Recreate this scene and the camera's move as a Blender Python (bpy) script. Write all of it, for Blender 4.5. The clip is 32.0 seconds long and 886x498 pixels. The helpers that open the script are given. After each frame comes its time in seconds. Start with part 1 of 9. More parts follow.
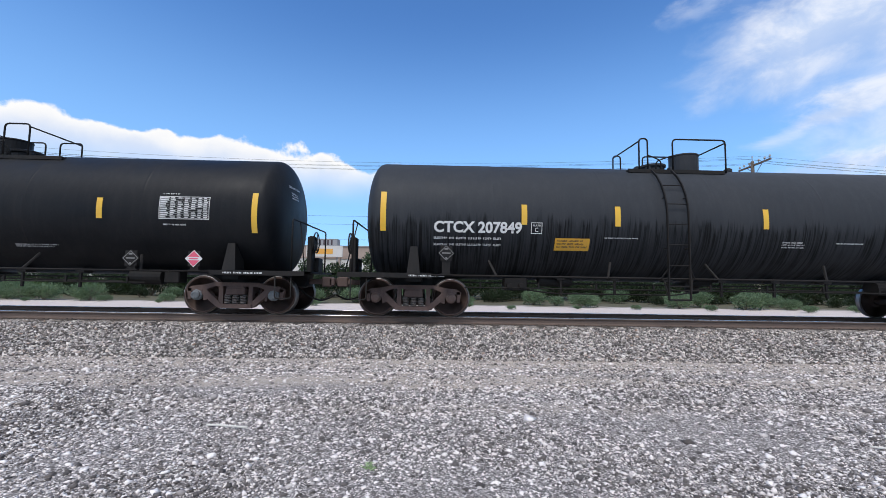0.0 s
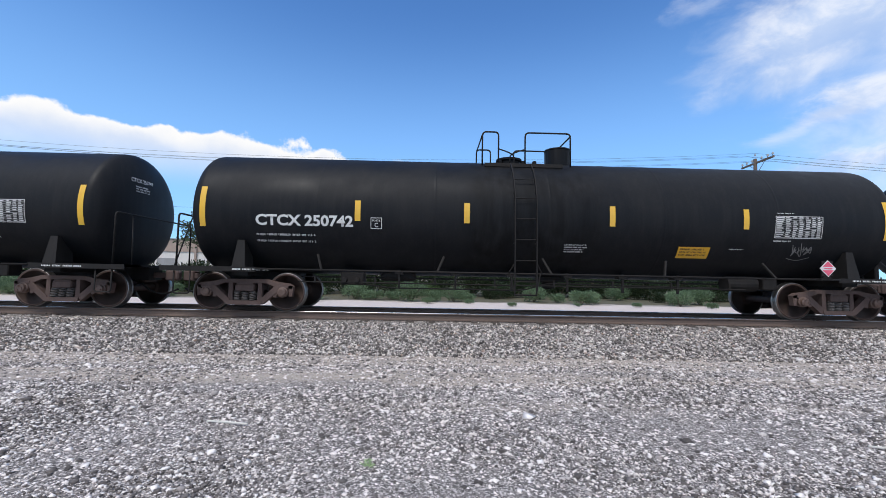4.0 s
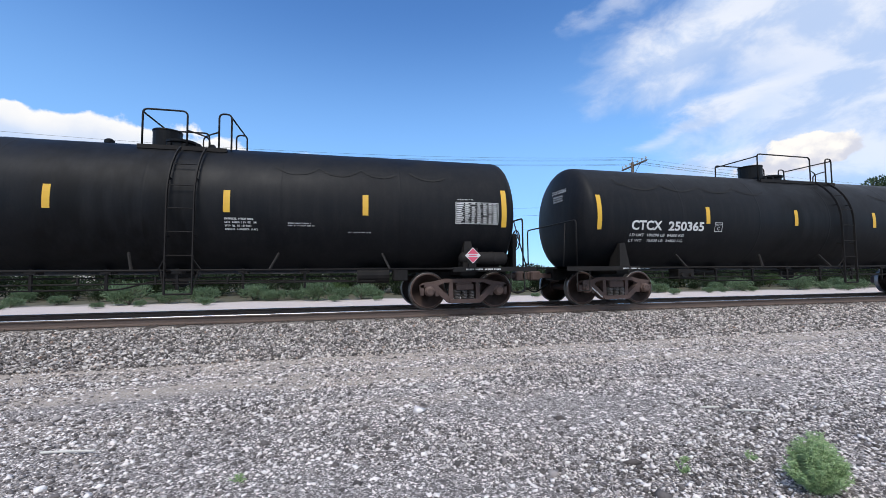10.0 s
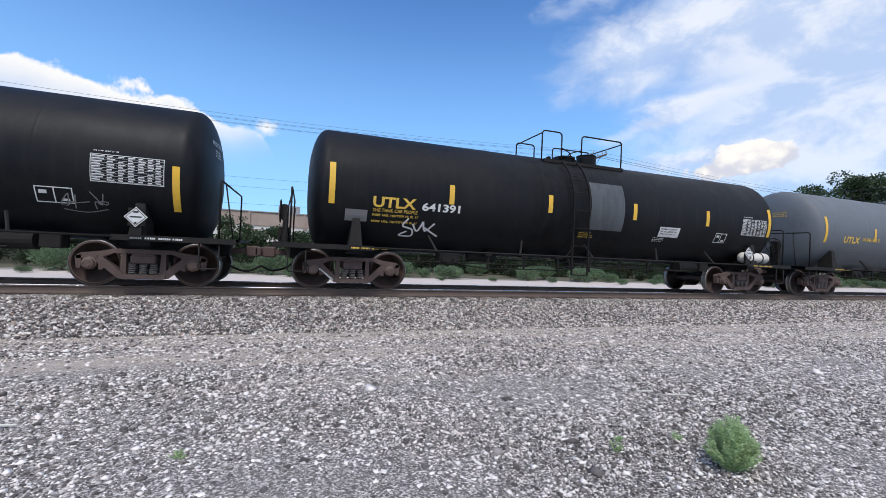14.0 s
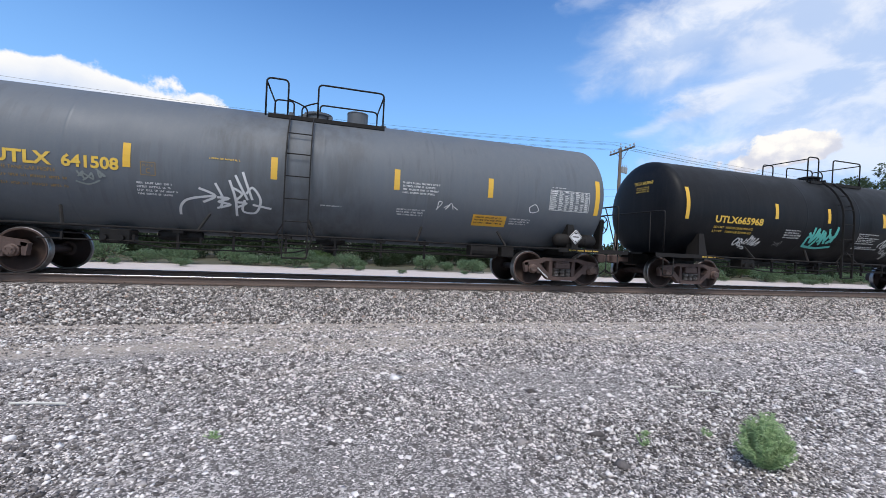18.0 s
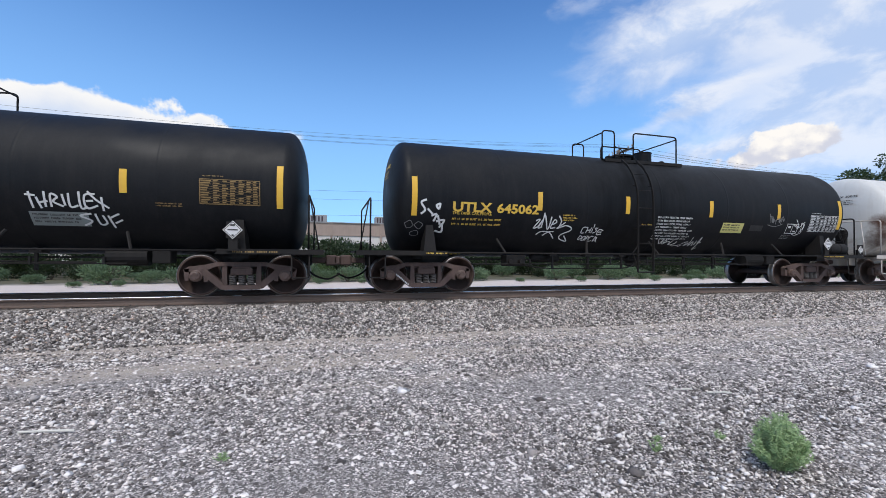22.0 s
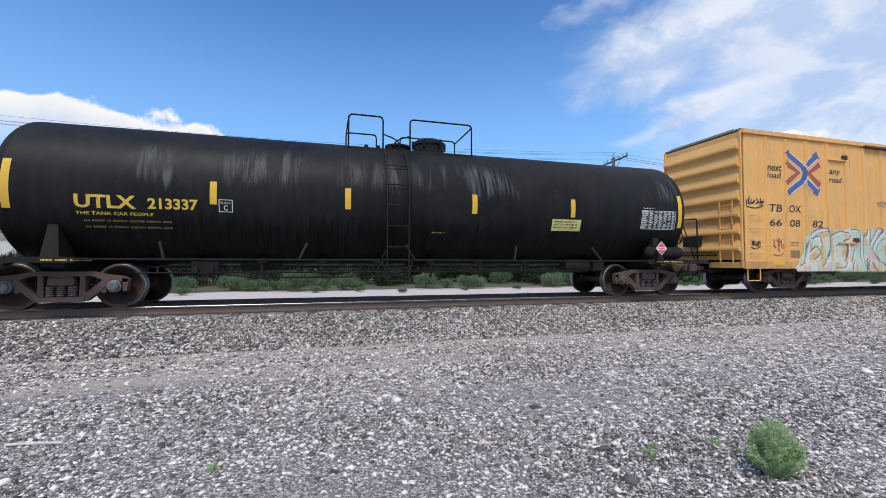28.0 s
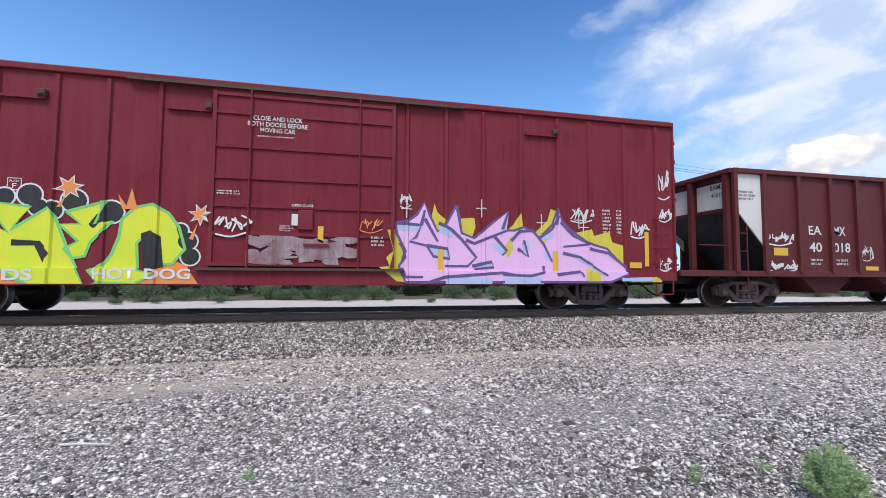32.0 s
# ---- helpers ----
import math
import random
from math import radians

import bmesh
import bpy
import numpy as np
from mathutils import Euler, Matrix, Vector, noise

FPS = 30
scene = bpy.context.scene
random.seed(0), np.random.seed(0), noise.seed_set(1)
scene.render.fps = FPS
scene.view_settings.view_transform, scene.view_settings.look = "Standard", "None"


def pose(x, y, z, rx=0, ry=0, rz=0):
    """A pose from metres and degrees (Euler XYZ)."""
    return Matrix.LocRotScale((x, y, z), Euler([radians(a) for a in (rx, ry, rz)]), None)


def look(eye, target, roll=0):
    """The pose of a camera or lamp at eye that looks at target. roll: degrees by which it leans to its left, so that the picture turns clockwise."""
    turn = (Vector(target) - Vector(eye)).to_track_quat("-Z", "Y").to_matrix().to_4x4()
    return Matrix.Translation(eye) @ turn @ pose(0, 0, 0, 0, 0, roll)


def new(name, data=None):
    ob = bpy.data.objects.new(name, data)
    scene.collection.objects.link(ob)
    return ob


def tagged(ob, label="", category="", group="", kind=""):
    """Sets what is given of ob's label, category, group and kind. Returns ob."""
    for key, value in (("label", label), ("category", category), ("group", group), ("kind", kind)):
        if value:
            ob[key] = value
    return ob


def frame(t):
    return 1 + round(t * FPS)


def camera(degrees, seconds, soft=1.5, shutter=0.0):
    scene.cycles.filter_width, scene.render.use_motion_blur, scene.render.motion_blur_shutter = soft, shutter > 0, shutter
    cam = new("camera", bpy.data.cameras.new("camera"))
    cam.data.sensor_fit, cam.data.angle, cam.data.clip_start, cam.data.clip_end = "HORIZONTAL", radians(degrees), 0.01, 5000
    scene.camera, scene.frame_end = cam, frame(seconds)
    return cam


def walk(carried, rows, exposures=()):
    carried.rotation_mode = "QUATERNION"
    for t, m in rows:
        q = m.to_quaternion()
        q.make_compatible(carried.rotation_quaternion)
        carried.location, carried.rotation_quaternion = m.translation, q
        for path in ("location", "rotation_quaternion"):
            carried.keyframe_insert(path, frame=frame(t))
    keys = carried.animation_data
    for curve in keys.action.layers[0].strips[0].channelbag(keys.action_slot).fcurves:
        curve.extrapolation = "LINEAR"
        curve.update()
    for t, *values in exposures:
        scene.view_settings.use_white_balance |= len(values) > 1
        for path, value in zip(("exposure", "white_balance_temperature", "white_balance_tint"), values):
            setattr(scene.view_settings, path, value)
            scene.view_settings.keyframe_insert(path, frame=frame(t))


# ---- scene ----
cam = camera(94.73, 32.0, soft=0.6)
# seconds, place, pitch, roll, yaw of the hand-held camera
PATH = [
    (0.0, -0.221, 0.003, 1.400, 4.10, -0.90, -1.42), (0.5, -0.196, 0.017, 1.424, 3.72, -1.13, -2.65), (1.0, -0.185, 0.019, 1.420, 3.71, -1.24, -2.99),
    (1.5, -0.195, 0.010, 1.440, 3.32, -0.96, -2.47), (2.0, -0.200, 0.005, 1.437, 3.18, -0.71, -1.49), (2.5, -0.198, -0.002, 1.429, 3.18, -0.86, -0.47),
    (4.5, -0.217, 0.006, 1.413, 3.81, -1.30, -2.12), (5.0, -0.240, 0.012, 1.413, 3.91, -0.82, -3.96), (5.5, -0.217, 0.006, 1.411, 3.65, -0.48, -5.51),
    (6.0, -0.125, -0.003, 1.392, 3.46, -0.30, -7.05), (6.5, -0.024, 0.008, 1.401, 2.69, -0.36, -8.61), (7.0, 0.015, 0.034, 1.409, 2.15, -0.16, -10.03),
    (7.5, 0.031, 0.050, 1.406, 2.41, -0.11, -11.65), (8.0, 0.039, 0.027, 1.414, 2.74, 0.06, -12.76), (8.5, 0.020, 0.018, 1.419, 3.00, 0.31, -13.20),
    (9.0, 0.016, 0.007, 1.414, 3.11, 0.47, -12.95), (9.5, 0.018, 0.005, 1.414, 3.10, 0.56, -12.94), (10.0, 0.040, 0.006, 1.417, 3.09, 0.42, -13.34),
    (10.5, 0.033, -0.001, 1.417, 3.24, 0.10, -14.42), (11.0, 0.038, -0.015, 1.389, 3.57, -0.50, -15.46), (11.5, 0.044, -0.001, 1.412, 2.87, -1.08, -16.38),
    (12.0, 0.048, 0.005, 1.417, 2.35, -1.54, -17.19), (12.5, 0.051, 0.005, 1.415, 1.90, -1.93, -17.91), (13.0, 0.066, 0.001, 1.411, 1.52, -2.14, -18.37),
    (13.5, 0.052, -0.004, 1.406, 1.31, -2.35, -18.85), (14.0, 0.054, 0.006, 1.426, 0.54, -2.54, -18.89), (14.5, 0.055, 0.001, 1.412, 0.42, -2.52, -18.81),
    (16.5, 0.048, 0.001, 1.405, 0.00, -2.82, -17.12), (17.0, 0.037, 0.008, 1.412, -0.19, -2.97, -16.53), (17.5, 0.042, 0.006, 1.404, -0.25, -2.81, -16.04),
    (18.0, 0.039, -0.001, 1.396, -0.39, -2.77, -15.69), (18.5, 0.044, -0.001, 1.395, -0.71, -2.67, -15.31), (19.0, 0.038, 0.001, 1.398, -0.95, -2.47, -15.13),
    (19.5, 0.039, 0.000, 1.403, -1.14, -2.29, -14.89), (20.0, 0.048, 0.008, 1.409, -1.15, -1.95, -14.73), (20.5, 0.048, 0.001, 1.397, -0.47, -1.50, -14.71),
    (21.0, 0.052, -0.015, 1.378, 0.55, -0.89, -14.77), (21.5, 0.046, -0.008, 1.405, 0.64, -0.64, -15.02), (22.0, 0.044, -0.006, 1.417, 0.82, -0.43, -15.29),
    (22.5, 0.055, -0.013, 1.411, 1.21, -0.23, -15.53), (23.0, 0.052, -0.011, 1.404, 1.49, -0.14, -15.67), (23.5, 0.062, -0.006, 1.410, 1.51, -0.04, -15.48),
    (24.0, 0.055, -0.003, 1.412, 1.82, -0.12, -15.05), (24.5, 0.053, -0.004, 1.410, 2.15, -0.23, -14.43), (26.5, 0.068, -0.002, 1.414, 1.97, -0.39, -14.79),
    (27.0, 0.071, 0.001, 1.416, 1.78, -0.39, -15.27), (27.5, 0.070, -0.004, 1.414, 1.85, -0.28, -15.57), (28.0, 0.072, -0.013, 1.410, 1.94, -0.10, -15.71),
    (28.5, 0.068, -0.011, 1.418, 1.70, -0.19, -15.80), (29.0, 0.054, 0.002, 1.428, 1.35, -0.33, -15.79), (29.5, 0.065, -0.002, 1.414, 1.47, -0.34, -15.38),
    (30.0, 0.076, -0.007, 1.410, 1.58, -0.35, -14.98), (30.5, 0.062, -0.011, 1.409, 2.01, -0.38, -14.72), (31.0, 0.055, -0.015, 1.405, 2.60, -0.34, -14.16),
    (31.5, 0.051, -0.007, 1.414, 3.00, -0.39, -13.34), (32.0, 0.047, -0.002, 1.421, 3.32, -0.37, -11.77),
]

EXPOSURES = [(0.0, 0.06), (20.0, 0.06), (24.0, -0.06), (27.0, -0.04), (28.5, 0.02), (30.0, 0.1), (32.0, 0.12)]
walk(cam, [(t, pose(x, y, z, 90 + p, r, w)) for t, x, y, z, p, r, w in PATH], EXPOSURES)

TRACK_Y, RAIL_Z = 10.82, 0.469      # centre line of the track and height of the rail heads
KNOTS, SPEED = (0.0, 8.0, 16.0, 24.0, 32.0), (10.214, 10.266, 10.447, 10.730, 10.915)
# small surges of the train, metres ahead of that speed
SURGE_T = (0, 1, 2, 5, 6, 7, 8, 9, 10, 11, 12, 13, 14, 17, 18, 19, 20, 21, 22, 23, 24, 27, 28, 29, 30, 31, 32)
SURGE = (0.057, -0.072, 0.023, 0.019, 0.024, -0.044, 0.043, 0.05, -0.106, 0.05, 0.104, -0.026, -0.117, -0.05, -0.01, 0.021, 0.051, 0.047, -0.143, 0.054, -0.003, 0.075, -0.059, -0.096, 0.035, -0.035, 0.057)


def run(t):
    """Metres that the train has rolled after t seconds."""
    tt = np.linspace(0.0, max(t, 1e-6), 129)
    vv = np.interp(tt, KNOTS, SPEED)
    return float(np.sum((vv[1:] + vv[:-1]) * np.diff(tt)) / 2) + float(np.interp(t, SURGE_T, SURGE))


# ---------------------------------------------------------------- light
SUN_ELEV, SUN_AZ = 56.0, 205.0      # azimuth clockwise from +y


def node(nt, kind, inputs=None, **props):
    n = nt.nodes.new(kind)
    for k, v in props.items():
        setattr(n, k, v)
    for k, v in (inputs or {}).items():
        if hasattr(v, "is_output"):
            nt.links.new(v, n.inputs[k])
        else:
            n.inputs[k].default_value = v
    return n


def maths(nt, op, a, b=0.0, c=0.0, clamp=False):
    return node(nt, "ShaderNodeMath", {0: a, 1: b, 2: c}, operation=op, use_clamp=clamp).outputs[0]


def ramp(nt, fac, stops, mode="LINEAR"):
    n = node(nt, "ShaderNodeValToRGB", {0: fac})
    n.color_ramp.interpolation = mode
    el = n.color_ramp.elements
    while len(el) < len(stops):
        el.new(0.5)
    for e, (p, c) in zip(el, stops):
        e.position = p
        e.color = (c, c, c, 1) if isinstance(c, (int, float)) else (*c, 1)
    return n.outputs[0]


def mix(nt, fac, a, b, blend="MIX"):
    n = node(nt, "ShaderNodeMix", data_type="RGBA", blend_type=blend)
    for k, v in ((0, fac), (6, a), (7, b)):
        if hasattr(v, "is_output"):
            nt.links.new(v, n.inputs[k])
        else:
            n.inputs[k].default_value = v if k == 0 else (*v, 1)
    return n.outputs[2]


def make_world():
    w = bpy.data.worlds.new("sky")
    scene.world = w
    w.use_nodes = True
    nt = w.node_tree
    nt.nodes.clear()
    sky = node(nt, "ShaderNodeTexSky", sky_type="NISHITA", sun_disc=False, sun_elevation=radians(SUN_ELEV),
               sun_rotation=radians(SUN_AZ), altitude=1600.0, air_density=1.0, dust_density=0.3, ozone_density=2.2)
    tc = node(nt, "ShaderNodeTexCoord")
    sep = node(nt, "ShaderNodeSeparateXYZ", {0: tc.outputs["Generated"]})
    x, y, z = sep.outputs
    az = maths(nt, "ARCTAN2", x, y)                       # radians, 0 over the track, + to the right
    el = maths(nt, "ARCSINE", z)
    flat = node(nt, "ShaderNodeCombineXYZ", {0: az, 1: el, 2: 0.0}).outputs[0]

    def noise2(scale, detail, rough, sx=1.0, sy=1.0, ox=0.0, oy=0.0, dist=0.0):
        m = node(nt, "ShaderNodeMapping", {0: flat, 1: (ox, oy, 0), 3: (sx, sy, 1)}).outputs[0]
        return node(nt, "ShaderNodeTexNoise", {"Vector": m, "Scale": scale, "Detail": detail, "Roughness": rough, "Distortion": dist}).outputs[0]

    def step(v, lo, hi):
        return node(nt, "ShaderNodeMapRange", {0: v, 1: lo, 2: hi, 3: 0.0, 4: 1.0}, interpolation_type="SMOOTHSTEP").outputs[0]

    def window(v, a, b, c, e):
        return maths(nt, "MULTIPLY", step(v, a, b), maths(nt, "SUBTRACT", 1.0, step(v, c, e)))

    def rounded(scale, ox):
        m = node(nt, "ShaderNodeMapping", {0: warped, 1: (ox, ox * 0.6, 0), 3: (1.0, 1.5, 1)}).outputs[0]
        return node(nt, "ShaderNodeTexVoronoi", {"Vector": m, "Scale": scale}, feature="SMOOTH_F1").outputs["Distance"]

    jig = node(nt, "ShaderNodeTexNoise", {"Vector": flat, "Scale": 22.0, "Detail": 5.0, "Roughness": 0.6}).outputs["Color"]
    warped = node(nt, "ShaderNodeVectorMath", {0: jig, 1: (0.035, 0.035, 0.0), 2: flat}, operation="MULTIPLY_ADD").outputs[0]

    # bank of cumulus behind the train on the left, top near 17 degrees
    edge = maths(nt, "ADD", maths(nt, "MULTIPLY", maths(nt, "SUBTRACT", 0.42, rounded(8.0, 0.4)), 0.062),
                 maths(nt, "MULTIPLY", maths(nt, "SUBTRACT", 0.42, rounded(20.0, 2.2)), 0.042))
    edge = maths(nt, "ADD", edge, maths(nt, "MULTIPLY", maths(nt, "SUBTRACT", noise2(60.0, 5, 0.65), 0.5), 0.018))
    # the bank sinks towards the right
    top = maths(nt, "SUBTRACT", 0.288, maths(nt, "MULTIPLY", step(az, radians(-16), radians(-4)), 0.022))
    top = maths(nt, "SUBTRACT", top, maths(nt, "MULTIPLY", step(az, radians(-6.5), radians(1)), 0.3))
    top = maths(nt, "SUBTRACT", top, maths(nt, "MULTIPLY", step(az, radians(-38), radians(-52)), 0.02))
    d = maths(nt, "ADD", maths(nt, "SUBTRACT", top, el), edge)
    bank = maths(nt, "MULTIPLY", step(d, 0.0, 0.010), step(el, 0.16, 0.275))
    bank = maths(nt, "MULTIPLY", bank, step(maths(nt, "ADD", az, maths(nt, "MULTIPLY", el, -0.6)), radians(-9), radians(-20)))
    lump = maths(nt, "ADD", maths(nt, "MULTIPLY", noise2(6.0, 7, 0.6, oy=2.0), 0.6), maths(nt, "MULTIPLY", rounded(13.0, 5.0), 0.55))
    shade = ramp(nt, lump, [(0.36, (0.93, 0.925, 0.92)), (0.68, (0.66, 0.74, 0.90))])
    depth = step(d, 0.0, 0.05)
    bank_col = mix(nt, maths(nt, "MULTIPLY", depth, 0.85), (0.97, 0.96, 0.95), shade)

    # small puff past the end of the bank
    pu, pv = maths(nt, "DIVIDE", maths(nt, "SUBTRACT", az, radians(-5.0)), 0.034), maths(nt, "DIVIDE", maths(nt, "SUBTRACT", el, radians(14.6)), 0.022)
    pr = maths(nt, "SQRT", maths(nt, "ADD", maths(nt, "MULTIPLY", pu, pu), maths(nt, "MULTIPLY", pv, pv)))
    puff = step(maths(nt, "ADD", maths(nt, "SUBTRACT", 1.0, pr), maths(nt, "MULTIPLY", maths(nt, "SUBTRACT", noise2(26.0, 6, 0.6, ox=2.0), 0.5), 2.0)), 0.0, 0.9)

    # lone cumulus low on the right
    cx = maths(nt, "DIVIDE", maths(nt, "SUBTRACT", az, radians(55.3)), 0.098)
    cy = maths(nt, "DIVIDE", maths(nt, "SUBTRACT", el, radians(11.9)), 0.036)
    cy = maths(nt, "SUBTRACT", cy, maths(nt, "MULTIPLY", cx, 0.4))
    rr = maths(nt, "SQRT", maths(nt, "ADD", maths(nt, "MULTIPLY", cx, cx), maths(nt, "MULTIPLY", cy, cy)))
    lob = maths(nt, "ADD", maths(nt, "MULTIPLY", maths(nt, "SUBTRACT", 0.42, rounded(20.0, 7.7)), 1.1),
                maths(nt, "MULTIPLY", maths(nt, "SUBTRACT", noise2(30.0, 6, 0.6, ox=7.0), 0.5), 0.9))
    lone = step(maths(nt, "ADD", maths(nt, "SUBTRACT", 1.0, rr), lob), 0.0, 0.2)
    puffs = maths(nt, "ADD", maths(nt, "MULTIPLY", maths(nt, "SUBTRACT", 0.36, rounded(34.0, 3.1)), 2.6), maths(nt, "MULTIPLY", maths(nt, "SUBTRACT", noise2(48.0, 6, 0.65, oy=3.0), 0.5), 1.6))
    lone_col = mix(nt, step(maths(nt, "ADD", cy, maths(nt, "ADD", lob, puffs)), -0.9, 0.7), (0.66, 0.68, 0.78), (1.0, 0.965, 0.925))

    # high cloud over the right: leaning wisps that run together into a veil
    wob = node(nt, "ShaderNodeTexNoise", {"Vector": node(nt, "ShaderNodeMapping", {0: flat, 2: (0, 0, radians(-8)), 3: (0.95, 1.6, 1)}).outputs[0], "Scale": 7.5, "Detail": 8.0, "Roughness": 0.58, "Distortion": 0.3}).outputs["Color"]
    wsep = node(nt, "ShaderNodeSeparateColor", {0: wob})
    waz = maths(nt, "ADD", az, maths(nt, "MULTIPLY", maths(nt, "SUBTRACT", wsep.outputs[0], 0.5), 0.30))
    wel = maths(nt, "ADD", el, maths(nt, "MULTIPLY", maths(nt, "SUBTRACT", wsep.outputs[1], 0.5), 0.105))

    def wisp(a, e, length, width, lean, gain, soft=0.15):
        k, q = math.cos(radians(lean)), math.sin(radians(lean))
        da, de = maths(nt, "SUBTRACT", waz, radians(a)), maths(nt, "SUBTRACT", wel, radians(e))
        u = maths(nt, "ADD", maths(nt, "MULTIPLY", da, k / radians(length)), maths(nt, "MULTIPLY", de, q / radians(length)))
        v = maths(nt, "SUBTRACT", maths(nt, "MULTIPLY", de, k / radians(width)), maths(nt, "MULTIPLY", da, q / radians(width)))
        r = maths(nt, "SQRT", maths(nt, "ADD", maths(nt, "MULTIPLY", u, u), maths(nt, "MULTIPLY", v, v)))
        return maths(nt, "MULTIPLY", step(r, 1.15, soft), gain)

    high = maths(nt, "MULTIPLY", step(waz, radians(37), radians(60)), 0.85)
    for w8 in ((46, 26.4, 15, 4.4, 11, 0.97), (57, 24.5, 14, 5.0, 8, 0.5), (41, 21.6, 7.5, 2.6, 12, 0.7), (48, 17.9, 9.5, 1.7, 15, 0.9), (49, 12.6, 8, 1.7, 6, 0.85), (38, 31.8, 7, 2.4, 18, 0.45), (53, 31, 9, 3.0, 12, 0.9), (64, 30, 12, 6, 0, 0.6)):
        k = wisp(*w8)
        high = maths(nt, "SUBTRACT", maths(nt, "ADD", high, k), maths(nt, "MULTIPLY", high, k))
    # unseen veil added over the sky behind the standpoint, for more soft ambient light
    high = maths(nt, "MAXIMUM", high, maths(nt, "MULTIPLY", step(waz, radians(-75), radians(-110)), 0.85))
    high = maths(nt, "MULTIPLY", high, step(el, 0.04, 0.20))
    high_col = mix(nt, step(wsep.outputs[2], 0.40, 0.60), (0.53, 0.655, 0.90), (0.83, 0.875, 0.975))
    # pale haze near the horizon
    haze = maths(nt, "MULTIPLY", maths(nt, "SUBTRACT", 1.0, step(el, 0.05, 0.62)), 0.72)

    blue = mix(nt, 1.0, sky.outputs[0], (SKY_GAIN * 0.60, SKY_GAIN * 0.95, SKY_GAIN * 1.27), "MULTIPLY")
    c = mix(nt, haze, blue, (0.345, 0.65, 1.07))
    c = mix(nt, high, c, high_col)
    c = mix(nt, bank, c, bank_col)
    c = mix(nt, lone, c, lone_col)
    c = mix(nt, maths(nt, "MULTIPLY", puff, 0.85), c, (0.98, 0.97, 0.97))
    # ground half of the world
    c = mix(nt, step(el, -0.01, -0.05), c, (0.22, 0.21, 0.2))
    bg = node(nt, "ShaderNodeBackground", {0: c, 1: 1.0})
    out = node(nt, "ShaderNodeOutputWorld")
    nt.links.new(bg.outputs[0], out.inputs[0])


SKY_GAIN = 0.17
make_world()
sun = new("sun", bpy.data.lights.new("sun", "SUN"))
sun.data.energy, sun.data.angle, sun.data.color = 2.3, radians(20), (1.0, 0.965, 0.92)
sdir = Vector((math.sin(radians(SUN_AZ)) * math.cos(radians(SUN_ELEV)), math.cos(radians(SUN_AZ)) * math.cos(radians(SUN_ELEV)), math.sin(radians(SUN_ELEV))))
sun.matrix_world = look(sdir * 60, (0, 0, 0))


# ---------------------------------------------------------------- materials
MATS = {}


def material(name):
    m = bpy.data.materials.new(name)
    m.use_nodes = True
    nt = m.node_tree
    MATS[name] = m
    return m, nt, nt.nodes["Principled BSDF"]


def coords(nt, scale=(1, 1, 1), shift=True):
    """Object space, shifted by a random step for each object."""
    tc = node(nt, "ShaderNodeTexCoord").outputs["Object"]
    if shift:
        rnd = node(nt, "ShaderNodeObjectInfo").outputs["Random"]
        tc = node(nt, "ShaderNodeVectorMath", {0: tc, 1: node(nt, "ShaderNodeCombineXYZ", {0: maths(nt, "MULTIPLY", rnd, 37.0), 1: 0.0, 2: 0.0}).outputs[0]}, operation="ADD").outputs[0]
    return node(nt, "ShaderNodeMapping", {0: tc, 3: scale}).outputs[0]


def fnoise(nt, vec, scale, detail=5, rough=0.55, dist=0.0):
    return node(nt, "ShaderNodeTexNoise", {"Vector": vec, "Scale": scale, "Detail": detail, "Roughness": rough, "Distortion": dist}).outputs[0]


def bump(nt, bsdf, height, strength, dist=0.01):
    b = node(nt, "ShaderNodeBump", {"Height": height, "Strength": strength, "Distance": dist})
    nt.links.new(b.outputs[0], bsdf.inputs["Normal"])


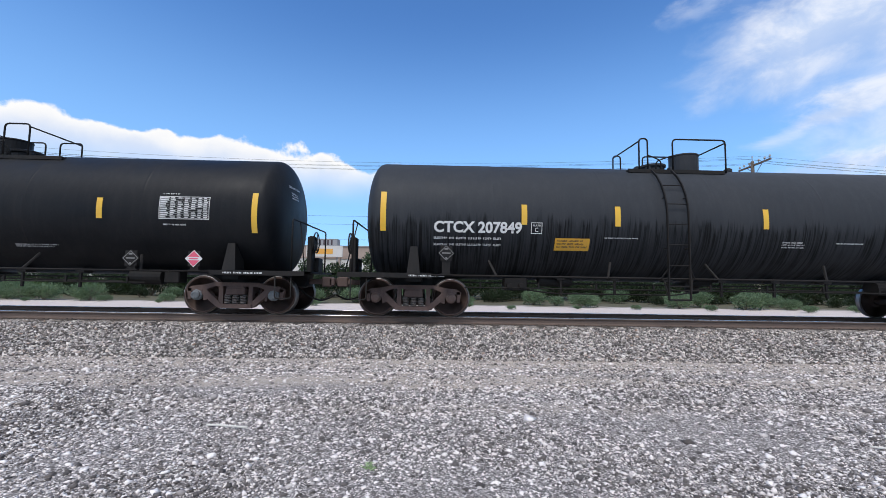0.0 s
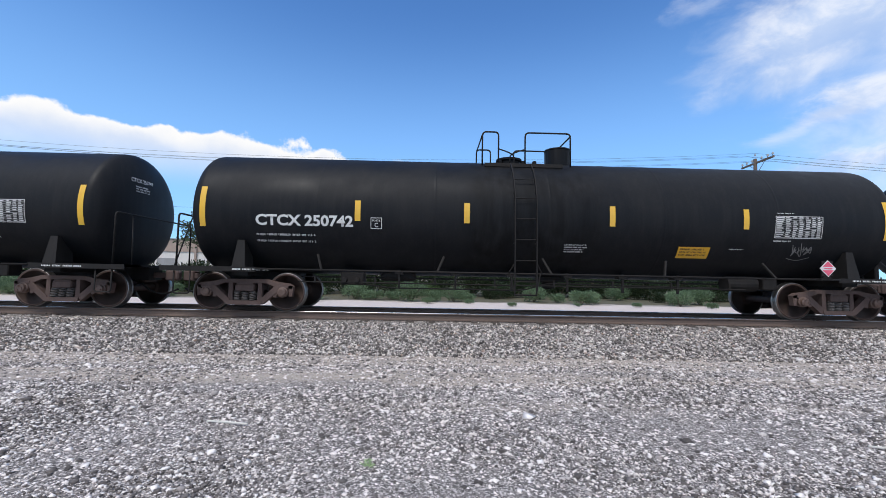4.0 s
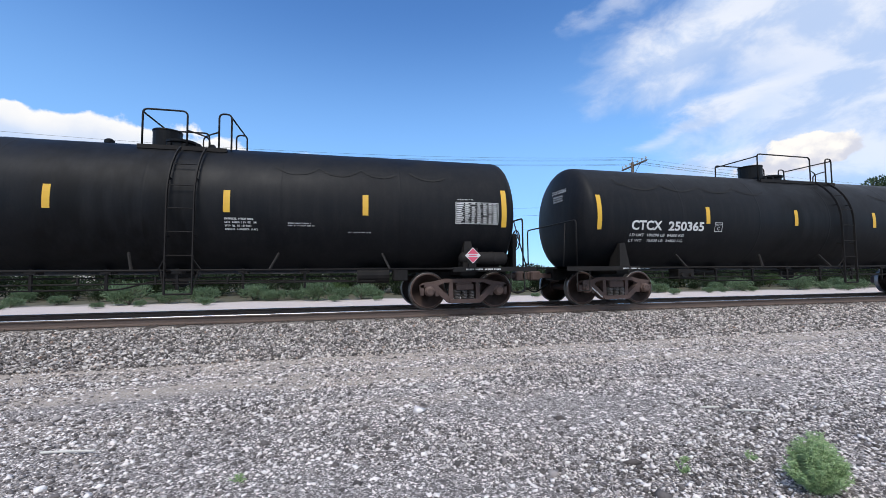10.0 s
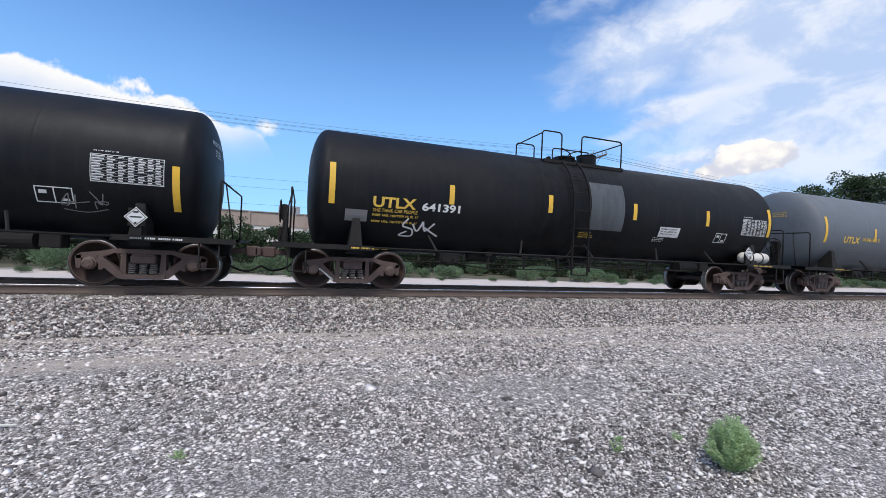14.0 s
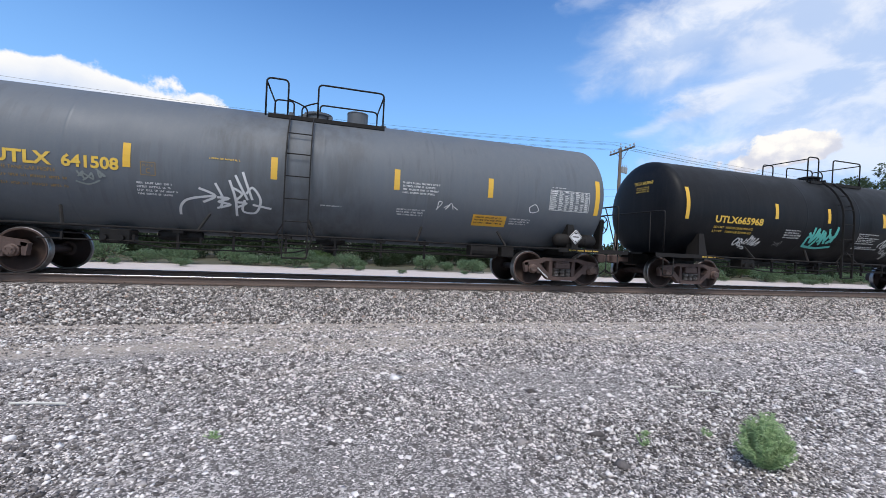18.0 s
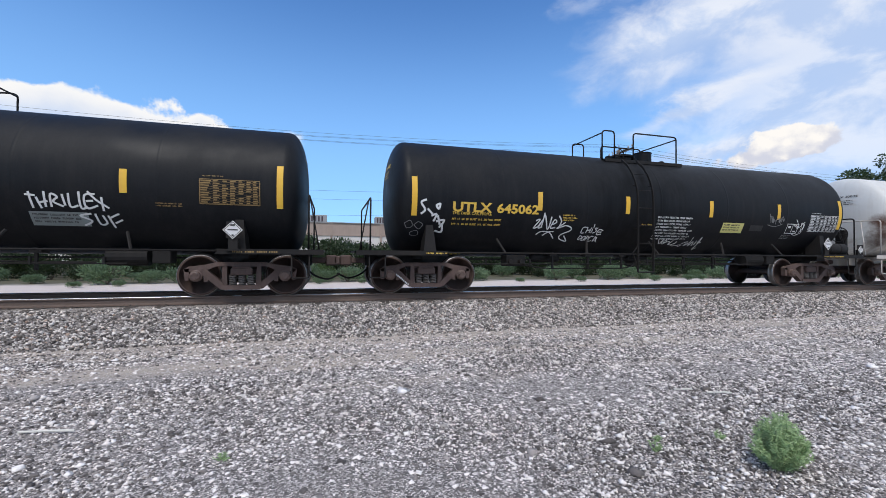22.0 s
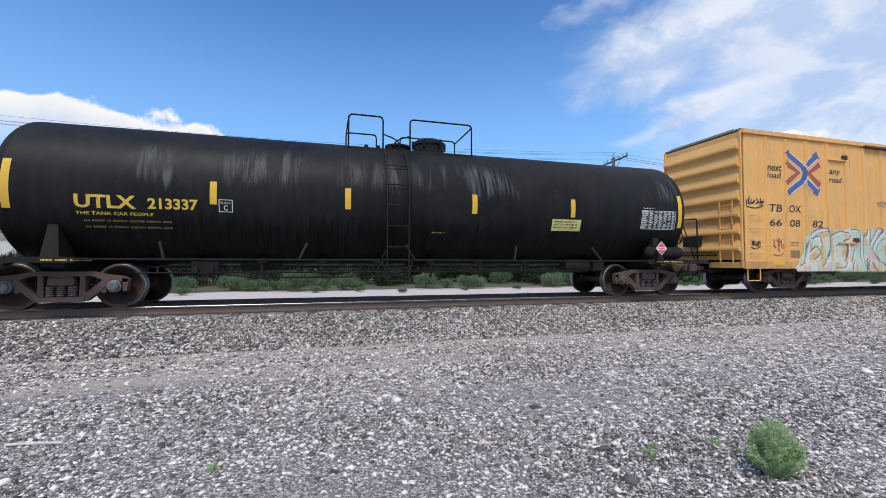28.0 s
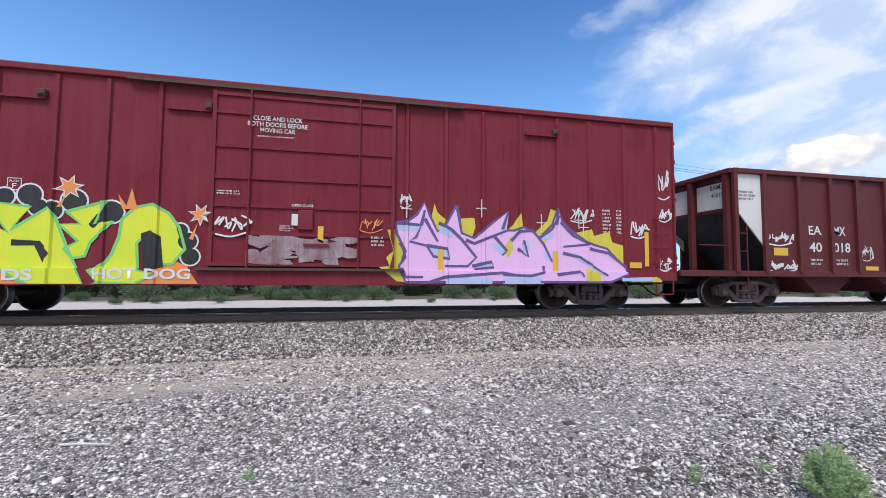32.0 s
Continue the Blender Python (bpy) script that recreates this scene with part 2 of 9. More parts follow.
def painted(name, col, rough=0.42, dust=(0.2, 0.18, 0.16), dusty=0.15, streak=None, drip=None, worn=0.0, metal=0.0, gloss=0.5, spill=None, low=None, spots=(), smear=None):
    """Weathered paint: two scales of dust, vertical run marks, dark drips."""
    m, nt, b = material(name)
    v = coords(nt)
    big = fnoise(nt, v, 0.9, 6, 0.6)
    fine = fnoise(nt, v, 26.0, 4, 0.6)
    runs = fnoise(nt, coords(nt, (7.0, 7.0, 0.35)), 1.0, 5, 0.65)
    c = mix(nt, maths(nt, "MULTIPLY", ramp(nt, big, [(0.35, 0.0), (0.75, 1.0)]), dusty), col, dust)
    c = mix(nt, maths(nt, "MULTIPLY", ramp(nt, runs, [(0.45, 0.0), (0.8, 1.0)]), dusty * 0.9), c, dust)
    c = mix(nt, maths(nt, "MULTIPLY", ramp(nt, fine, [(0.4, 0.0), (0.7, 1.0)]), dusty * 0.35), c, dust)
    if streak:
        lo, gate = (0.555, 0.42) if len(streak) > 2 else (0.60, 0.42)
        s = fnoise(nt, coords(nt, (19.0, 0.9, 0.75) if len(streak) > 2 else (11.0, 0.4, 0.4)), 1.0, 4, 0.55, 0.35)
        s2 = fnoise(nt, coords(nt, (0.7, 1.1, 1.1)), 1.0, 4, 0.6)
        k = maths(nt, "MULTIPLY", ramp(nt, s, [(lo, 0.0), (lo + 0.1, 1.0)]), ramp(nt, s2, [(gate, 0.0), (gate + 0.22, 1.0)]))
        c = mix(nt, maths(nt, "MULTIPLY", k, streak[1]), c, streak[0])
    if drip:
        s = fnoise(nt, coords(nt, (9.0, 1.0, 0.9)), 1.0, 4, 0.6)
        s2 = fnoise(nt, coords(nt, (0.5, 0.5, 1.3)), 1.0, 3, 0.5)
        k = maths(nt, "MULTIPLY", ramp(nt, s, [(0.52, 0.0), (0.6, 1.0)]), ramp(nt, s2, [(0.5, 0.0), (0.6, 1.0)]))
        c = mix(nt, maths(nt, "MULTIPLY", k, drip[1]), c, drip[0])
    own = node(nt, "ShaderNodeTexCoord").outputs["Object"]
    ox, oy, oz = node(nt, "ShaderNodeSeparateXYZ", {0: own}).outputs
    if spill:
        # overfill run down from the hatch
        band = maths(nt, "SUBTRACT", maths(nt, "ABSOLUTE", maths(nt, "ADD", ox, maths(nt, "MULTIPLY", big, 0.8))), maths(nt, "MULTIPLY", runs, 1.1))
        k = node(nt, "ShaderNodeMapRange", {0: band, 1: 1.15, 2: 0.75}).outputs[0]
        k = maths(nt, "MULTIPLY", k, ramp(nt, fnoise(nt, coords(nt, (5.0, 5.0, 0.5)), 1.0, 5, 0.6), [(0.38, 0.15), (0.62, 1.0)]))
        c = mix(nt, maths(nt, "MULTIPLY", k, spill[1]), c, spill[0])
    if low:
        # ragged oily tide mark with drips on the lower flank
        s = fnoise(nt, coords(nt, (9.0, 1.0, 0.4)), 1.0, 5, 0.65)
        h = maths(nt, "ADD", oz, maths(nt, "MULTIPLY", maths(nt, "SUBTRACT", s, 0.5), -low[3]))
        k = node(nt, "ShaderNodeMapRange", {0: h, 1: low[2], 2: low[2] - 0.18}).outputs[0]
        wet = ramp(nt, fnoise(nt, coords(nt, (21.0, 1.0, 0.5)), 1.0, 4, 0.6, 0.2), [(0.44, 0.3), (0.60, 1.0)])
        c = mix(nt, maths(nt, "MULTIPLY", maths(nt, "MULTIPLY", k, maths(nt, "MULTIPLY", wet, ramp(nt, big, [(0.3, 0.6), (0.55, 1.0)]))), low[1]), c, low[0])
    if smear:
        # pale flame-shaped run marks that hang below the crown of the shell
        s = fnoise(nt, coords(nt, (6.5, 1.0, 0.55)), 1.0, 5, 0.6, 0.5)
        s2 = fnoise(nt, coords(nt, (0.75, 0.4, 0.4)), 1.0, 2, 0.5)
        top = maths(nt, "MULTIPLY", node(nt, "ShaderNodeMapRange", {0: maths(nt, "ADD", oz, maths(nt, "MULTIPLY", s, 0.9)), 1: 3.0, 2: 3.35}, interpolation_type="SMOOTHSTEP").outputs[0],
                    node(nt, "ShaderNodeMapRange", {0: maths(nt, "ADD", oz, maths(nt, "MULTIPLY", s, -0.5)), 1: 3.25, 2: 2.75}, interpolation_type="SMOOTHSTEP").outputs[0])
        k = maths(nt, "MULTIPLY", maths(nt, "MULTIPLY", top, ramp(nt, s, [(0.46, 0.0), (0.66, 1.0)])), ramp(nt, s2, [(0.46, 0.0), (0.56, 1.0)]))
        c = mix(nt, maths(nt, "MULTIPLY", k, smear[1]), c, smear[0])
    for sx, sy, sz, sr, sc, sk in spots:
        q = node(nt, "ShaderNodeVectorMath", {0: own, 1: (sx, sy, sz)}, operation="SUBTRACT").outputs[0]
        q = node(nt, "ShaderNodeVectorMath", {0: q}, operation="LENGTH").outputs["Value"]
        q = maths(nt, "ADD", q, maths(nt, "MULTIPLY", maths(nt, "SUBTRACT", fnoise(nt, own, 3.5, 7, 0.7), 0.5), sr * 1.3))
        c = mix(nt, maths(nt, "MULTIPLY", node(nt, "ShaderNodeMapRange", {0: q, 1: sr, 2: sr * 0.25}).outputs[0], sk), c, sc)
    if worn:
        k = ramp(nt, fnoise(nt, v, 7.0, 8, 0.7), [(0.6, 0.0), (0.66, 1.0)])
        c = mix(nt, maths(nt, "MULTIPLY", k, worn), c, (0.16, 0.075, 0.04))
    nt.links.new(c, b.inputs["Base Color"])
    rg = node(nt, "ShaderNodeMapRange", {0: big, 1: 0.3, 2: 0.7, 3: rough - 0.08, 4: rough + 0.14})
    nt.links.new(rg.outputs[0], b.inputs["Roughness"])
    b.inputs["Metallic"].default_value = metal
    b.inputs["Specular IOR Level"].default_value = gloss
    bump(nt, b, mix(nt, 0.5, fine, big), 0.12, 0.01)
    return m


BLACK = (0.0060, 0.0070, 0.0092)
SOOT = (0.0022, 0.0022, 0.0024)
painted("tank black", BLACK, 0.5, dusty=0.04, gloss=0.17, spill=(SOOT, 0.75))
painted("tank black dusty", (0.030, 0.033, 0.038), 0.58, dust=(0.09, 0.09, 0.095), dusty=0.16, gloss=0.17, low=(SOOT, 0.92, 2.35, 1.5))
painted("tank black streaked", (0.0085, 0.0085, 0.0095), 0.52, dusty=0.05, gloss=0.17, streak=((0.24, 0.24, 0.25), 0.45, 1), spill=(SOOT, 0.6))
painted("tank black smeared", (0.0068, 0.007, 0.008), 0.5, dusty=0.05, gloss=0.17, smear=((0.19, 0.19, 0.19), 0.5), low=(SOOT, 0.9, 1.95, 1.3))
painted("tank grey dark", (0.075, 0.085, 0.096), 0.55, dust=(0.13, 0.13, 0.13), dusty=0.25, spill=((0.03, 0.03, 0.032), 0.5))
painted("tank grey", (0.105, 0.119, 0.137), 0.55, dust=(0.18, 0.18, 0.18), dusty=0.25, drip=((0.07, 0.07, 0.07), 0.25), spill=((0.06, 0.06, 0.06), 0.5))
painted("tank white", (0.64, 0.635, 0.61), 0.5, dust=(0.40, 0.34, 0.28), dusty=0.24, low=((0.30, 0.235, 0.185), 0.6, 1.62, 0.9), spots=((-8.3, -1.2, 2.15, 0.42, (0.09, 0.035, 0.016), 1.0), (-8.2, -1.15, 1.75, 0.42, (0.12, 0.06, 0.035), 0.9), (-8.15, -1.0, 1.6, 0.45, (0.06, 0.03, 0.02), 0.9), (-7.2, -1.4, 1.25, 0.4, (0.2, 0.1, 0.06), 0.6)))
painted("frame black", (0.0095, 0.009, 0.009), 0.65, dust=(0.05, 0.04, 0.034), dusty=0.25, gloss=0.25)
painted("frame grey", (0.2, 0.215, 0.23), 0.55, dusty=0.3)
painted("frame white", (0.55, 0.52, 0.48), 0.5, dust=(0.4, 0.28, 0.2), dusty=0.3)
painted("truck steel", (0.070, 0.043, 0.036), 0.75, dust=(0.15, 0.10, 0.085), dusty=0.6)
painted("wheel steel", (0.062, 0.036, 0.029), 0.7, dust=(0.13, 0.08, 0.062), dusty=0.5)
painted("spring steel", (0.10, 0.085, 0.078), 0.6, dusty=0.5)
painted("bright tread", (0.42, 0.41, 0.40), 0.40, dust=(0.10, 0.07, 0.06), dusty=0.6, metal=1.0)
painted("bearing cap", (0.09, 0.055, 0.045), 0.55, dust=(0.2, 0.13, 0.1), dusty=0.5)
painted("bearing cap blue", (0.12, 0.14, 0.155), 0.5, dusty=0.3)
painted("stripe yellow", (0.80, 0.46, 0.03), 0.5, dust=(0.5, 0.35, 0.15), dusty=0.25)
painted("lettering white", (0.74, 0.74, 0.72), 0.6, dust=(0.4, 0.4, 0.4), dusty=0.3)
painted("lettering dim", (0.20, 0.20, 0.20), 0.6, dusty=0.3)
painted("lettering yellow", (0.78, 0.50, 0.06), 0.6, dust=(0.4, 0.3, 0.15), dusty=0.25)
painted("lettering dull gold", (0.30, 0.19, 0.06), 0.6, dust=(0.2, 0.15, 0.1), dusty=0.3)
painted("lettering black", (0.02, 0.02, 0.022), 0.6, dusty=0.15)
painted("panel orange", (0.78, 0.40, 0.02), 0.5, dusty=0.2)
painted("panel pale yellow", (0.75, 0.68, 0.22), 0.5, dusty=0.2)
painted("placard white", (0.75, 0.74, 0.73), 0.5, dusty=0.15)
painted("placard red", (0.72, 0.10, 0.17), 0.5, dusty=0.05)
painted("spray silver", (0.48, 0.49, 0.50), 0.55, dust=(0.06, 0.06, 0.06), dusty=0.75)
painted("spray white", (0.72, 0.72, 0.71), 0.6, dusty=0.1)
painted("spray gold", (0.50, 0.33, 0.08), 0.55, dusty=0.2)
painted("spray teal", (0.10, 0.50, 0.43), 0.6, dusty=0.1)
painted("spray black", (0.012, 0.012, 0.014), 0.6, dusty=0.1)
painted("tar black", (0.002, 0.002, 0.002), 0.75, dusty=0.02)
painted("spray lime", (0.56, 0.76, 0.035), 0.6, dust=(0.82, 0.74, 0.05), dusty=0.9)
painted("spray green", (0.20, 0.62, 0.17), 0.6, dusty=0.15)
painted("spray orange", (0.85, 0.26, 0.04), 0.6, dust=(0.6, 0.35, 0.2), dusty=0.35)
painted("spray pink", (0.82, 0.47, 0.76), 0.6, dust=(0.80, 0.58, 0.80), dusty=0.3)
painted("spray violet", (0.13, 0.08, 0.24), 0.6, dusty=0.1)
painted("spray yellow", (0.70, 0.58, 0.05), 0.6, dusty=0.2)

painted("spray ice", (0.45, 0.56, 0.80), 0.6, dusty=0.1)
painted("spray slate", (0.10, 0.16, 0.20), 0.6, dust=(0.4, 0.3, 0.2), dusty=0.5)
painted("spray grey", (0.22, 0.25, 0.24), 0.6, dusty=0.2)
painted("boxcar yellow", (0.87, 0.455, 0.135), 0.6, drip=((0.40, 0.22, 0.09), 0.35), dust=(0.48, 0.3, 0.14), dusty=0.3, worn=0.10)
painted("boxcar door black", (0.009, 0.009, 0.011), 0.55, dusty=0.06, gloss=0.2)
painted("boxcar red", (0.185, 0.014, 0.027), 0.62, dust=(0.23, 0.06, 0.065), dusty=0.4, gloss=0.18, drip=((0.07, 0.008, 0.013), 0.3), worn=0.10)
painted("sill yellow", (0.74, 0.40, 0.13), 0.65, dust=(0.30, 0.12, 0.05), dusty=0.6, worn=0.9)
painted("door track", (0.045, 0.028, 0.024), 0.7, dust=(0.16, 0.07, 0.04), dusty=0.5)
painted("scuffed red", (0.46, 0.42, 0.43), 0.6, dust=(0.16, 0.016, 0.028), dusty=1.0, worn=0.8)
painted("boxcar roof", (0.30, 0.26, 0.22), 0.5, dusty=0.4)
painted("hopper red", (0.11, 0.018, 0.022), 0.6, gloss=0.25, dust=(0.15, 0.06, 0.055), dusty=0.3)
painted("hopper dark", (0.02, 0.018, 0.018), 0.7, dusty=0.3)
painted("logo blue", (0.07, 0.11, 0.30), 0.6, dusty=0.25)
painted("logo red", (0.42, 0.075, 0.07), 0.6, dusty=0.25)
painted("building white", (0.72, 0.69, 0.66), 0.8, dust=(0.5, 0.45, 0.42), dusty=0.25)
painted("building tan", (0.42, 0.32, 0.27), 0.8, dusty=0.25)
painted("building grey", (0.32, 0.32, 0.33), 0.7, dusty=0.25)
painted("sign orange", (0.85, 0.42, 0.08), 0.5, dusty=0.05)
painted("sign dark", (0.05, 0.03, 0.04), 0.5, dusty=0.1)
painted("pole wood", (0.16, 0.115, 0.085), 0.85, dusty=0.4)
painted("pole pale", (0.48, 0.43, 0.36), 0.85, dusty=0.4)
painted("insulator", (0.35, 0.36, 0.36), 0.3, dusty=0.1)
painted("wire", (0.03, 0.03, 0.03), 0.6, dusty=0.1)
painted("rail rust", (0.115, 0.078, 0.064), 0.75, dust=(0.16, 0.12, 0.095), dusty=0.5)
painted("rail head", (0.5, 0.5, 0.51), 0.25, dusty=0.1, metal=1.0)
painted("tie wood", (0.05, 0.042, 0.037), 0.9, dust=(0.12, 0.1, 0.085), dusty=0.6)
painted("tie plate steel", (0.07, 0.05, 0.042), 0.75, dusty=0.5)
painted("stick wood", (0.72, 0.69, 0.63), 0.8, dusty=0.3)
painted("bark", (0.10, 0.075, 0.055), 0.9, dusty=0.4)


def faded_paint():
    """Sprayed mint fill, rubbed thin so that the yellow body shows through."""
    m, nt, b = material("spray mint")
    v = coords(nt, shift=False)
    c = mix(nt, ramp(nt, fnoise(nt, v, 1.6, 4, 0.5), [(0.42, 0.0), (0.58, 1.0)]), (0.42, 0.62, 0.54), (0.66, 0.64, 0.56))
    c = mix(nt, ramp(nt, fnoise(nt, coords(nt, (1, 1, 0.6)), 2.3, 3, 0.5), [(0.56, 0.0), (0.66, 0.7)]), c, (0.64, 0.42, 0.44))
    bare = maths(nt, "ADD", fnoise(nt, v, 2.0, 8, 0.68), maths(nt, "MULTIPLY", fnoise(nt, coords(nt, (7, 7, 0.5)), 1.0, 4, 0.6), 0.5))
    c = mix(nt, ramp(nt, bare, [(0.72, 0.0), (0.86, 0.85)]), c, (0.64, 0.35, 0.11))
    nt.links.new(c, b.inputs["Base Color"])
    b.inputs["Roughness"].default_value = 0.65


faded_paint()


def stone_mat(name, stops, rough=0.85):
    m, nt, b = material(name)
    isl = node(nt, "ShaderNodeNewGeometry").outputs["Random Per Island"]
    c = ramp(nt, isl, stops)
    v = coords(nt, shift=False)
    f = fnoise(nt, v, 60.0, 4, 0.6)
    c = mix(nt, ramp(nt, f, [(0.35, 0.0), (0.75, 0.3)]), c, (0.22, 0.185, 0.165))
    nt.links.new(c, b.inputs["Base Color"])
    b.inputs["Roughness"].default_value = rough
    bump(nt, b, f, 0.4, 0.004)


stone_mat("gravel stone", [(0.0, (0.050, 0.043, 0.041)), (0.38, (0.17, 0.149, 0.141)), (0.56, (0.50, 0.45, 0.424)), (0.68, (0.95, 0.86, 0.81)), (1.0, (1.0, 0.935, 0.895))])
stone_mat("ballast stone", [(0.0, (0.05, 0.043, 0.040)), (0.38, (0.17, 0.15, 0.138)), (0.6, (0.44, 0.395, 0.365)), (0.86, (0.92, 0.85, 0.80)), (0.95, (0.80, 0.70, 0.62)), (1.0, (0.36, 0.23, 0.165))])


def ground_mat():
    m, nt, b = material("ground")
    pos = node(nt, "ShaderNodeNewGeometry").outputs["Position"]
    y = node(nt, "ShaderNodeSeparateXYZ", {0: pos}).outputs[1]
    grain = node(nt, "ShaderNodeTexVoronoi", {"Vector": pos, "Scale": 85.0})
    fine = fnoise(nt, pos, 160.0, 4, 0.65)
    big = fnoise(nt, pos, 0.6, 6, 0.6)
    mid = fnoise(nt, pos, 4.0, 6, 0.62)
    cell = node(nt, "ShaderNodeSeparateColor", {0: grain.outputs["Color"]}).outputs[0]
    gravel = ramp(nt, cell, [(0.0, (0.05, 0.044, 0.042)), (0.45, (0.19, 0.168, 0.157)), (0.75, (0.48, 0.43, 0.40)), (1.0, (0.92, 0.835, 0.785))])
    gravel = mix(nt, maths(nt, "MULTIPLY", fine, 0.42), gravel, (0.15, 0.136, 0.133))
    dirt = mix(nt, fine, (0.37, 0.30, 0.245), (0.62, 0.53, 0.445))
    # wheel ruts of fine tan dirt that run along the foot of the ballast
    wob = maths(nt, "ADD", y, maths(nt, "MULTIPLY", maths(nt, "SUBTRACT", fnoise(nt, node(nt, "ShaderNodeMapping", {0: pos, 3: (0.35, 1.2, 1)}).outputs[0], 1.2, 5, 0.6), 0.5), 1.1))

    def band(a, b2, c2, e):
        up = node(nt, "ShaderNodeMapRange", {0: wob, 1: a, 2: b2}, interpolation_type="SMOOTHSTEP").outputs[0]
        dn = node(nt, "ShaderNodeMapRange", {0: wob, 1: c2, 2: e, 3: 1.0, 4: 0.0}, interpolation_type="SMOOTHSTEP").outputs[0]
        return maths(nt, "MULTIPLY", up, dn)

    rut = maths(nt, "MAXIMUM", maths(nt, "MAXIMUM", band(5.1, 5.5, 5.9, 6.2), band(6.15, 6.4, 7.1, 7.4)), maths(nt, "MULTIPLY", band(4.2, 4.5, 4.6, 4.9), 0.55))
    rut = maths(nt, "MULTIPLY", rut, ramp(nt, mid, [(0.33, 0.15), (0.64, 0.92)]))
    c = mix(nt, rut, gravel, dirt)
    c = mix(nt, maths(nt, "MULTIPLY", ramp(nt, big, [(0.4, 0.0), (0.7, 1.0)]), 0.25), c, (0.30, 0.265, 0.23))
    # pale sandy lane behind the track, scrub land past it
    sand = mix(nt, mid, (0.55, 0.465, 0.415), (0.68, 0.59, 0.535))
    far = node(nt, "ShaderNodeMapRange", {0: maths(nt, "ADD", y, maths(nt, "MULTIPLY", mid, 2.0)), 1: 13.2, 2: 14.2}).outputs[0]
    c = mix(nt, far, c, sand)
    scrub = mix(nt, mid, (0.06, 0.065, 0.03), (0.15, 0.125, 0.08))
    scr = node(nt, "ShaderNodeMapRange", {0: maths(nt, "ADD", y, maths(nt, "MULTIPLY", big, 3.0)), 1: 22.4, 2: 23.6}).outputs[0]
    c = mix(nt, scr, c, scrub)
    nt.links.new(c, b.inputs["Base Color"])
    b.inputs["Roughness"].default_value = 0.92
    bump(nt, b, mix(nt, 0.4, grain.outputs["Distance"], fine), 0.7, 0.012)


ground_mat()


def leaf_mat(name, c1, c2, rough=0.6):
    m, nt, b = material(name)
    isl = node(nt, "ShaderNodeNewGeometry").outputs["Random Per Island"]
    rnd = node(nt, "ShaderNodeObjectInfo").outputs["Random"]
    c = mix(nt, isl, c1, c2)
    c = mix(nt, maths(nt, "MULTIPLY", rnd, 0.35), c, (0.5 * c1[0], 0.55 * c1[1], 0.5 * c1[2]))
    nt.links.new(c, b.inputs["Base Color"])
    b.inputs["Roughness"].default_value = rough
    b.inputs["Transmission Weight"].default_value = 0.0
    tr = node(nt, "ShaderNodeBsdfTranslucent", {0: c})
    ms = node(nt, "ShaderNodeMixShader", {0: 0.3, 1: b.outputs[0], 2: tr.outputs[0]})
    nt.links.new(ms.outputs[0], nt.nodes["Material Output"].inputs[0])


leaf_mat("weed leaf", (0.22, 0.35, 0.14), (0.50, 0.62, 0.34))
leaf_mat("sage leaf", (0.10, 0.165, 0.085), (0.20, 0.285, 0.155))
leaf_mat("scrub leaf", (0.055, 0.10, 0.03), (0.13, 0.20, 0.06))
leaf_mat("hedge leaf", (0.014, 0.028, 0.011), (0.045, 0.075, 0.024))
leaf_mat("tree leaf", (0.030, 0.055, 0.022), (0.075, 0.115, 0.048))


# ---------------------------------------------------------------- mesh helpers
def mesh_of(bm, mat, name="mesh", smooth=False):
    me = bpy.data.meshes.new(name)
    bmesh.ops.recalc_face_normals(bm, faces=bm.faces)
    bm.to_mesh(me)
    bm.free()
    me.materials.append(MATS[mat])
    if smooth:
        me.shade_smooth()
    return me


def part(name, data, parent, m=None, label=""):
    ob = new(name, data)
    ob.parent = parent
    if m is not None:
        ob.matrix_basis = m
    return tagged(ob, label)


def box(bm, x0, x1, y0, y1, z0, z1, bevel=0.0):
    vs = [bm.verts.new((x, y, z)) for x in (x0, x1) for y in (y0, y1) for z in (z0, z1)]
    fs = [bm.faces.new([vs[i] for i in f]) for f in ((0, 1, 3, 2), (4, 6, 7, 5), (0, 4, 5, 1), (2, 3, 7, 6), (0, 2, 6, 4), (1, 5, 7, 3))]
    if bevel:
        bmesh.ops.bevel(bm, geom=list({e for f in fs for e in f.edges}), offset=bevel, segments=1, affect="EDGES")


def disc(bm, c, axis, r0, r1, length, n=16):
    """Frustum along axis (a unit vector) from c."""
    q = Vector((0, 0, 1)).rotation_difference(Vector(axis))
    rings = []
    for r, h in ((r0, 0.0), (r1, length)):
        rings.append([bm.verts.new(Vector(c) + q @ Vector((r * math.cos(2 * math.pi * i / n), r * math.sin(2 * math.pi * i / n), h))) for i in range(n)])
    for i in range(n):
        bm.faces.new((rings[0][i], rings[0][(i + 1) % n], rings[1][(i + 1) % n], rings[1][i]))
    bm.faces.new(rings[0][::-1])
    bm.faces.new(rings[1])


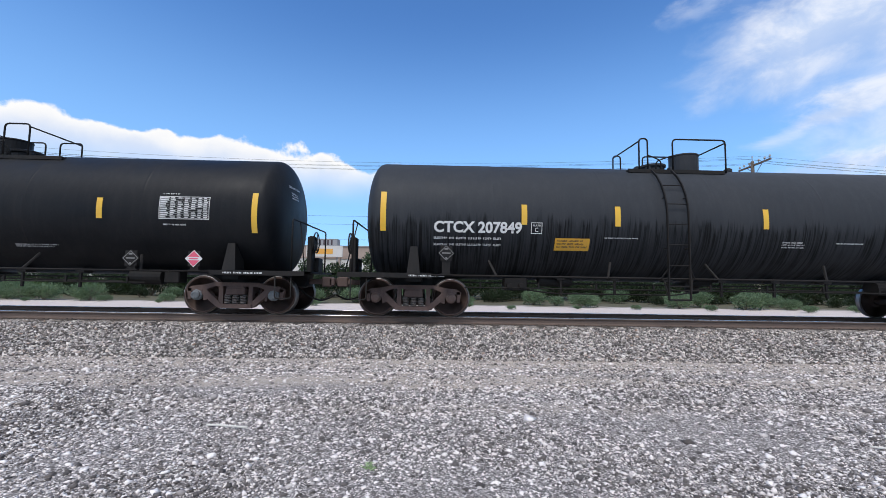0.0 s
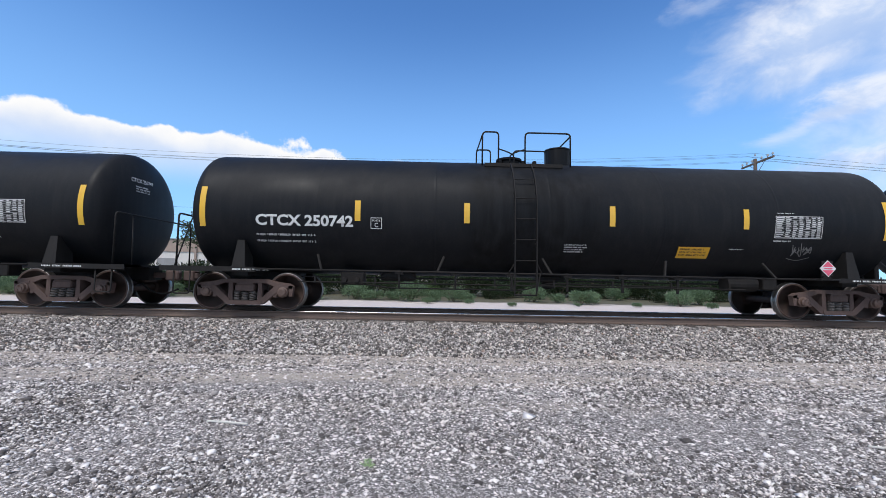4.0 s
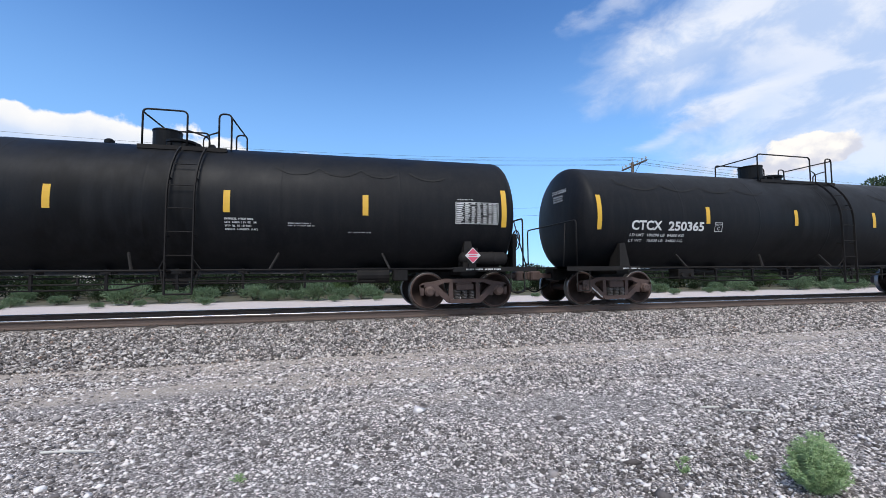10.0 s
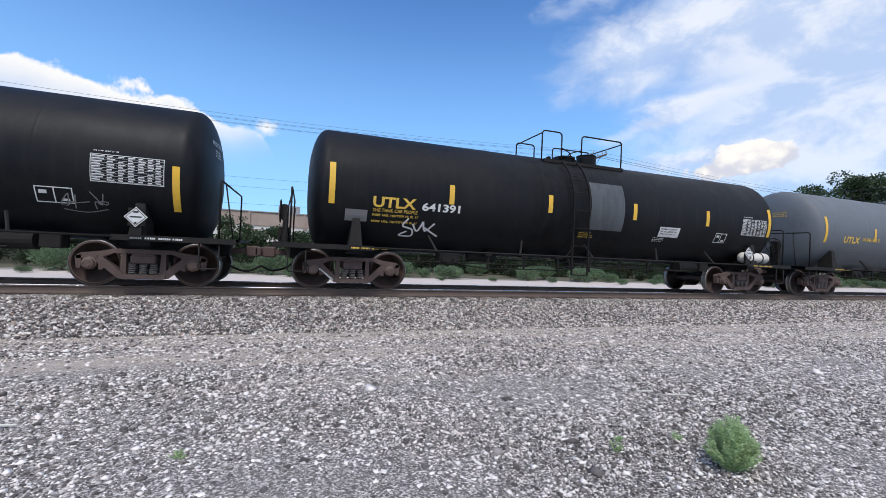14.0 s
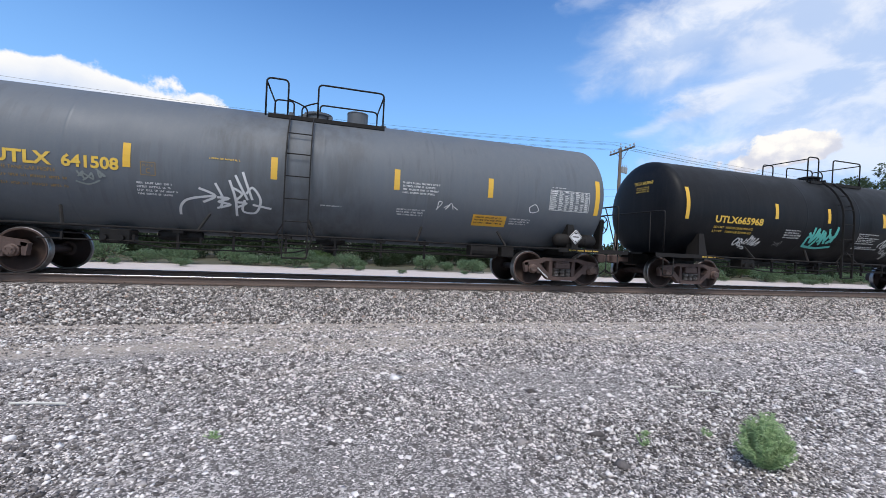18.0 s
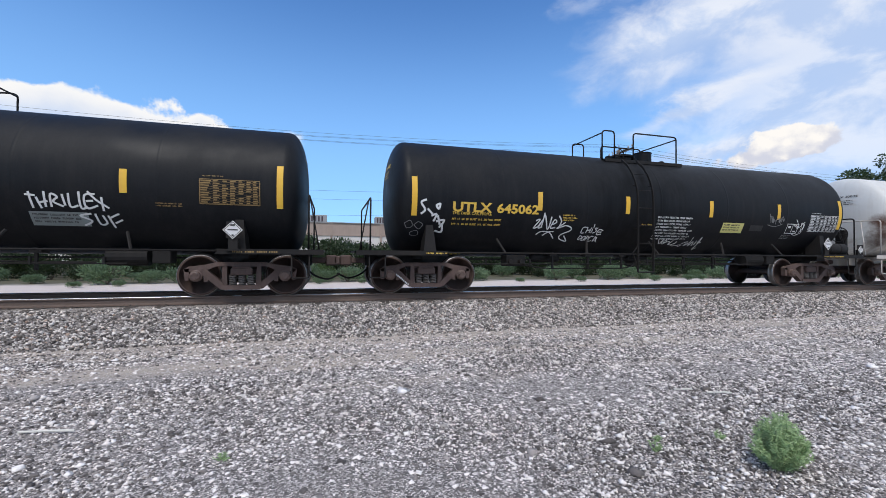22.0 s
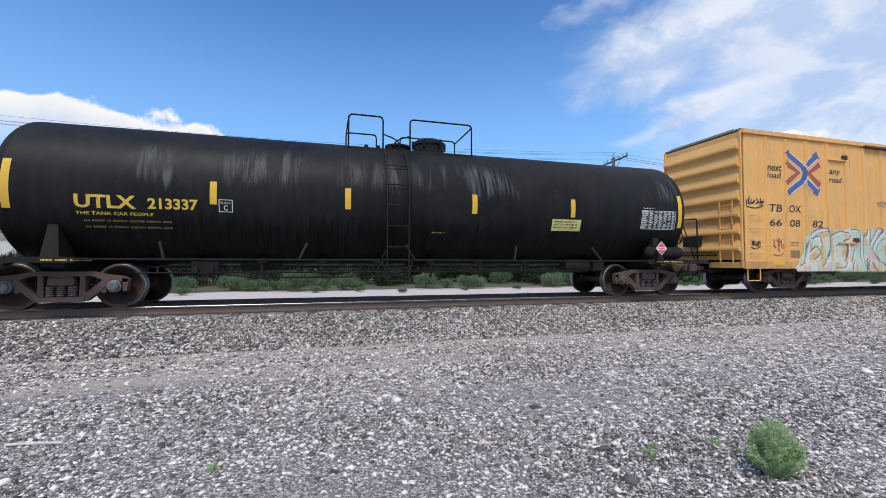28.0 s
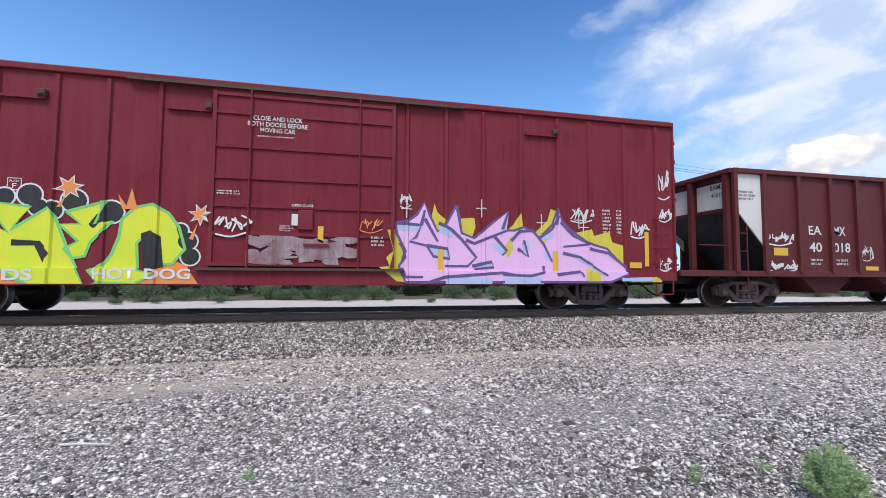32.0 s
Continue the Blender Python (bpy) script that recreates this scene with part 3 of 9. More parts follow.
def tube(bm, pts, r, n=6):
    """Pipe through the points."""
    pts = [Vector(p) for p in pts]
    rings = []
    for i, p in enumerate(pts):
        t = ((pts[min(i + 1, len(pts) - 1)] - p).normalized() + (p - pts[max(i - 1, 0)]).normalized()).normalized()
        a = t.orthogonal().normalized() if i == 0 else (a - t * a.dot(t)).normalized()
        b = t.cross(a)
        rings.append([bm.verts.new(p + (a * math.cos(2 * math.pi * k / n) + b * math.sin(2 * math.pi * k / n)) * r) for k in range(n)])
    for ra, rb in zip(rings, rings[1:]):
        for k in range(n):
            bm.faces.new((ra[k], ra[(k + 1) % n], rb[(k + 1) % n], rb[k]))
    bm.faces.new(rings[0][::-1])
    bm.faces.new(rings[-1])


def bend(pts, r=0.12, n=4):
    """Rounds the corners of a polyline."""
    pts = [Vector(p) for p in pts]
    out = [pts[0]]
    for a, p, b in zip(pts, pts[1:], pts[2:]):
        k = min(r, (a - p).length * 0.45, (b - p).length * 0.45)
        p0, p1 = p + (a - p).normalized() * k, p + (b - p).normalized() * k
        for i in range(n + 1):
            t = i / n
            out.append(p0 * (1 - t) ** 2 + p * 2 * t * (1 - t) + p1 * t * t)
    return out + [pts[-1]]


def lathe(bm, profile, n=48, axis="X", close=True):
    """Turns (along, radius) round the axis."""
    rings = []
    for s, r in profile:
        ring = []
        for i in range(n):
            a = 2 * math.pi * i / n
            c, d = r * math.cos(a), r * math.sin(a)
            ring.append(bm.verts.new((s, c, d) if axis == "X" else (c, s, d)))
        rings.append(ring)
    for ra, rb in zip(rings, rings[1:]):
        for i in range(n):
            bm.faces.new((ra[i], ra[(i + 1) % n], rb[(i + 1) % n], rb[i]))
    if close:
        bm.faces.new(rings[0][::-1])
        bm.faces.new(rings[-1])


CACHE = {}


def cached(key, make):
    if key not in CACHE:
        CACHE[key] = make()
    return CACHE[key]


def blank():
    return bmesh.new()


# ---------------------------------------------------------------- flat paint on a surface
def on_tank(r, zc, lift):
    """u along the car, v up the arc from the widest line of the near side."""
    def f(u, v, e):
        a = v / r
        rr = r + lift + e
        return (u, -rr * math.cos(a), zc + rr * math.sin(a))
    return f


def lay(bm, surf, e, cuts_u=(), cuts_v=()):
    """Cuts the flat shapes of bm along the given lines and lays them on the surface."""
    for axis, cuts in ((0, cuts_u), (1, cuts_v)):
        if not bm.verts:
            return
        lo, hi = min(v.co[axis] for v in bm.verts), max(v.co[axis] for v in bm.verts)
        for c in cuts:
            if lo + 1e-4 < c < hi - 1e-4:
                no = (1, 0, 0) if axis == 0 else (0, 1, 0)
                bmesh.ops.bisect_plane(bm, geom=bm.verts[:] + bm.edges[:] + bm.faces[:], plane_co=(c * no[0], c * no[1], 0), plane_no=no)
    for v in bm.verts:
        v.co = surf(v.co.x, v.co.y, e + v.co.z)


TANK_CUTS = [i * 0.13 for i in range(-14, 15)]


def quad(bm, u0, u1, v0, v1):
    bm.faces.new([bm.verts.new((u, v, 0)) for u, v in ((u0, v0), (u1, v0), (u1, v1), (u0, v1))])


def poly(bm, pts):
    bm.faces.new([bm.verts.new((p[0], p[1], 0)) for p in pts])


def ribbon(bm, pts, w, w2=None):
    """A brush stroke of width w that may taper to w2."""
    pts = [Vector((p[0], p[1])) for p in pts]
    w2 = w if w2 is None else w2
    rows = []
    for i, p in enumerate(pts):
        t = (pts[min(i + 1, len(pts) - 1)] - pts[max(i - 1, 0)])
        t = t.normalized() if t.length > 1e-6 else Vector((1, 0))
        k = (w + (w2 - w) * i / max(1, len(pts) - 1)) / 2
        n = Vector((-t.y, t.x)) * k
        rows.append((bm.verts.new((*(p + n), 0)), bm.verts.new((*(p - n), 0))))
    for a, b in zip(rows, rows[1:]):
        bm.faces.new((a[0], a[1], b[1], b[0]))


def smooth_line(pts, n=5):
    """Catmull-Rom through the points."""
    pts = [Vector((p[0], p[1])) for p in pts]
    p = [pts[0]] + pts + [pts[-1]]
    out = []
    for a, b, c, d in zip(p, p[1:], p[2:], p[3:]):
        for i in range(n):
            t = i / n
            out.append(0.5 * ((2 * b) + (c - a) * t + (2 * a - 5 * b + 4 * c - d) * t * t + (3 * b - a - 3 * c + d) * t ** 3))
    return out + [pts[-1]]


def text_flat(body, u0, u1, v0, v1, bold=0.0, slant=0.0):
    """Letters of the built-in font, stretched to fill the box, as flat faces."""
    cu = bpy.data.curves.new("letters", "FONT")
    cu.body, cu.size, cu.offset, cu.shear, cu.resolution_u = body, 1.0, bold, slant, 3
    ob = bpy.data.objects.new("letters", cu)
    me = bpy.data.meshes.new_from_object(ob)
    bm = bmesh.new()
    bm.from_mesh(me)
    bpy.data.objects.remove(ob)
    bpy.data.meshes.remove(me)
    bpy.data.curves.remove(cu)
    xs, ys = [v.co.x for v in bm.verts], [v.co.y for v in bm.verts]
    x0, x1, y0, y1 = min(xs), max(xs), min(ys), max(ys)
    for v in bm.verts:
        v.co.x = u0 + (v.co.x - x0) / (x1 - x0) * (u1 - u0)
        v.co.y = v0 + (v.co.y - y0) / (y1 - y0) * (v1 - v0)
        v.co.z = 0
    return bm


FINE = {"small_print", "data_table", "test_box", "plate_box", "graffiti_tag", "graffiti_highlight", "graffiti_outline", "web_address_bar", "graffiti_fill", "graffiti_ground", "brand_mark", "weather_seam", "emblem", "lettering"}


class Painter:
    """Puts flat paint on one car."""

    def __init__(self, car, surf, cuts_u=(), cuts_v=(), floor=None):
        self.car, self.surf, self.cu, self.cv, self.floor = car, surf, cuts_u, cuts_v, floor

    def put(self, name, bm, mat, e=0.0, label=""):
        if self.floor is not None:
            bmesh.ops.bisect_plane(bm, geom=bm.verts[:] + bm.edges[:] + bm.faces[:], plane_co=(0, self.floor, 0), plane_no=(0, 1, 0), clear_inner=True)
        lay(bm, self.surf, e, self.cu, self.cv)
        ob = part(name, mesh_of(bm, mat, name), self.car, None, label)
        return tagged(ob, kind="stuff") if name in FINE else ob

    def text(self, body, u0, u1, v0, v1, mat="lettering white", bold=0.012, slant=0.0, e=0.002):
        return self.put("lettering", text_flat(body, u0, u1, v0, v1, bold, slant), mat, e)

    def block(self, name, u0, u1, v0, v1, mat, e=0.0, label=""):
        bm = blank()
        quad(bm, u0, u1, v0, v1)
        return self.put(name, bm, mat, e, label)

    def bars(self, u0, u1, v0, v1, rows, mat="lettering white", seed=0, e=0.002, fill=0.55, name="small_print"):
        """Lines of print too small to read."""
        rng = random.Random(seed)
        bm = blank()
        h = (v1 - v0) / rows
        for k in range(rows):
            u, end = u0, u1 - rng.random() * 0.25 * (u1 - u0)
            ch = min(0.05, max(0.018, h * fill * 0.72))
            top, low = v1 - k * h, v1 - (k + fill) * h
            left = rng.randrange(3, 9)
            while u < end:
                left -= 1
                if left < 0:
                    left = rng.randrange(2, 9)
                else:
                    quad(bm, u, u + ch * 0.34, low, top)
                    if rng.random() < 0.8:
                        z = rng.choice((low, (low + top) / 2 - (top - low) * 0.14, top - (top - low) * 0.28))
                        quad(bm, u + ch * 0.34, u + ch * 0.8, z, z + (top - low) * 0.28)
                    if rng.random() < 0.4:
                        quad(bm, u + ch * 0.55, u + ch * 0.8, low, top)
                u += ch
        return self.put(name, bm, mat, e)

    def table(self, u0, u1, v0, v1, mat="lettering white", seed=1):
        bm = blank()
        quad(bm, u0, u1, v1 - 0.012, v1), quad(bm, u0, u1, v0, v0 + 0.012)
        quad(bm, u0, u0 + 0.012, v0, v1), quad(bm, u1 - 0.012, u1, v0, v1)
        rng, rows = random.Random(seed), 10
        h = (v1 - v0 - 0.03) / rows
        for k in range(rows):
            z = v1 - 0.02 - k * h
            for a, b in ((0.02, 0.2), (0.22, 0.33), (0.37, 0.47), (0.5, 0.6), (0.64, 0.74), (0.77, 0.86), (0.88, 0.97)):
                if rng.random() < 0.9:
                    w = (b - a) * rng.uniform(0.6, 1.0)
                    quad(bm, u0 + a * (u1 - u0), u0 + (a + w) * (u1 - u0), z - h * 0.5, z - h * 0.08)
            quad(bm, u0, u1, z - h * 0.78, z - h * 0.68)
        self.put("data_table", bm, mat, 0.002, "white stencilled test data table")
        self.bars(u0 + 0.05, u0 + 0.45, v1 + 0.03, v1 + 0.075, 1, mat, seed)

    def plate_box(self, u0, v0, s=0.26, mat="lettering white", letter="C"):
        bm = blank()
        quad(bm, u0, u0 + s, v0, v0 + 0.014), quad(bm, u0, u0 + s, v0 + s - 0.014, v0 + s)
        quad(bm, u0, u0 + 0.014, v0, v0 + s), quad(bm, u0 + s - 0.014, u0 + s, v0, v0 + s)
        self.put("plate_box", bm, mat, 0.002)
        self.text("PLATE", u0 + 0.04, u0 + s - 0.04, v0 + s * 0.66, v0 + s * 0.82, mat)
        self.text(letter, u0 + s * 0.35, u0 + s * 0.65, v0 + s * 0.15, v0 + s * 0.55, mat)

    def test_box(self, u0, u1, v0, v1, mat="lettering white"):
        bm = blank()
        for a, b in ((v0, v0 + 0.02), (v1 - 0.02, v1)):
            quad(bm, u0, u1, a, b)
        for a in (u0, (u0 + u1) / 2 - 0.01, u1 - 0.02):
            quad(bm, a, a + 0.02, v0, v1)
        quad(bm, u0 + 0.06, u0 + 0.18, v1 - 0.14, v1 - 0.07), quad(bm, u1 - 0.18, u1 - 0.06, v0 + 0.05, v0 + 0.1)
        self.put("test_box", bm, mat, 0.002)

    def stroke(self, name, lines, w, mat, e=0.0, w2=None, curve=True, label=""):
        bm = blank()
        for k, ln in enumerate(lines):
            done = set(bm.verts)
            ribbon(bm, smooth_line(ln) if curve else ln, w, w2)
            # each sprayed line lies a hair above the one before
            for i, v in enumerate(q for q in bm.verts if q not in done):
                v.co.z = 0.0001 * (k % 14) + 0.00002 * (i // 2 % 40)
        return self.put(name, bm, mat, e, label)

    def scribble(self, u0, u1, v0, v1, mat, seed, n=7, w=0.035, name="graffiti_tag"):
        """A hand-sprayed tag of loops and hooks that spells nothing."""
        rng = random.Random(seed)
        n = round(n * 1.5)
        lines, du = [], (u1 - u0) / n
        for k in range(n):
            a, lo, hi = u0 + k * du, rng.uniform(-0.1, 0.3), rng.uniform(0.7, 1.1)
            pts = [(rng.uniform(-0.1, 0.3), rng.choice((lo, hi)))]
            for _ in range(rng.choice((3, 4, 5))):
                last = pts[-1][1]
                pts.append((rng.uniform(-0.25, 1.4), rng.uniform(0.35, hi) if last < 0.5 else rng.uniform(lo, 0.65)))
            lines.append([(a + (x + 0.25 * y) * du * 1.1, v0 + y * (v1 - v0)) for x, y in pts])
        lines.append([(u0, v0 - 0.02), ((u0 + u1) / 2, v0 - 0.07), (u1, v0 + 0.02)])
        return self.stroke(name, lines, w, mat, 0.006, label="hand-sprayed tag of illegible loops")


def former(p):
    """Returns two painters of flat sprayed shapes: a plain form, and a letter with a darker rim."""
    count = [0]

    def form(pts, mat, e=0.004, name="graffiti_fill"):
        bm = blank()
        poly(bm, pts)
        bmesh.ops.triangulate(bm, faces=bm.faces[:])
        count[0] += 1
        p.put(name, bm, mat, e + 0.00012 * (count[0] % 20), {"graffiti_fill": "sprayed letter form of a graffiti piece", "graffiti_halo": "yellow halo of a graffiti piece", "graffiti_ground": "orange ground of a graffiti piece"}.get(name, ""))

    def letter(pts, mat, edge, rim=0.06):
        form(pts, mat, 0.0085)
        p.stroke("graffiti_outline", [pts + pts[:1]], rim, edge, 0.0115, curve=False)

    return form, letter


def star(p, u, v, r, mat, edge, n=7, turn=0.2):
    for k, (m, e) in enumerate(((edge, 0.009), (mat, 0.012))):
        bm = blank()
        rr = r * (1.0 - 0.22 * k)
        pts = [((rr if i % 2 == 0 else rr * 0.45) * Vector((math.cos(turn + math.pi * i / n), math.sin(turn + math.pi * i / n)))) for i in range(2 * n)]
        c = bm.verts.new((u, v, 0))
        vs = [bm.verts.new((u + q.x, v + q.y, 0)) for q in pts]
        for i in range(2 * n):
            bm.faces.new((c, vs[i], vs[(i + 1) % (2 * n)]))
        p.put("graffiti_star", bm, m, e)


# ---------------------------------------------------------------- running gear
WHEEL_R = 0.457


def wheel_meshes():
    """Wheel disc and bright tread, turned round y."""
    bm = blank()
    prof = [(-0.068, 0.44), (-0.072, 0.40), (-0.030, 0.375), (0.0, 0.30), (0.012, 0.18), (-0.045, 0.15), (-0.05, 0.085), (0.09, 0.085), (0.09, 0.15), (0.045, 0.18), (0.03, 0.30), (0.045, 0.375), (0.06, 0.40), (0.062, 0.44)]
    lathe(bm, prof, 40, "Y")
    disc_me = mesh_of(bm, "wheel steel", "wheel", True)
    bm = blank()
    lathe(bm, [(-0.068, 0.44), (-0.066, 0.4535), (-0.05, WHEEL_R), (0.035, WHEEL_R + 0.003), (0.05, 0.472), (0.062, 0.482), (0.066, 0.478), (0.068, 0.44)], 40, "Y", False)
    return disc_me, mesh_of(bm, "bright tread", "tread", True)


def axle_mesh():
    bm = blank()
    lathe(bm, [(-1.08, 0.075), (-0.85, 0.08), (-0.8, 0.09), (0.8, 0.09), (0.85, 0.08), (1.08, 0.075)], 14, "Y")
    return mesh_of(bm, "wheel steel", "axle", True)


def cap_mesh(mat):
    bm = blank()
    lathe(bm, [(-1.17, 0.0001), (-1.17, 0.07), (-1.155, 0.098), (-1.10, 0.102), (-1.09, 0.125), (-1.0, 0.125)], 16, "Y", False)
    for i in range(3):
        a = 2 * math.pi * i / 3 + 0.4
        disc(bm, (0.058 * math.cos(a), -1.17, 0.058 * math.sin(a)), (0, -1, 0), 0.019, 0.019, 0.016, 6)
    return mesh_of(bm, mat, "bearing_cap", False)


def arc_pts(cx, cz, r, a0, a1, n=8):
    return [(cx + r * math.cos(radians(a0 + (a1 - a0) * i / n)), cz + r * math.sin(radians(a0 + (a1 - a0) * i / n))) for i in range(n + 1)]


def side_frame_mesh():
    """Cast three-piece truck frame: top chord, slanted struts, spring seat, pedestals."""
    bm = blank()

    def slab(pts, y0=-1.06, y1=-0.92, bev=0.012):
        a = [bm.verts.new((x, y0, z)) for x, z in pts]
        b = [bm.verts.new((x, y1, z)) for x, z in pts]
        fs = [bm.faces.new(a), bm.faces.new(b[::-1])]
        n = len(pts)
        for i in range(n):
            fs.append(bm.faces.new((a[i], b[i], b[(i + 1) % n], a[(i + 1) % n])))

    # top chord with drooping ends
    slab([(-1.12, 0.60), (-1.03, 0.66), (-0.72, 0.70), (-0.5, 0.755), (0.5, 0.755), (0.72, 0.70), (1.03, 0.66), (1.12, 0.60), (1.10, 0.54), (0.74, 0.56), (0.5, 0.665), (-0.5, 0.665), (-0.74, 0.56), (-1.10, 0.54)])
    # bottom chord and spring seat
    slab([(-0.40, 0.20), (-0.36, 0.155), (0.36, 0.155), (0.40, 0.20), (0.40, 0.255), (-0.40, 0.255)], -1.10, -0.88)
    for s in (-1, 1):
        # slanted strut from the spring seat up to the pedestal
        slab([(s * 0.30, 0.16), (s * 0.42, 0.17), (s * 0.80, 0.50), (s * 0.82, 0.60), (s * 0.70, 0.60), (s * 0.36, 0.29)], -1.07, -0.91)
        # column beside the springs
        slab([(s * 0.285, 0.22), (s * 0.40, 0.22), (s * 0.385, 0.68), (s * 0.30, 0.68)], -1.05, -0.92)
        # pedestal jaws
        slab([(s * 0.66, 0.34), (s * 0.74, 0.33), (s * 0.76, 0.60), (s * 0.66, 0.60)], -1.06, -0.93)
        slab([(s * 1.03, 0.36), (s * 1.10, 0.36), (s * 1.13, 0.60), (s * 1.02, 0.62)], -1.06, -0.93)
        # bearing adapter
        box(bm, s * 0.889 - 0.13, s * 0.889 + 0.13, -1.08, -0.93, 0.555, 0.615)
    return mesh_of(bm, "truck steel", "side_frame")


def bolster_mesh():
    bm = blank()
    box(bm, -0.22, 0.22, -1.10, 1.10, 0.47, 0.63, 0.02)
    box(bm, -0.20, 0.20, -0.75, 0.75, 0.60, 0.74, 0.02)
    for s in (-1, 1):
        box(bm, -0.19, 0.19, s * 1.0 - 0.08, s * 1.0 + 0.08, 0.60, 0.66)
        # brake beam and shoes
        box(bm, s * 0.42 - 0.03, s * 0.42 + 0.03, -0.8, 0.8, 0.36, 0.44)
    disc(bm, (0, 0, 0.74), (0, 0, 1), 0.2, 0.2, 0.12, 16)
    return mesh_of(bm, "truck steel", "bolster")


def spring_mesh():
    bm = blank()
    pts = [(0.058 * math.cos(a), 0.058 * math.sin(a), 0.0 + 0.215 * a / (2 * math.pi * 5.5)) for a in np.linspace(0, 2 * math.pi * 5.5, 56)]
    tube(bm, pts, 0.0165, 5)
    return mesh_of(bm, "spring steel", "spring", True)


WHEELSETS = []


def truck(car, cx, cap_mat="bearing cap", tag=False):
    """A two-axle truck under the car, centred at cx."""
    w, tread = cached("wheel", wheel_meshes)
    for s in (-1, 1):
        ax = part("wheelset", cached("axle", axle_mesh), car, pose(cx + s * 0.889, 0, WHEEL_R))
        for side in (-1, 1):
            m = pose(0, side * 0.755, 0, 0, 0, 0 if side < 0 else 180)
            part("wheel", w, ax, m)
            part("tread", tread, ax, m, "polished steel tread")
            part("bearing_cap", cached(cap_mat, lambda: cap_mesh(cap_mat)), ax, pose(0, 0, 0, 0, 0, 0 if side < 0 else 180))
        WHEELSETS.append((car, ax, cx + s * 0.889))
    for side in (0, 180):
        fr = part("side_frame", cached("side_frame", side_frame_mesh), car, pose(cx, 0, 0, 0, 0, side))
        for i in (-1, 0, 1):
            for yy in (-1.05, -0.94):
                part("spring", cached("spring", spring_mesh), fr, pose(i * 0.125 * 1.45, yy, 0.255))
    part("truck_bolster", cached("bolster", bolster_mesh), car, pose(cx, 0, 0))
    if tag:
        bm = blank()
        n = 9
        for i in range(n):
            a, b = Vector((-0.74, 0, 0.47)), Vector((-0.42, 0, 0.205))
            p = a.lerp(b, (i + 0.15) / n)
            box(bm, p.x - 0.014, p.x + 0.014, -1.076, -1.072, p.z - 0.02, p.z + 0.02)
        tagged(part("frame_marking", mesh_of(bm, "lettering white"), car, pose(cx, 0, 0), "white stencilled marks on the truck frame"), kind="stuff")


def coupler_mesh():
    bm = blank()
    box(bm, -0.02, 0.62, -0.09, 0.09, 0.72, 0.86, 0.02)
    box(bm, 0.55, 0.83, -0.16, 0.12, 0.66, 0.92, 0.03)
    box(bm, 0.74, 0.90, -0.16, -0.02, 0.68, 0.90, 0.03)
    box(bm, 0.02, 0.10, -0.22, 0.22, 0.62, 0.98)
    return mesh_of(bm, "truck steel", "coupler")


def hose_mesh():
    bm = blank()
    tube(bm, bend([(-0.25, -0.30, 0.70), (0.1, -0.32, 0.62), (0.35, -0.3, 0.40), (0.66, -0.22, 0.30), (0.95, -0.12, 0.45)], 0.14), 0.024, 7)
    return mesh_of(bm, "frame black", "brake_hose", True)


def brake_wheel_mesh():
    bm = blank()
    n = 20
    tube(bm, [(0, 0.26 * math.cos(2 * math.pi * i / n), 0.26 * math.sin(2 * math.pi * i / n)) for i in range(n + 1)], 0.016, 6)
    for i in range(5):
        a = 2 * math.pi * i / 5
        tube(bm, [(0.02, 0, 0), (0, 0.26 * math.cos(a), 0.26 * math.sin(a))], 0.012, 5)
    box(bm, -0.16, -0.02, -0.15, 0.15, -0.22, 0.16, 0.03)
    return mesh_of(bm, "frame black", "brake_wheel")


# ---------------------------------------------------------------- tank cars
R_TANK, Z_TANK, HEAD = 1.50, 2.41, 0.44


def tank_mesh(ha, hb, mat, r=R_TANK):
    """Shell with dished heads and faint weld rings."""
    bm = blank()
    head = [(-HEAD, 0.001)]
    for i in range(1, 13):
        a = math.pi / 2 * i / 12
        head.append((-HEAD * math.cos(a) ** 0.9, r * math.sin(a) ** 0.78))
    head.append((0.02, r))
    rings = []
    for s in np.linspace(-ha, hb, 7)[1:-1]:
        rings += [(s + dx, r + dr) for dx, dr in ((-0.055, 0.0), (-0.04, 0.0), (-0.028, 0.0), (-0.012, 0.003), (0.012, 0.003), (0.028, 0.0), (0.04, 0.0), (0.055, 0.0))]
    prof = [(a - ha, b) for a, b in head] + rings + [(hb - a, b) for a, b in reversed(head)]
    lathe(bm, prof, 72, "X", False)
    for v in bm.verts:
        v.co.z += Z_TANK
    return mesh_of(bm, mat, "tank", True)


def head_surface(half, r, side):
    """Near half of a head: u is across the track, v is height."""
    def f(u, v, e):
        q = min(0.999, math.hypot(u if side > 0 else -0.52 - u, v - Z_TANK) / r)
        a = math.asin(q ** (1 / 0.78)) if q < 1 else math.pi / 2
        return (side * (half + HEAD * math.cos(a) ** 0.9 + 0.012 + e), u if side > 0 else -0.52 - u, v)
    return f


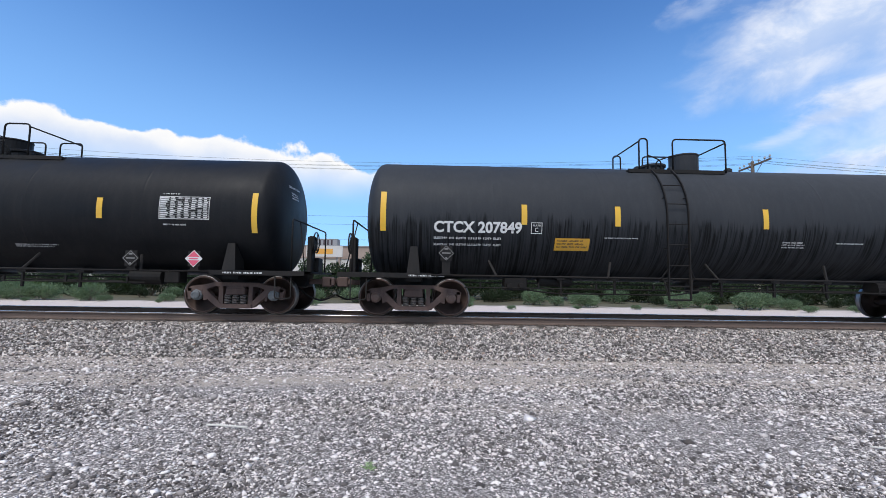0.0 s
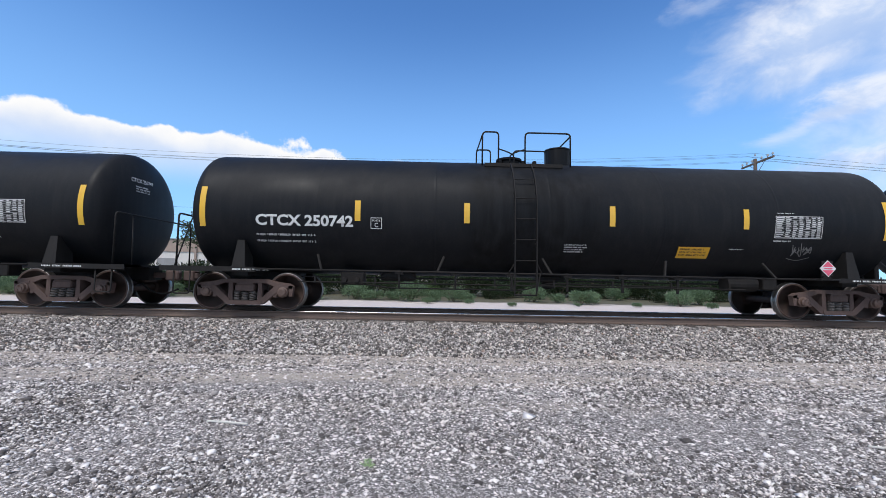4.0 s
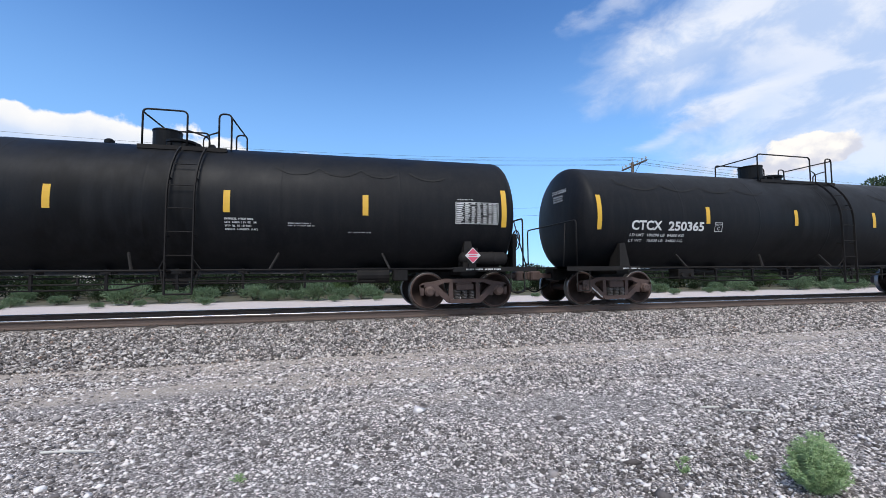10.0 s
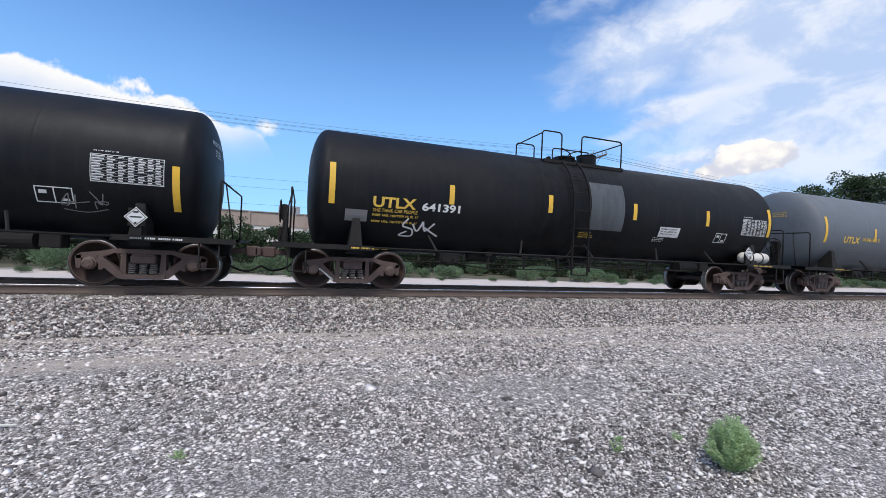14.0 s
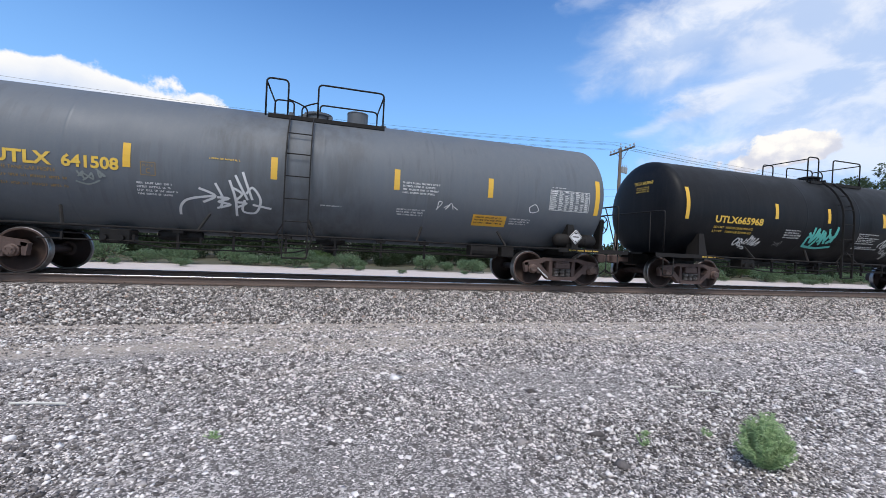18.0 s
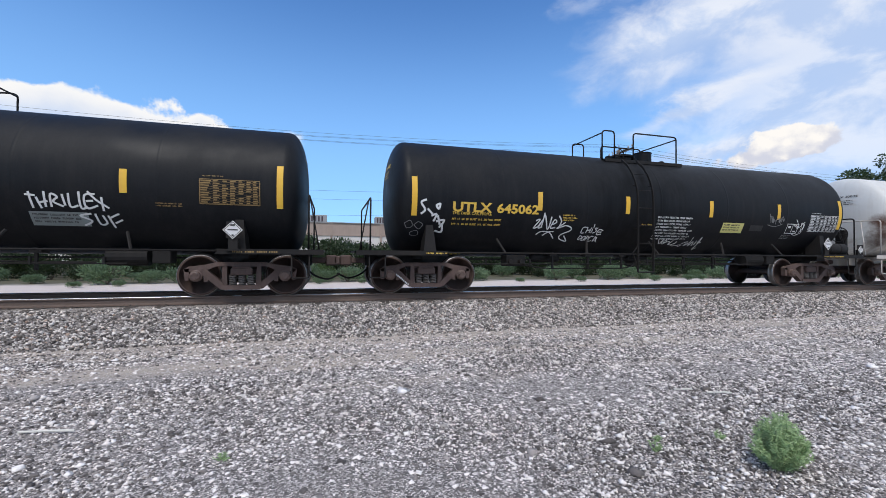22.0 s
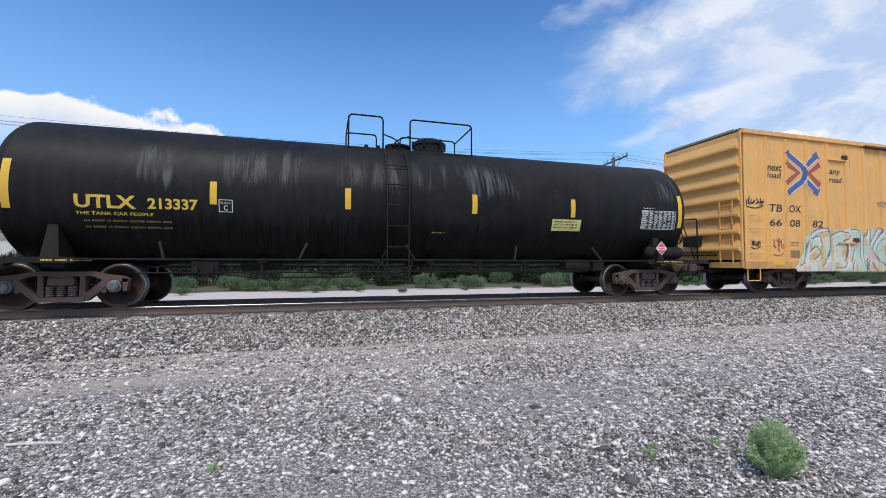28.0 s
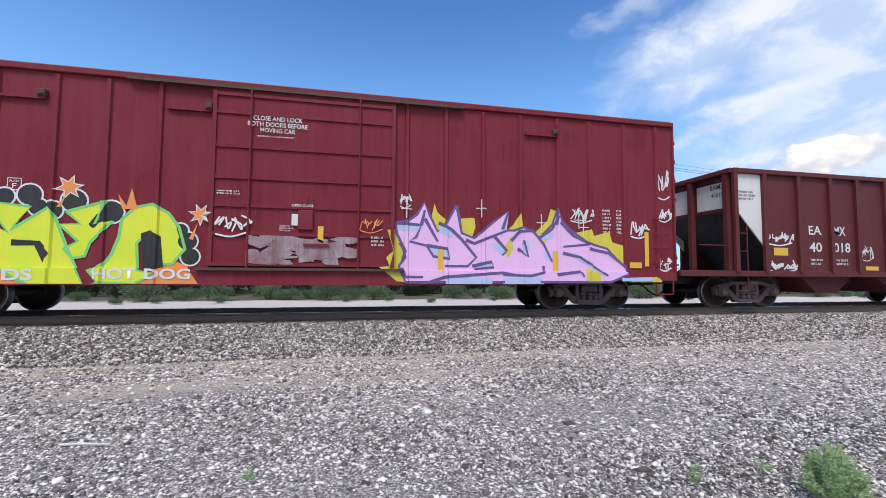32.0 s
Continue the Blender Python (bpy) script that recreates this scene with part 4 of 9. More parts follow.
def placard(car, u, z, mat_a, mat_b, s=0.19, y=-1.62):
    """Square placard on its point, on a bracket that hangs from the tank's flank."""
    bm = blank()
    vs = [bm.verts.new((u + a * s, y + dy, z + b * s)) for dy in (0, 0.012) for a, b in ((0, 1), (1, 0), (0, -1), (-1, 0))]
    bm.faces.new(vs[:4]), bm.faces.new(vs[4:][::-1])
    for i in range(4):
        bm.faces.new((vs[i], vs[4 + i], vs[4 + (i + 1) % 4], vs[(i + 1) % 4]))
    pl = part("placard", mesh_of(bm, mat_a), car, None, "diamond hazard placard")
    bm = blank()
    k = s * 0.9
    if mat_b == "placard red":
        for q in (1, -1):
            bm.faces.new([bm.verts.new((u + a * k, y - 0.003, z + q * b * k)) for a, b in ((0, 1), (0.78, 0.22), (-0.78, 0.22))])
    else:
        for (a, b), (c, d) in zip(((0, 1), (1, 0), (0, -1), (-1, 0)), ((1, 0), (0, -1), (-1, 0), (0, 1))):
            bm.faces.new([bm.verts.new((u + p * q, y - 0.003, z + p2 * q)) for p, p2, q in ((a, b, k), (c, d, k), (c, d, k * 0.9), (a, b, k * 0.9))])
        for w, h, dz in ((0.22, 0.1, 0.5), (0.1, 0.1, -0.6)):
            bm.faces.new([bm.verts.new((u + p * s * w, y - 0.004, z + dz * s + q * s * h)) for p, q in ((-1, -1), (1, -1), (1, 1), (-1, 1))])
    bm.faces.new([bm.verts.new((u + p * s * 0.5, y - 0.004, z + q * s * 0.07)) for p, q in ((-1, -1), (1, -1), (1, 1), (-1, 1))])
    part("placard_mark", mesh_of(bm, mat_b), pl)
    bm = blank()
    box(bm, u - 0.13, u + 0.13, y + 0.014, y + 0.03, z - 0.17, z + 0.17)
    box(bm, u - 0.09, u + 0.09, y + 0.03, y + 0.1, 1.03, z)
    box(bm, u - 0.13, u + 0.13, y + 0.03, -1.2, 1.0, 1.035)
    part("placard_bracket", mesh_of(bm, "frame black"), car)


def ladder(car, x, w, mat, z_top=3.70, z_bot=0.52):
    """Side ladder bowed round the shell, rungs every 0.48 m."""
    def at(z):
        rr = R_TANK + 0.10
        s = (z - Z_TANK) / rr
        y = -rr * math.cos(math.asin(max(-1, min(1, s)))) if z > Z_TANK - 0.2 else -rr
        return y
    zs = np.linspace(z_bot, z_top, 15)
    for s in (-1, 1):
        bm = blank()
        pts = [Vector((x + s * w / 2, at(z), z)) for z in zs]
        bar_along(bm, pts, 0.012, 0.028)
        part("ladder_rail", mesh_of(bm, mat), car)
    for k in range(11):
        z = z_bot + 0.3 + k * 0.48
        if z > z_top - 0.05:
            break
        bm = blank()
        tube(bm, [(x - w / 2, at(z), z), (x + w / 2, at(z), z)], 0.012, 6)
        part("rung", mesh_of(bm, mat), car)
    for s in (-1, 1):
        legs = [[(x + s * w / 2, -R_TANK - 0.10, z_bot + 0.06), (x + s * (w / 2 + 0.1), -R_TANK - 0.03, 1.02)], [(x + s * w / 2, -R_TANK - 0.10, 1.24), (x + s * (w / 2 + 0.14), -R_TANK - 0.03, 1.0)]]
        legs += [[(x + s * w / 2, at(z), z), (x + s * w / 2, at(z) + 0.17, z)] for z in (1.7, 2.9)]
        for leg in legs:
            bm = blank()
            tube(bm, leg, 0.016, 6)
            part("ladder_bracket", mesh_of(bm, mat), car)
    bm = blank()
    tube(bm, [(x - w / 2, -R_TANK - 0.10, z_bot), (x + w / 2, -R_TANK - 0.10, z_bot)], 0.02, 6)
    part("rung", mesh_of(bm, mat), car)


def bar_along(bm, pts, hw, hd):
    """Flat bar along a line in the plane of the track's cross-section."""
    n, rings = Vector((1, 0, 0)), []
    for i, q in enumerate(pts):
        t = (pts[min(i + 1, len(pts) - 1)] - pts[max(i - 1, 0)]).normalized()
        m = t.cross(n)
        rings.append([bm.verts.new(q + n * a * hw + m * b * hd) for a, b in ((-1, -1), (1, -1), (1, 1), (-1, 1))])
    for ra, rb in zip(rings, rings[1:]):
        for i in range(4):
            bm.faces.new((ra[i], ra[(i + 1) % 4], rb[(i + 1) % 4], rb[i]))
    bm.faces.new(rings[0][::-1]), bm.faces.new(rings[-1])


def top_works(car, spec, mat, dark):
    """Platform, hoops, dome and vents on top."""
    x0, x1 = spec["plat"]
    for q in (-1, 1):
        bm = blank()
        box(bm, x0, x1, *sorted((q * 0.36, q * 0.84)), 3.70, 3.73)
        box(bm, x0, x1, *sorted((q * 0.83, q * 0.86)), 3.66, 3.75)
        plat = part("platform", mesh_of(bm, mat), car)
        for xx in (x0 + 0.1, (x0 + x1) / 2, x1 - 0.1):
            bm = blank()
            box(bm, xx - 0.03, xx + 0.03, *sorted((q * 0.85, q * 0.72)), 3.60, 3.70)
            part("platform_bracket", mesh_of(bm, mat), plat)
    for k, line in enumerate(spec["hoops"]):
        for q in (-0.75, 0.75):
            bm = blank()
            tube(bm, bend([(x, q, z) for x, z in line], 0.11), 0.021, 7)
            part("handrail", mesh_of(bm, mat, "handrail", True), car)
        if k in (0, len(spec["hoops"]) - 1):
            # bar across the platform's end
            xe = line[0][0] if k == 0 else line[-1][0]
            bm = blank()
            tube(bm, [(xe, -0.75, 4.5), (xe, 0.75, 4.5)], 0.019, 7)
            part("cross_bar", mesh_of(bm, mat, "handrail", True), car)
        # low return of the rail beside the ladder gap
        x, z = (line[-1] if k == 0 else line[0])[0], 4.08
        out = 0.42 if k == 0 else -0.36
        if k == 0 or spec.get("domes"):
            bm = blank()
            tube(bm, bend([(x, -0.75, z + 0.06), (x + out * 0.6, -0.7, z), (x + out, -0.62, z - 0.06), (x + out, -0.6, 3.72)], 0.1), 0.017, 6)
            part("handrail", mesh_of(bm, mat, "handrail", True), car)
    for kind, x, rad, h in spec.get("domes", ()):
        bm = blank()
        base = 3.86
        if kind == "dome":
            lathe_z(bm, x, 0.0, [(base, rad), (base + h * 0.9, rad), (base + h * 0.94, rad * 1.04), (base + h, rad * 1.02), (base + h + 0.02, rad * 0.6), (base + h + 0.02, 0.001)])
        elif kind == "round":
            lathe_z(bm, x, 0.0, [(base, rad * 0.8), (base + h * 0.3, rad), (base + h * 0.6, rad), (base + h * 0.9, rad * 0.6), (base + h, 0.001)])
        elif kind == "lid":
            lathe_z(bm, x, 0.0, [(base, rad), (base + h * 0.6, rad), (base + h * 0.62, rad * 1.08), (base + h * 0.8, rad * 1.08), (base + h, rad * 0.8), (base + h + 0.03, 0.001)])
            for i in range(6):
                a = i * math.pi / 3
                box(bm, x + rad * 1.06 * math.cos(a) - 0.03, x + rad * 1.06 * math.cos(a) + 0.03, rad * 1.06 * math.sin(a) - 0.03, rad * 1.06 * math.sin(a) + 0.03, base + h * 0.4, base + h * 0.9)
        else:
            lathe_z(bm, x, 0.0, [(base, rad * 0.6), (base + h * 0.4, rad * 0.6), (base + h * 0.45, rad), (base + h * 0.8, rad), (base + h, rad * 0.5), (base + h, 0.001)])
        part({"dome": "manway_dome", "round": "manway_dome", "lid": "manway_lid"}.get(kind, "vent_valve"), mesh_of(bm, dark, kind, False), car)
    bm = blank()
    lathe_z(bm, (x0 + x1) / 2 - 0.25, -0.15, [(3.85, 0.3), (3.94, 0.3), (3.97, 0.34), (4.02, 0.34), (4.06, 0.2), (4.07, 0.001)])
    part("fill_cover", mesh_of(bm, dark), car)
    for i in range(4):
        xx = x0 + 0.4 + i * 0.3
        bm = blank()
        box(bm, xx, xx + 0.1, -0.45, -0.3, 3.7, 3.94, 0.015)
        part("valve_box", mesh_of(bm, dark), car)


def lathe_z(bm, x, y, prof, n=24):
    rings = [[bm.verts.new((x + r * math.cos(2 * math.pi * i / n), y + r * math.sin(2 * math.pi * i / n), z)) for i in range(n)] for z, r in prof]
    for a, b in zip(rings, rings[1:]):
        for i in range(n):
            bm.faces.new((a[i], a[(i + 1) % n], b[(i + 1) % n], b[i]))


def end_deck(car, c, side, mat, mirror_brake, white):
    """Stub sill, deck, saddle bracket, hoops, steps and coupler at one end."""
    s, b = side, side * c / 2
    X = lambda a: b + s * a
    bm = blank()
    box(bm, *sorted((X(-1.0), X(1.42))), -0.26, 0.26, 0.66, 1.02, 0.02)
    box(bm, *sorted((X(-0.18), X(0.18))), -1.35, 1.35, 0.84, 1.05)
    part("stub_sill", mesh_of(bm, "frame black" if not white else mat), car)
    bm = blank()
    box(bm, *sorted((X(-0.42), X(1.72))), -1.50, -1.0, 0.985, 1.035)
    box(bm, *sorted((X(-0.42), X(1.72))), 1.0, 1.50, 0.985, 1.035)
    box(bm, *sorted((X(0.95), X(1.72))), -1.5, 1.5, 0.985, 1.035)
    box(bm, *sorted((X(-0.42), X(1.72))), -1.515, -1.495, 0.93, 1.04)
    part("end_deck", mesh_of(bm, mat), car)
    bm = blank()
    # saddle bracket over the bolster
    xs = sorted((X(-0.13), X(0.13)))
    pts = [(xs[0] - 0.02, 1.03), (xs[1] + 0.02, 1.03), (xs[1] - 0.05, 1.66), (xs[0] + 0.05, 1.66)]
    va = [bm.verts.new((x, -1.46 if z < 1.5 else -1.37, z)) for x, z in pts]
    vb = [bm.verts.new((x, -1.0, z)) for x, z in pts]
    bm.faces.new(va), bm.faces.new(vb[::-1])
    for i in range(4):
        bm.faces.new((va[i], vb[i], vb[(i + 1) % 4], va[(i + 1) % 4]))
    part("saddle_bracket", mesh_of(bm, mat), car)
    bm = blank()
    tube(bm, bend([(X(1.40), -1.44, 1.0), (X(1.40), -1.44, 2.24), (X(1.40), 1.44, 2.24), (X(1.40), 1.44, 1.0)], 0.1), 0.021, 7)
    part("crossover_rail", mesh_of(bm, mat, "rail", True), car)
    bm = blank()
    tube(bm, [(X(1.40), -0.9, 2.23), (X(1.62), -1.15, 1.03)], 0.016, 6)
    part("rail_brace", mesh_of(bm, mat, "rail", True), car)
    bm = blank()
    for y in (-1.47,):
        tube(bm, bend([(X(1.42), y, 1.0), (X(1.42), y, 0.42), (X(1.06), y, 0.42), (X(1.06), y, 1.0)], 0.06), 0.016, 6)
    part("stirrup_step", mesh_of(bm, mat, "step", True), car)
    part("coupler", cached("coupler", coupler_mesh), car, pose(X(1.2), 0, 0, 0, 0, 0 if s > 0 else 180))
    part("brake_hose", cached("hose", hose_mesh), car, pose(X(1.15), 0, 0, 0, 0, 0 if s > 0 else 180))
    if mirror_brake:
        part("brake_wheel", cached("brake_wheel", brake_wheel_mesh), car, pose(X(1.66), -0.42, 1.78, 0, 0, 0 if s > 0 else 180))
        bm = blank()
        box(bm, *sorted((X(1.48), X(1.6))), -0.58, -0.26, 1.0, 1.92, 0.02)
        box(bm, *sorted((X(1.44), X(1.7))), -0.3, 0.1, 1.03, 1.4, 0.02)
        part("brake_stand", mesh_of(bm, "frame black"), car)


def tank_car(sp):
    car = new("tank_car")
    c, mat, fr, white = sp["c"], sp["mat"], sp["fr"], sp["fr"] == "frame white"
    past = 0.24 if sp.get("double") else sp.get("past", 0.07)
    ha, hb = past - sp["ends"][0], past + sp["ends"][1] + sp.get("longer", 0.0)
    tagged(car, sp["label"], "tank car", "cars of the freight train")
    rt = sp.get("r", R_TANK)
    part("tank", tank_mesh(ha, hb, mat, rt), car, None, sp.get("tank_label", ""))
    for s in (-1, 1):
        truck(car, s * c / 2, "bearing cap blue" if sp.get("blue") == s else "bearing cap", tag=sp.get("tagged", 0) == s)
        end_deck(car, c, s, fr, s == sp.get("brake", -1), white)
    # pipe rail along the side, on slanted brackets
    bm = blank()
    for y in (-1.52, 1.52):
        tube(bm, [(-c / 2 + 0.4, y, 1.0), (c / 2 - 0.4, y, 1.0)], 0.022, 6)
    part("side_rail", mesh_of(bm, fr, "rail", True), car)
    n = 5
    for k in range(n):
        x = -c / 2 + 1.9 + (c - 3.8) * k / (n - 1)
        bm = blank()
        lean = 0.22 if k % 2 else -0.22
        tube(bm, [(x, -1.52, 1.0), (x + (0.0 if white else lean * 0.7), -1.30, 1.36)], 0.03, 6)
        part("rail_bracket", mesh_of(bm, fr), car)
    # brake rods and pipes under the belly
    bm = blank()
    tube(bm, [(-c / 2 + 0.9, -0.55, 0.84), (c / 2 - 0.9, -0.55, 0.84)], 0.02, 6)
    tube(bm, [(-c / 2 + 1.2, -0.95, 0.72), (c / 2 - 2.2, -0.95, 0.72)], 0.016, 6)
    for k in range(8):
        x = -c / 2 + 1.6 + (c - 4.2) * k / 7
        box(bm, x - 0.02, x + 0.02, -0.97, -0.93, 0.70, 0.86)
    part("brake_rigging", mesh_of(bm, "frame black" if not white else fr), car)
    bm = blank()
    disc(bm, (c / 2 - 2.6, -0.75, 0.86), (1, 0, 0), 0.19, 0.19, 0.75, 16)
    box(bm, c / 2 - 1.75, c / 2 - 1.4, -0.95, -0.6, 0.72, 1.02, 0.02)
    part("brake_cylinder", mesh_of(bm, "frame black"), car)
    bm = blank()
    box(bm, -c / 2 + 2.2, -c / 2 + 2.75, -0.9, -0.5, 0.66, 0.96, 0.02)
    for x in (-c / 2 + 2.3, -c / 2 + 2.6):
        disc(bm, (x, -0.92, 0.78), (0, -1, 0), 0.07, 0.06, 0.06, 10)
    part("control_valve", mesh_of(bm, "frame black"), car)
    bm = blank()
    lathe(bm, [(-c / 2 + 3.1, 0.001), (-c / 2 + 3.12, 0.09), (-c / 2 + 3.2, 0.12), (-c / 2 + 3.9, 0.12), (-c / 2 + 3.98, 0.09), (-c / 2 + 4.0, 0.001)], 16, "X", False)
    for v in bm.verts:
        v.co.y -= 0.45
        v.co.z += 0.88
    part("air_tank", mesh_of(bm, "frame black", "air_tank", True), car)
    bm = blank()
    tube(bm, bend([(-c / 2 + 2.6, -0.7, 0.70), (-c / 2 + 3.4, -0.8, 0.60), (-0.5, -0.8, 0.60), (0.1, -0.8, 0.78), (c / 2 - 2.8, -0.8, 0.74)], 0.2), 0.018, 6)
    for k in range(6):
        x = -c / 2 + 3.6 + (c - 7.4) * k / 5
        box(bm, x - 0.025, x + 0.025, -0.84, -0.79, 0.58, 1.05)
        box(bm, x - 0.1, x + 0.1, -0.86, -0.6, 0.93, 1.0)
    part("train_pipe", mesh_of(bm, "frame black"), car)
    bm = blank()
    lathe_z(bm, 0.35, 0.0, [(0.62, 0.09), (0.66, 0.17), (0.78, 0.17), (0.82, 0.24), (1.05, 0.26)])
    box(bm, 0.0, 0.7, -0.3, 0.3, 0.86, 0.96)
    part("bottom_valve", mesh_of(bm, "frame black"), car)
    if sp.get("reservoir"):
        u = sp["reservoir"]
        bm = blank()
        lathe(bm, [(u - 0.62, 0.001), (u - 0.6, 0.1), (u - 0.52, 0.17), (u + 0.52, 0.17), (u + 0.6, 0.1), (u + 0.62, 0.001)], 20, "X", False)
        for v in bm.verts:
            v.co.y -= 1.3
            v.co.z += 1.24
        part("air_reservoir", mesh_of(bm, sp.get("reservoir_mat", fr), "tank", True), car)
        bm = blank()
        for k in (-0.25, 0.2):
            disc(bm, (u + k, -1.3, 1.24), (1, 0, 0), 0.178, 0.178, 0.05, 20)
        part("reservoir_strap", mesh_of(bm, fr), car)
    ladder(car, sp["lad"], 0.50, fr)
    top_works(car, sp, fr, sp.get("dome_mat", mat))
    # ------------ markings
    p = Painter(car, on_tank(rt, Z_TANK, 0.007), (), TANK_CUTS)
    K = radians(1) * R_TANK
    hi = sp["tick"] * K
    for u in sp["ticks"]:
        p.block("reflective_stripe", u - 0.065, u + 0.065, hi - 0.47, hi, "stripe yellow")
    eh = sp["endtop"] * K
    for u in sp["ends"]:
        p.block("reflective_stripe", u - 0.065, u + 0.065, eh - 0.93, eh, "stripe yellow")
        if sp.get("double"):
            p.block("reflective_stripe", u + 0.12, u + 0.25, eh - 0.93, eh, "stripe yellow")
    col = sp.get("ink", "lettering white")
    for body, u0, u1, a, h, *more in sp["text"]:
        p.text(body, u0, u1, a * K - h, a * K, more[0] if more else col, more[1] if len(more) > 1 else (0.032 if h > 0.15 else 0.014))
    for u0, u1, a, h, rows, *more in sp.get("print", ()):
        p.bars(u0, u1, a * K - h, a * K, rows, more[0] if more else col, int(u0 * 100) % 97)
    if "plate" in sp:
        p.plate_box(sp["plate"][0], sp["plate"][1] * K - 0.26, mat=sp.get("plate_ink", "lettering white"))
    if "table" in sp:
        u0, u1, a = sp["table"][:3]
        p.table(u0, u1, a * K - 0.52, a * K, sp["table"][3] if len(sp["table"]) > 3 else "lettering white")
    for u0, u1, a, m in sp.get("panels", ()):
        p.block("warning_panel", u0, u1, a * K - 0.31, a * K, m, 0.001, "yellow emergency notice panel")
        p.bars(u0 + 0.05, u1 - 0.04, a * K - 0.27, a * K - 0.04, 3, "lettering black", 5, 0.004)
    if "box" in sp:
        p.test_box(*sp["box"][:2], sp["box"][2] * K - 0.32, sp["box"][2] * K)
    for u, a, kind in sp.get("placards", ()):
        placard(car, u, a, *({"small": ("placard white", "lettering black", 0.13, -1.2), "red": ("placard white", "placard red"), "white": ("placard white", "lettering black"), "dark": ("frame black", "lettering dim")}[kind]))
    # small print on the near head
    if sp.get("heads", True):
        hp = Painter(car, head_surface(ha, rt, -1))
        if "short" in sp:
            hp.text(sp["short"], -0.62, 0.1, 3.13, 3.23, col)
        hp.bars(-0.5, 0.0, 2.86, 3.06, 3, col, 4)
        hp = Painter(car, head_surface(hb, rt, 1))
        hp.text(sp["short"], -0.62, 0.1, 3.13, 3.23, col) if "short" in sp else hp.bars(-0.6, 0.1, 3.10, 3.2, 1, col, 4)
        hp.bars(-0.5, 0.0, 2.86, 3.04, 3, col, 5)
    # stencils along the deck edge
    bm = blank()
    rng = random.Random(8)
    for s in (-1, 1):
        x = s * c / 2 - 0.1
        for k in range(26):
            w = rng.uniform(0.012, 0.03)
            if k % 7 != 6:
                bm.faces.new([bm.verts.new((x + a, -1.519, z)) for a, z in ((0, 0.965), (w, 0.965), (w, 1.0), (0, 1.0))])
            x += w + 0.012
    tagged(part("deck_stencil", mesh_of(bm, col), car), kind="stuff")
    if "extra" in sp:
        hi_surf = p.surf
        sp["extra"](car, Painter(car, lambda u, v, e: hi_surf(u, v + 0.07, e), (), TANK_CUTS), K)
    place(car, sp["cx"])
    return car


CARS = []


def place(car, cx):
    car.location = (cx, TRACK_Y, RAIL_Z)
    CARS.append((car, cx))


def hoops(a, b):
    """Handrail hoop over the platform between two posts."""
    return [(a, 3.72), (a, 4.57), (b, 4.57), (b, 3.72)]


def sag(p, u0, u1, a, K, n, w=0.05, deep=0.22, mat="tar black"):
    """Looping seam of an old patch line along the upper flank."""
    rng = random.Random(int(u0 * 10))
    pts, du = [], (u1 - u0) / n
    for k in range(n):
        for i in range(7):
            t = i / 7
            pts.append((u0 + (k + t) * du, a * K - deep * (1 - abs(2 * t - 1) ** 2.2) * rng.uniform(0.92, 1.0)))
    p.stroke("weather_seam", [pts], w, mat, 0.003, curve=False)


BLK = dict(mat="tank black", fr="frame black")


def brand_blocks(p, u0, u1, v0, v1, n, mat, tops=()):
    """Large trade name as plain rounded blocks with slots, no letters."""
    du, h = (u1 - u0) / n, v1 - v0
    bm, t = blank(), h * 0.27
    for k in range(n):
        a, b, lo, hi = u0 + k * du + t / 2, u0 + (k + 0.93) * du - t / 2, v0 + t / 2, v1 - t / 2
        ring = [(a, lo), (a, hi), (b, hi), (b, lo), (a, lo)]
        if k in (0, 1, 5):
            ring = [(a, lo - t / 2), (a, hi), (b, hi), (b, lo + h * 0.22), (a + t * 0.4, lo + h * 0.22)]
        elif k == 3:
            ring = [(b, hi), (a, hi), (a, lo), (b, lo)]
        ribbon(bm, [(q.x, q.y) for q in bend([(x, y, 0) for x, y in ring], h * 0.2, 3)], t)
    p.put("brand_mark", bm, mat, 0.002, "white block trade mark")


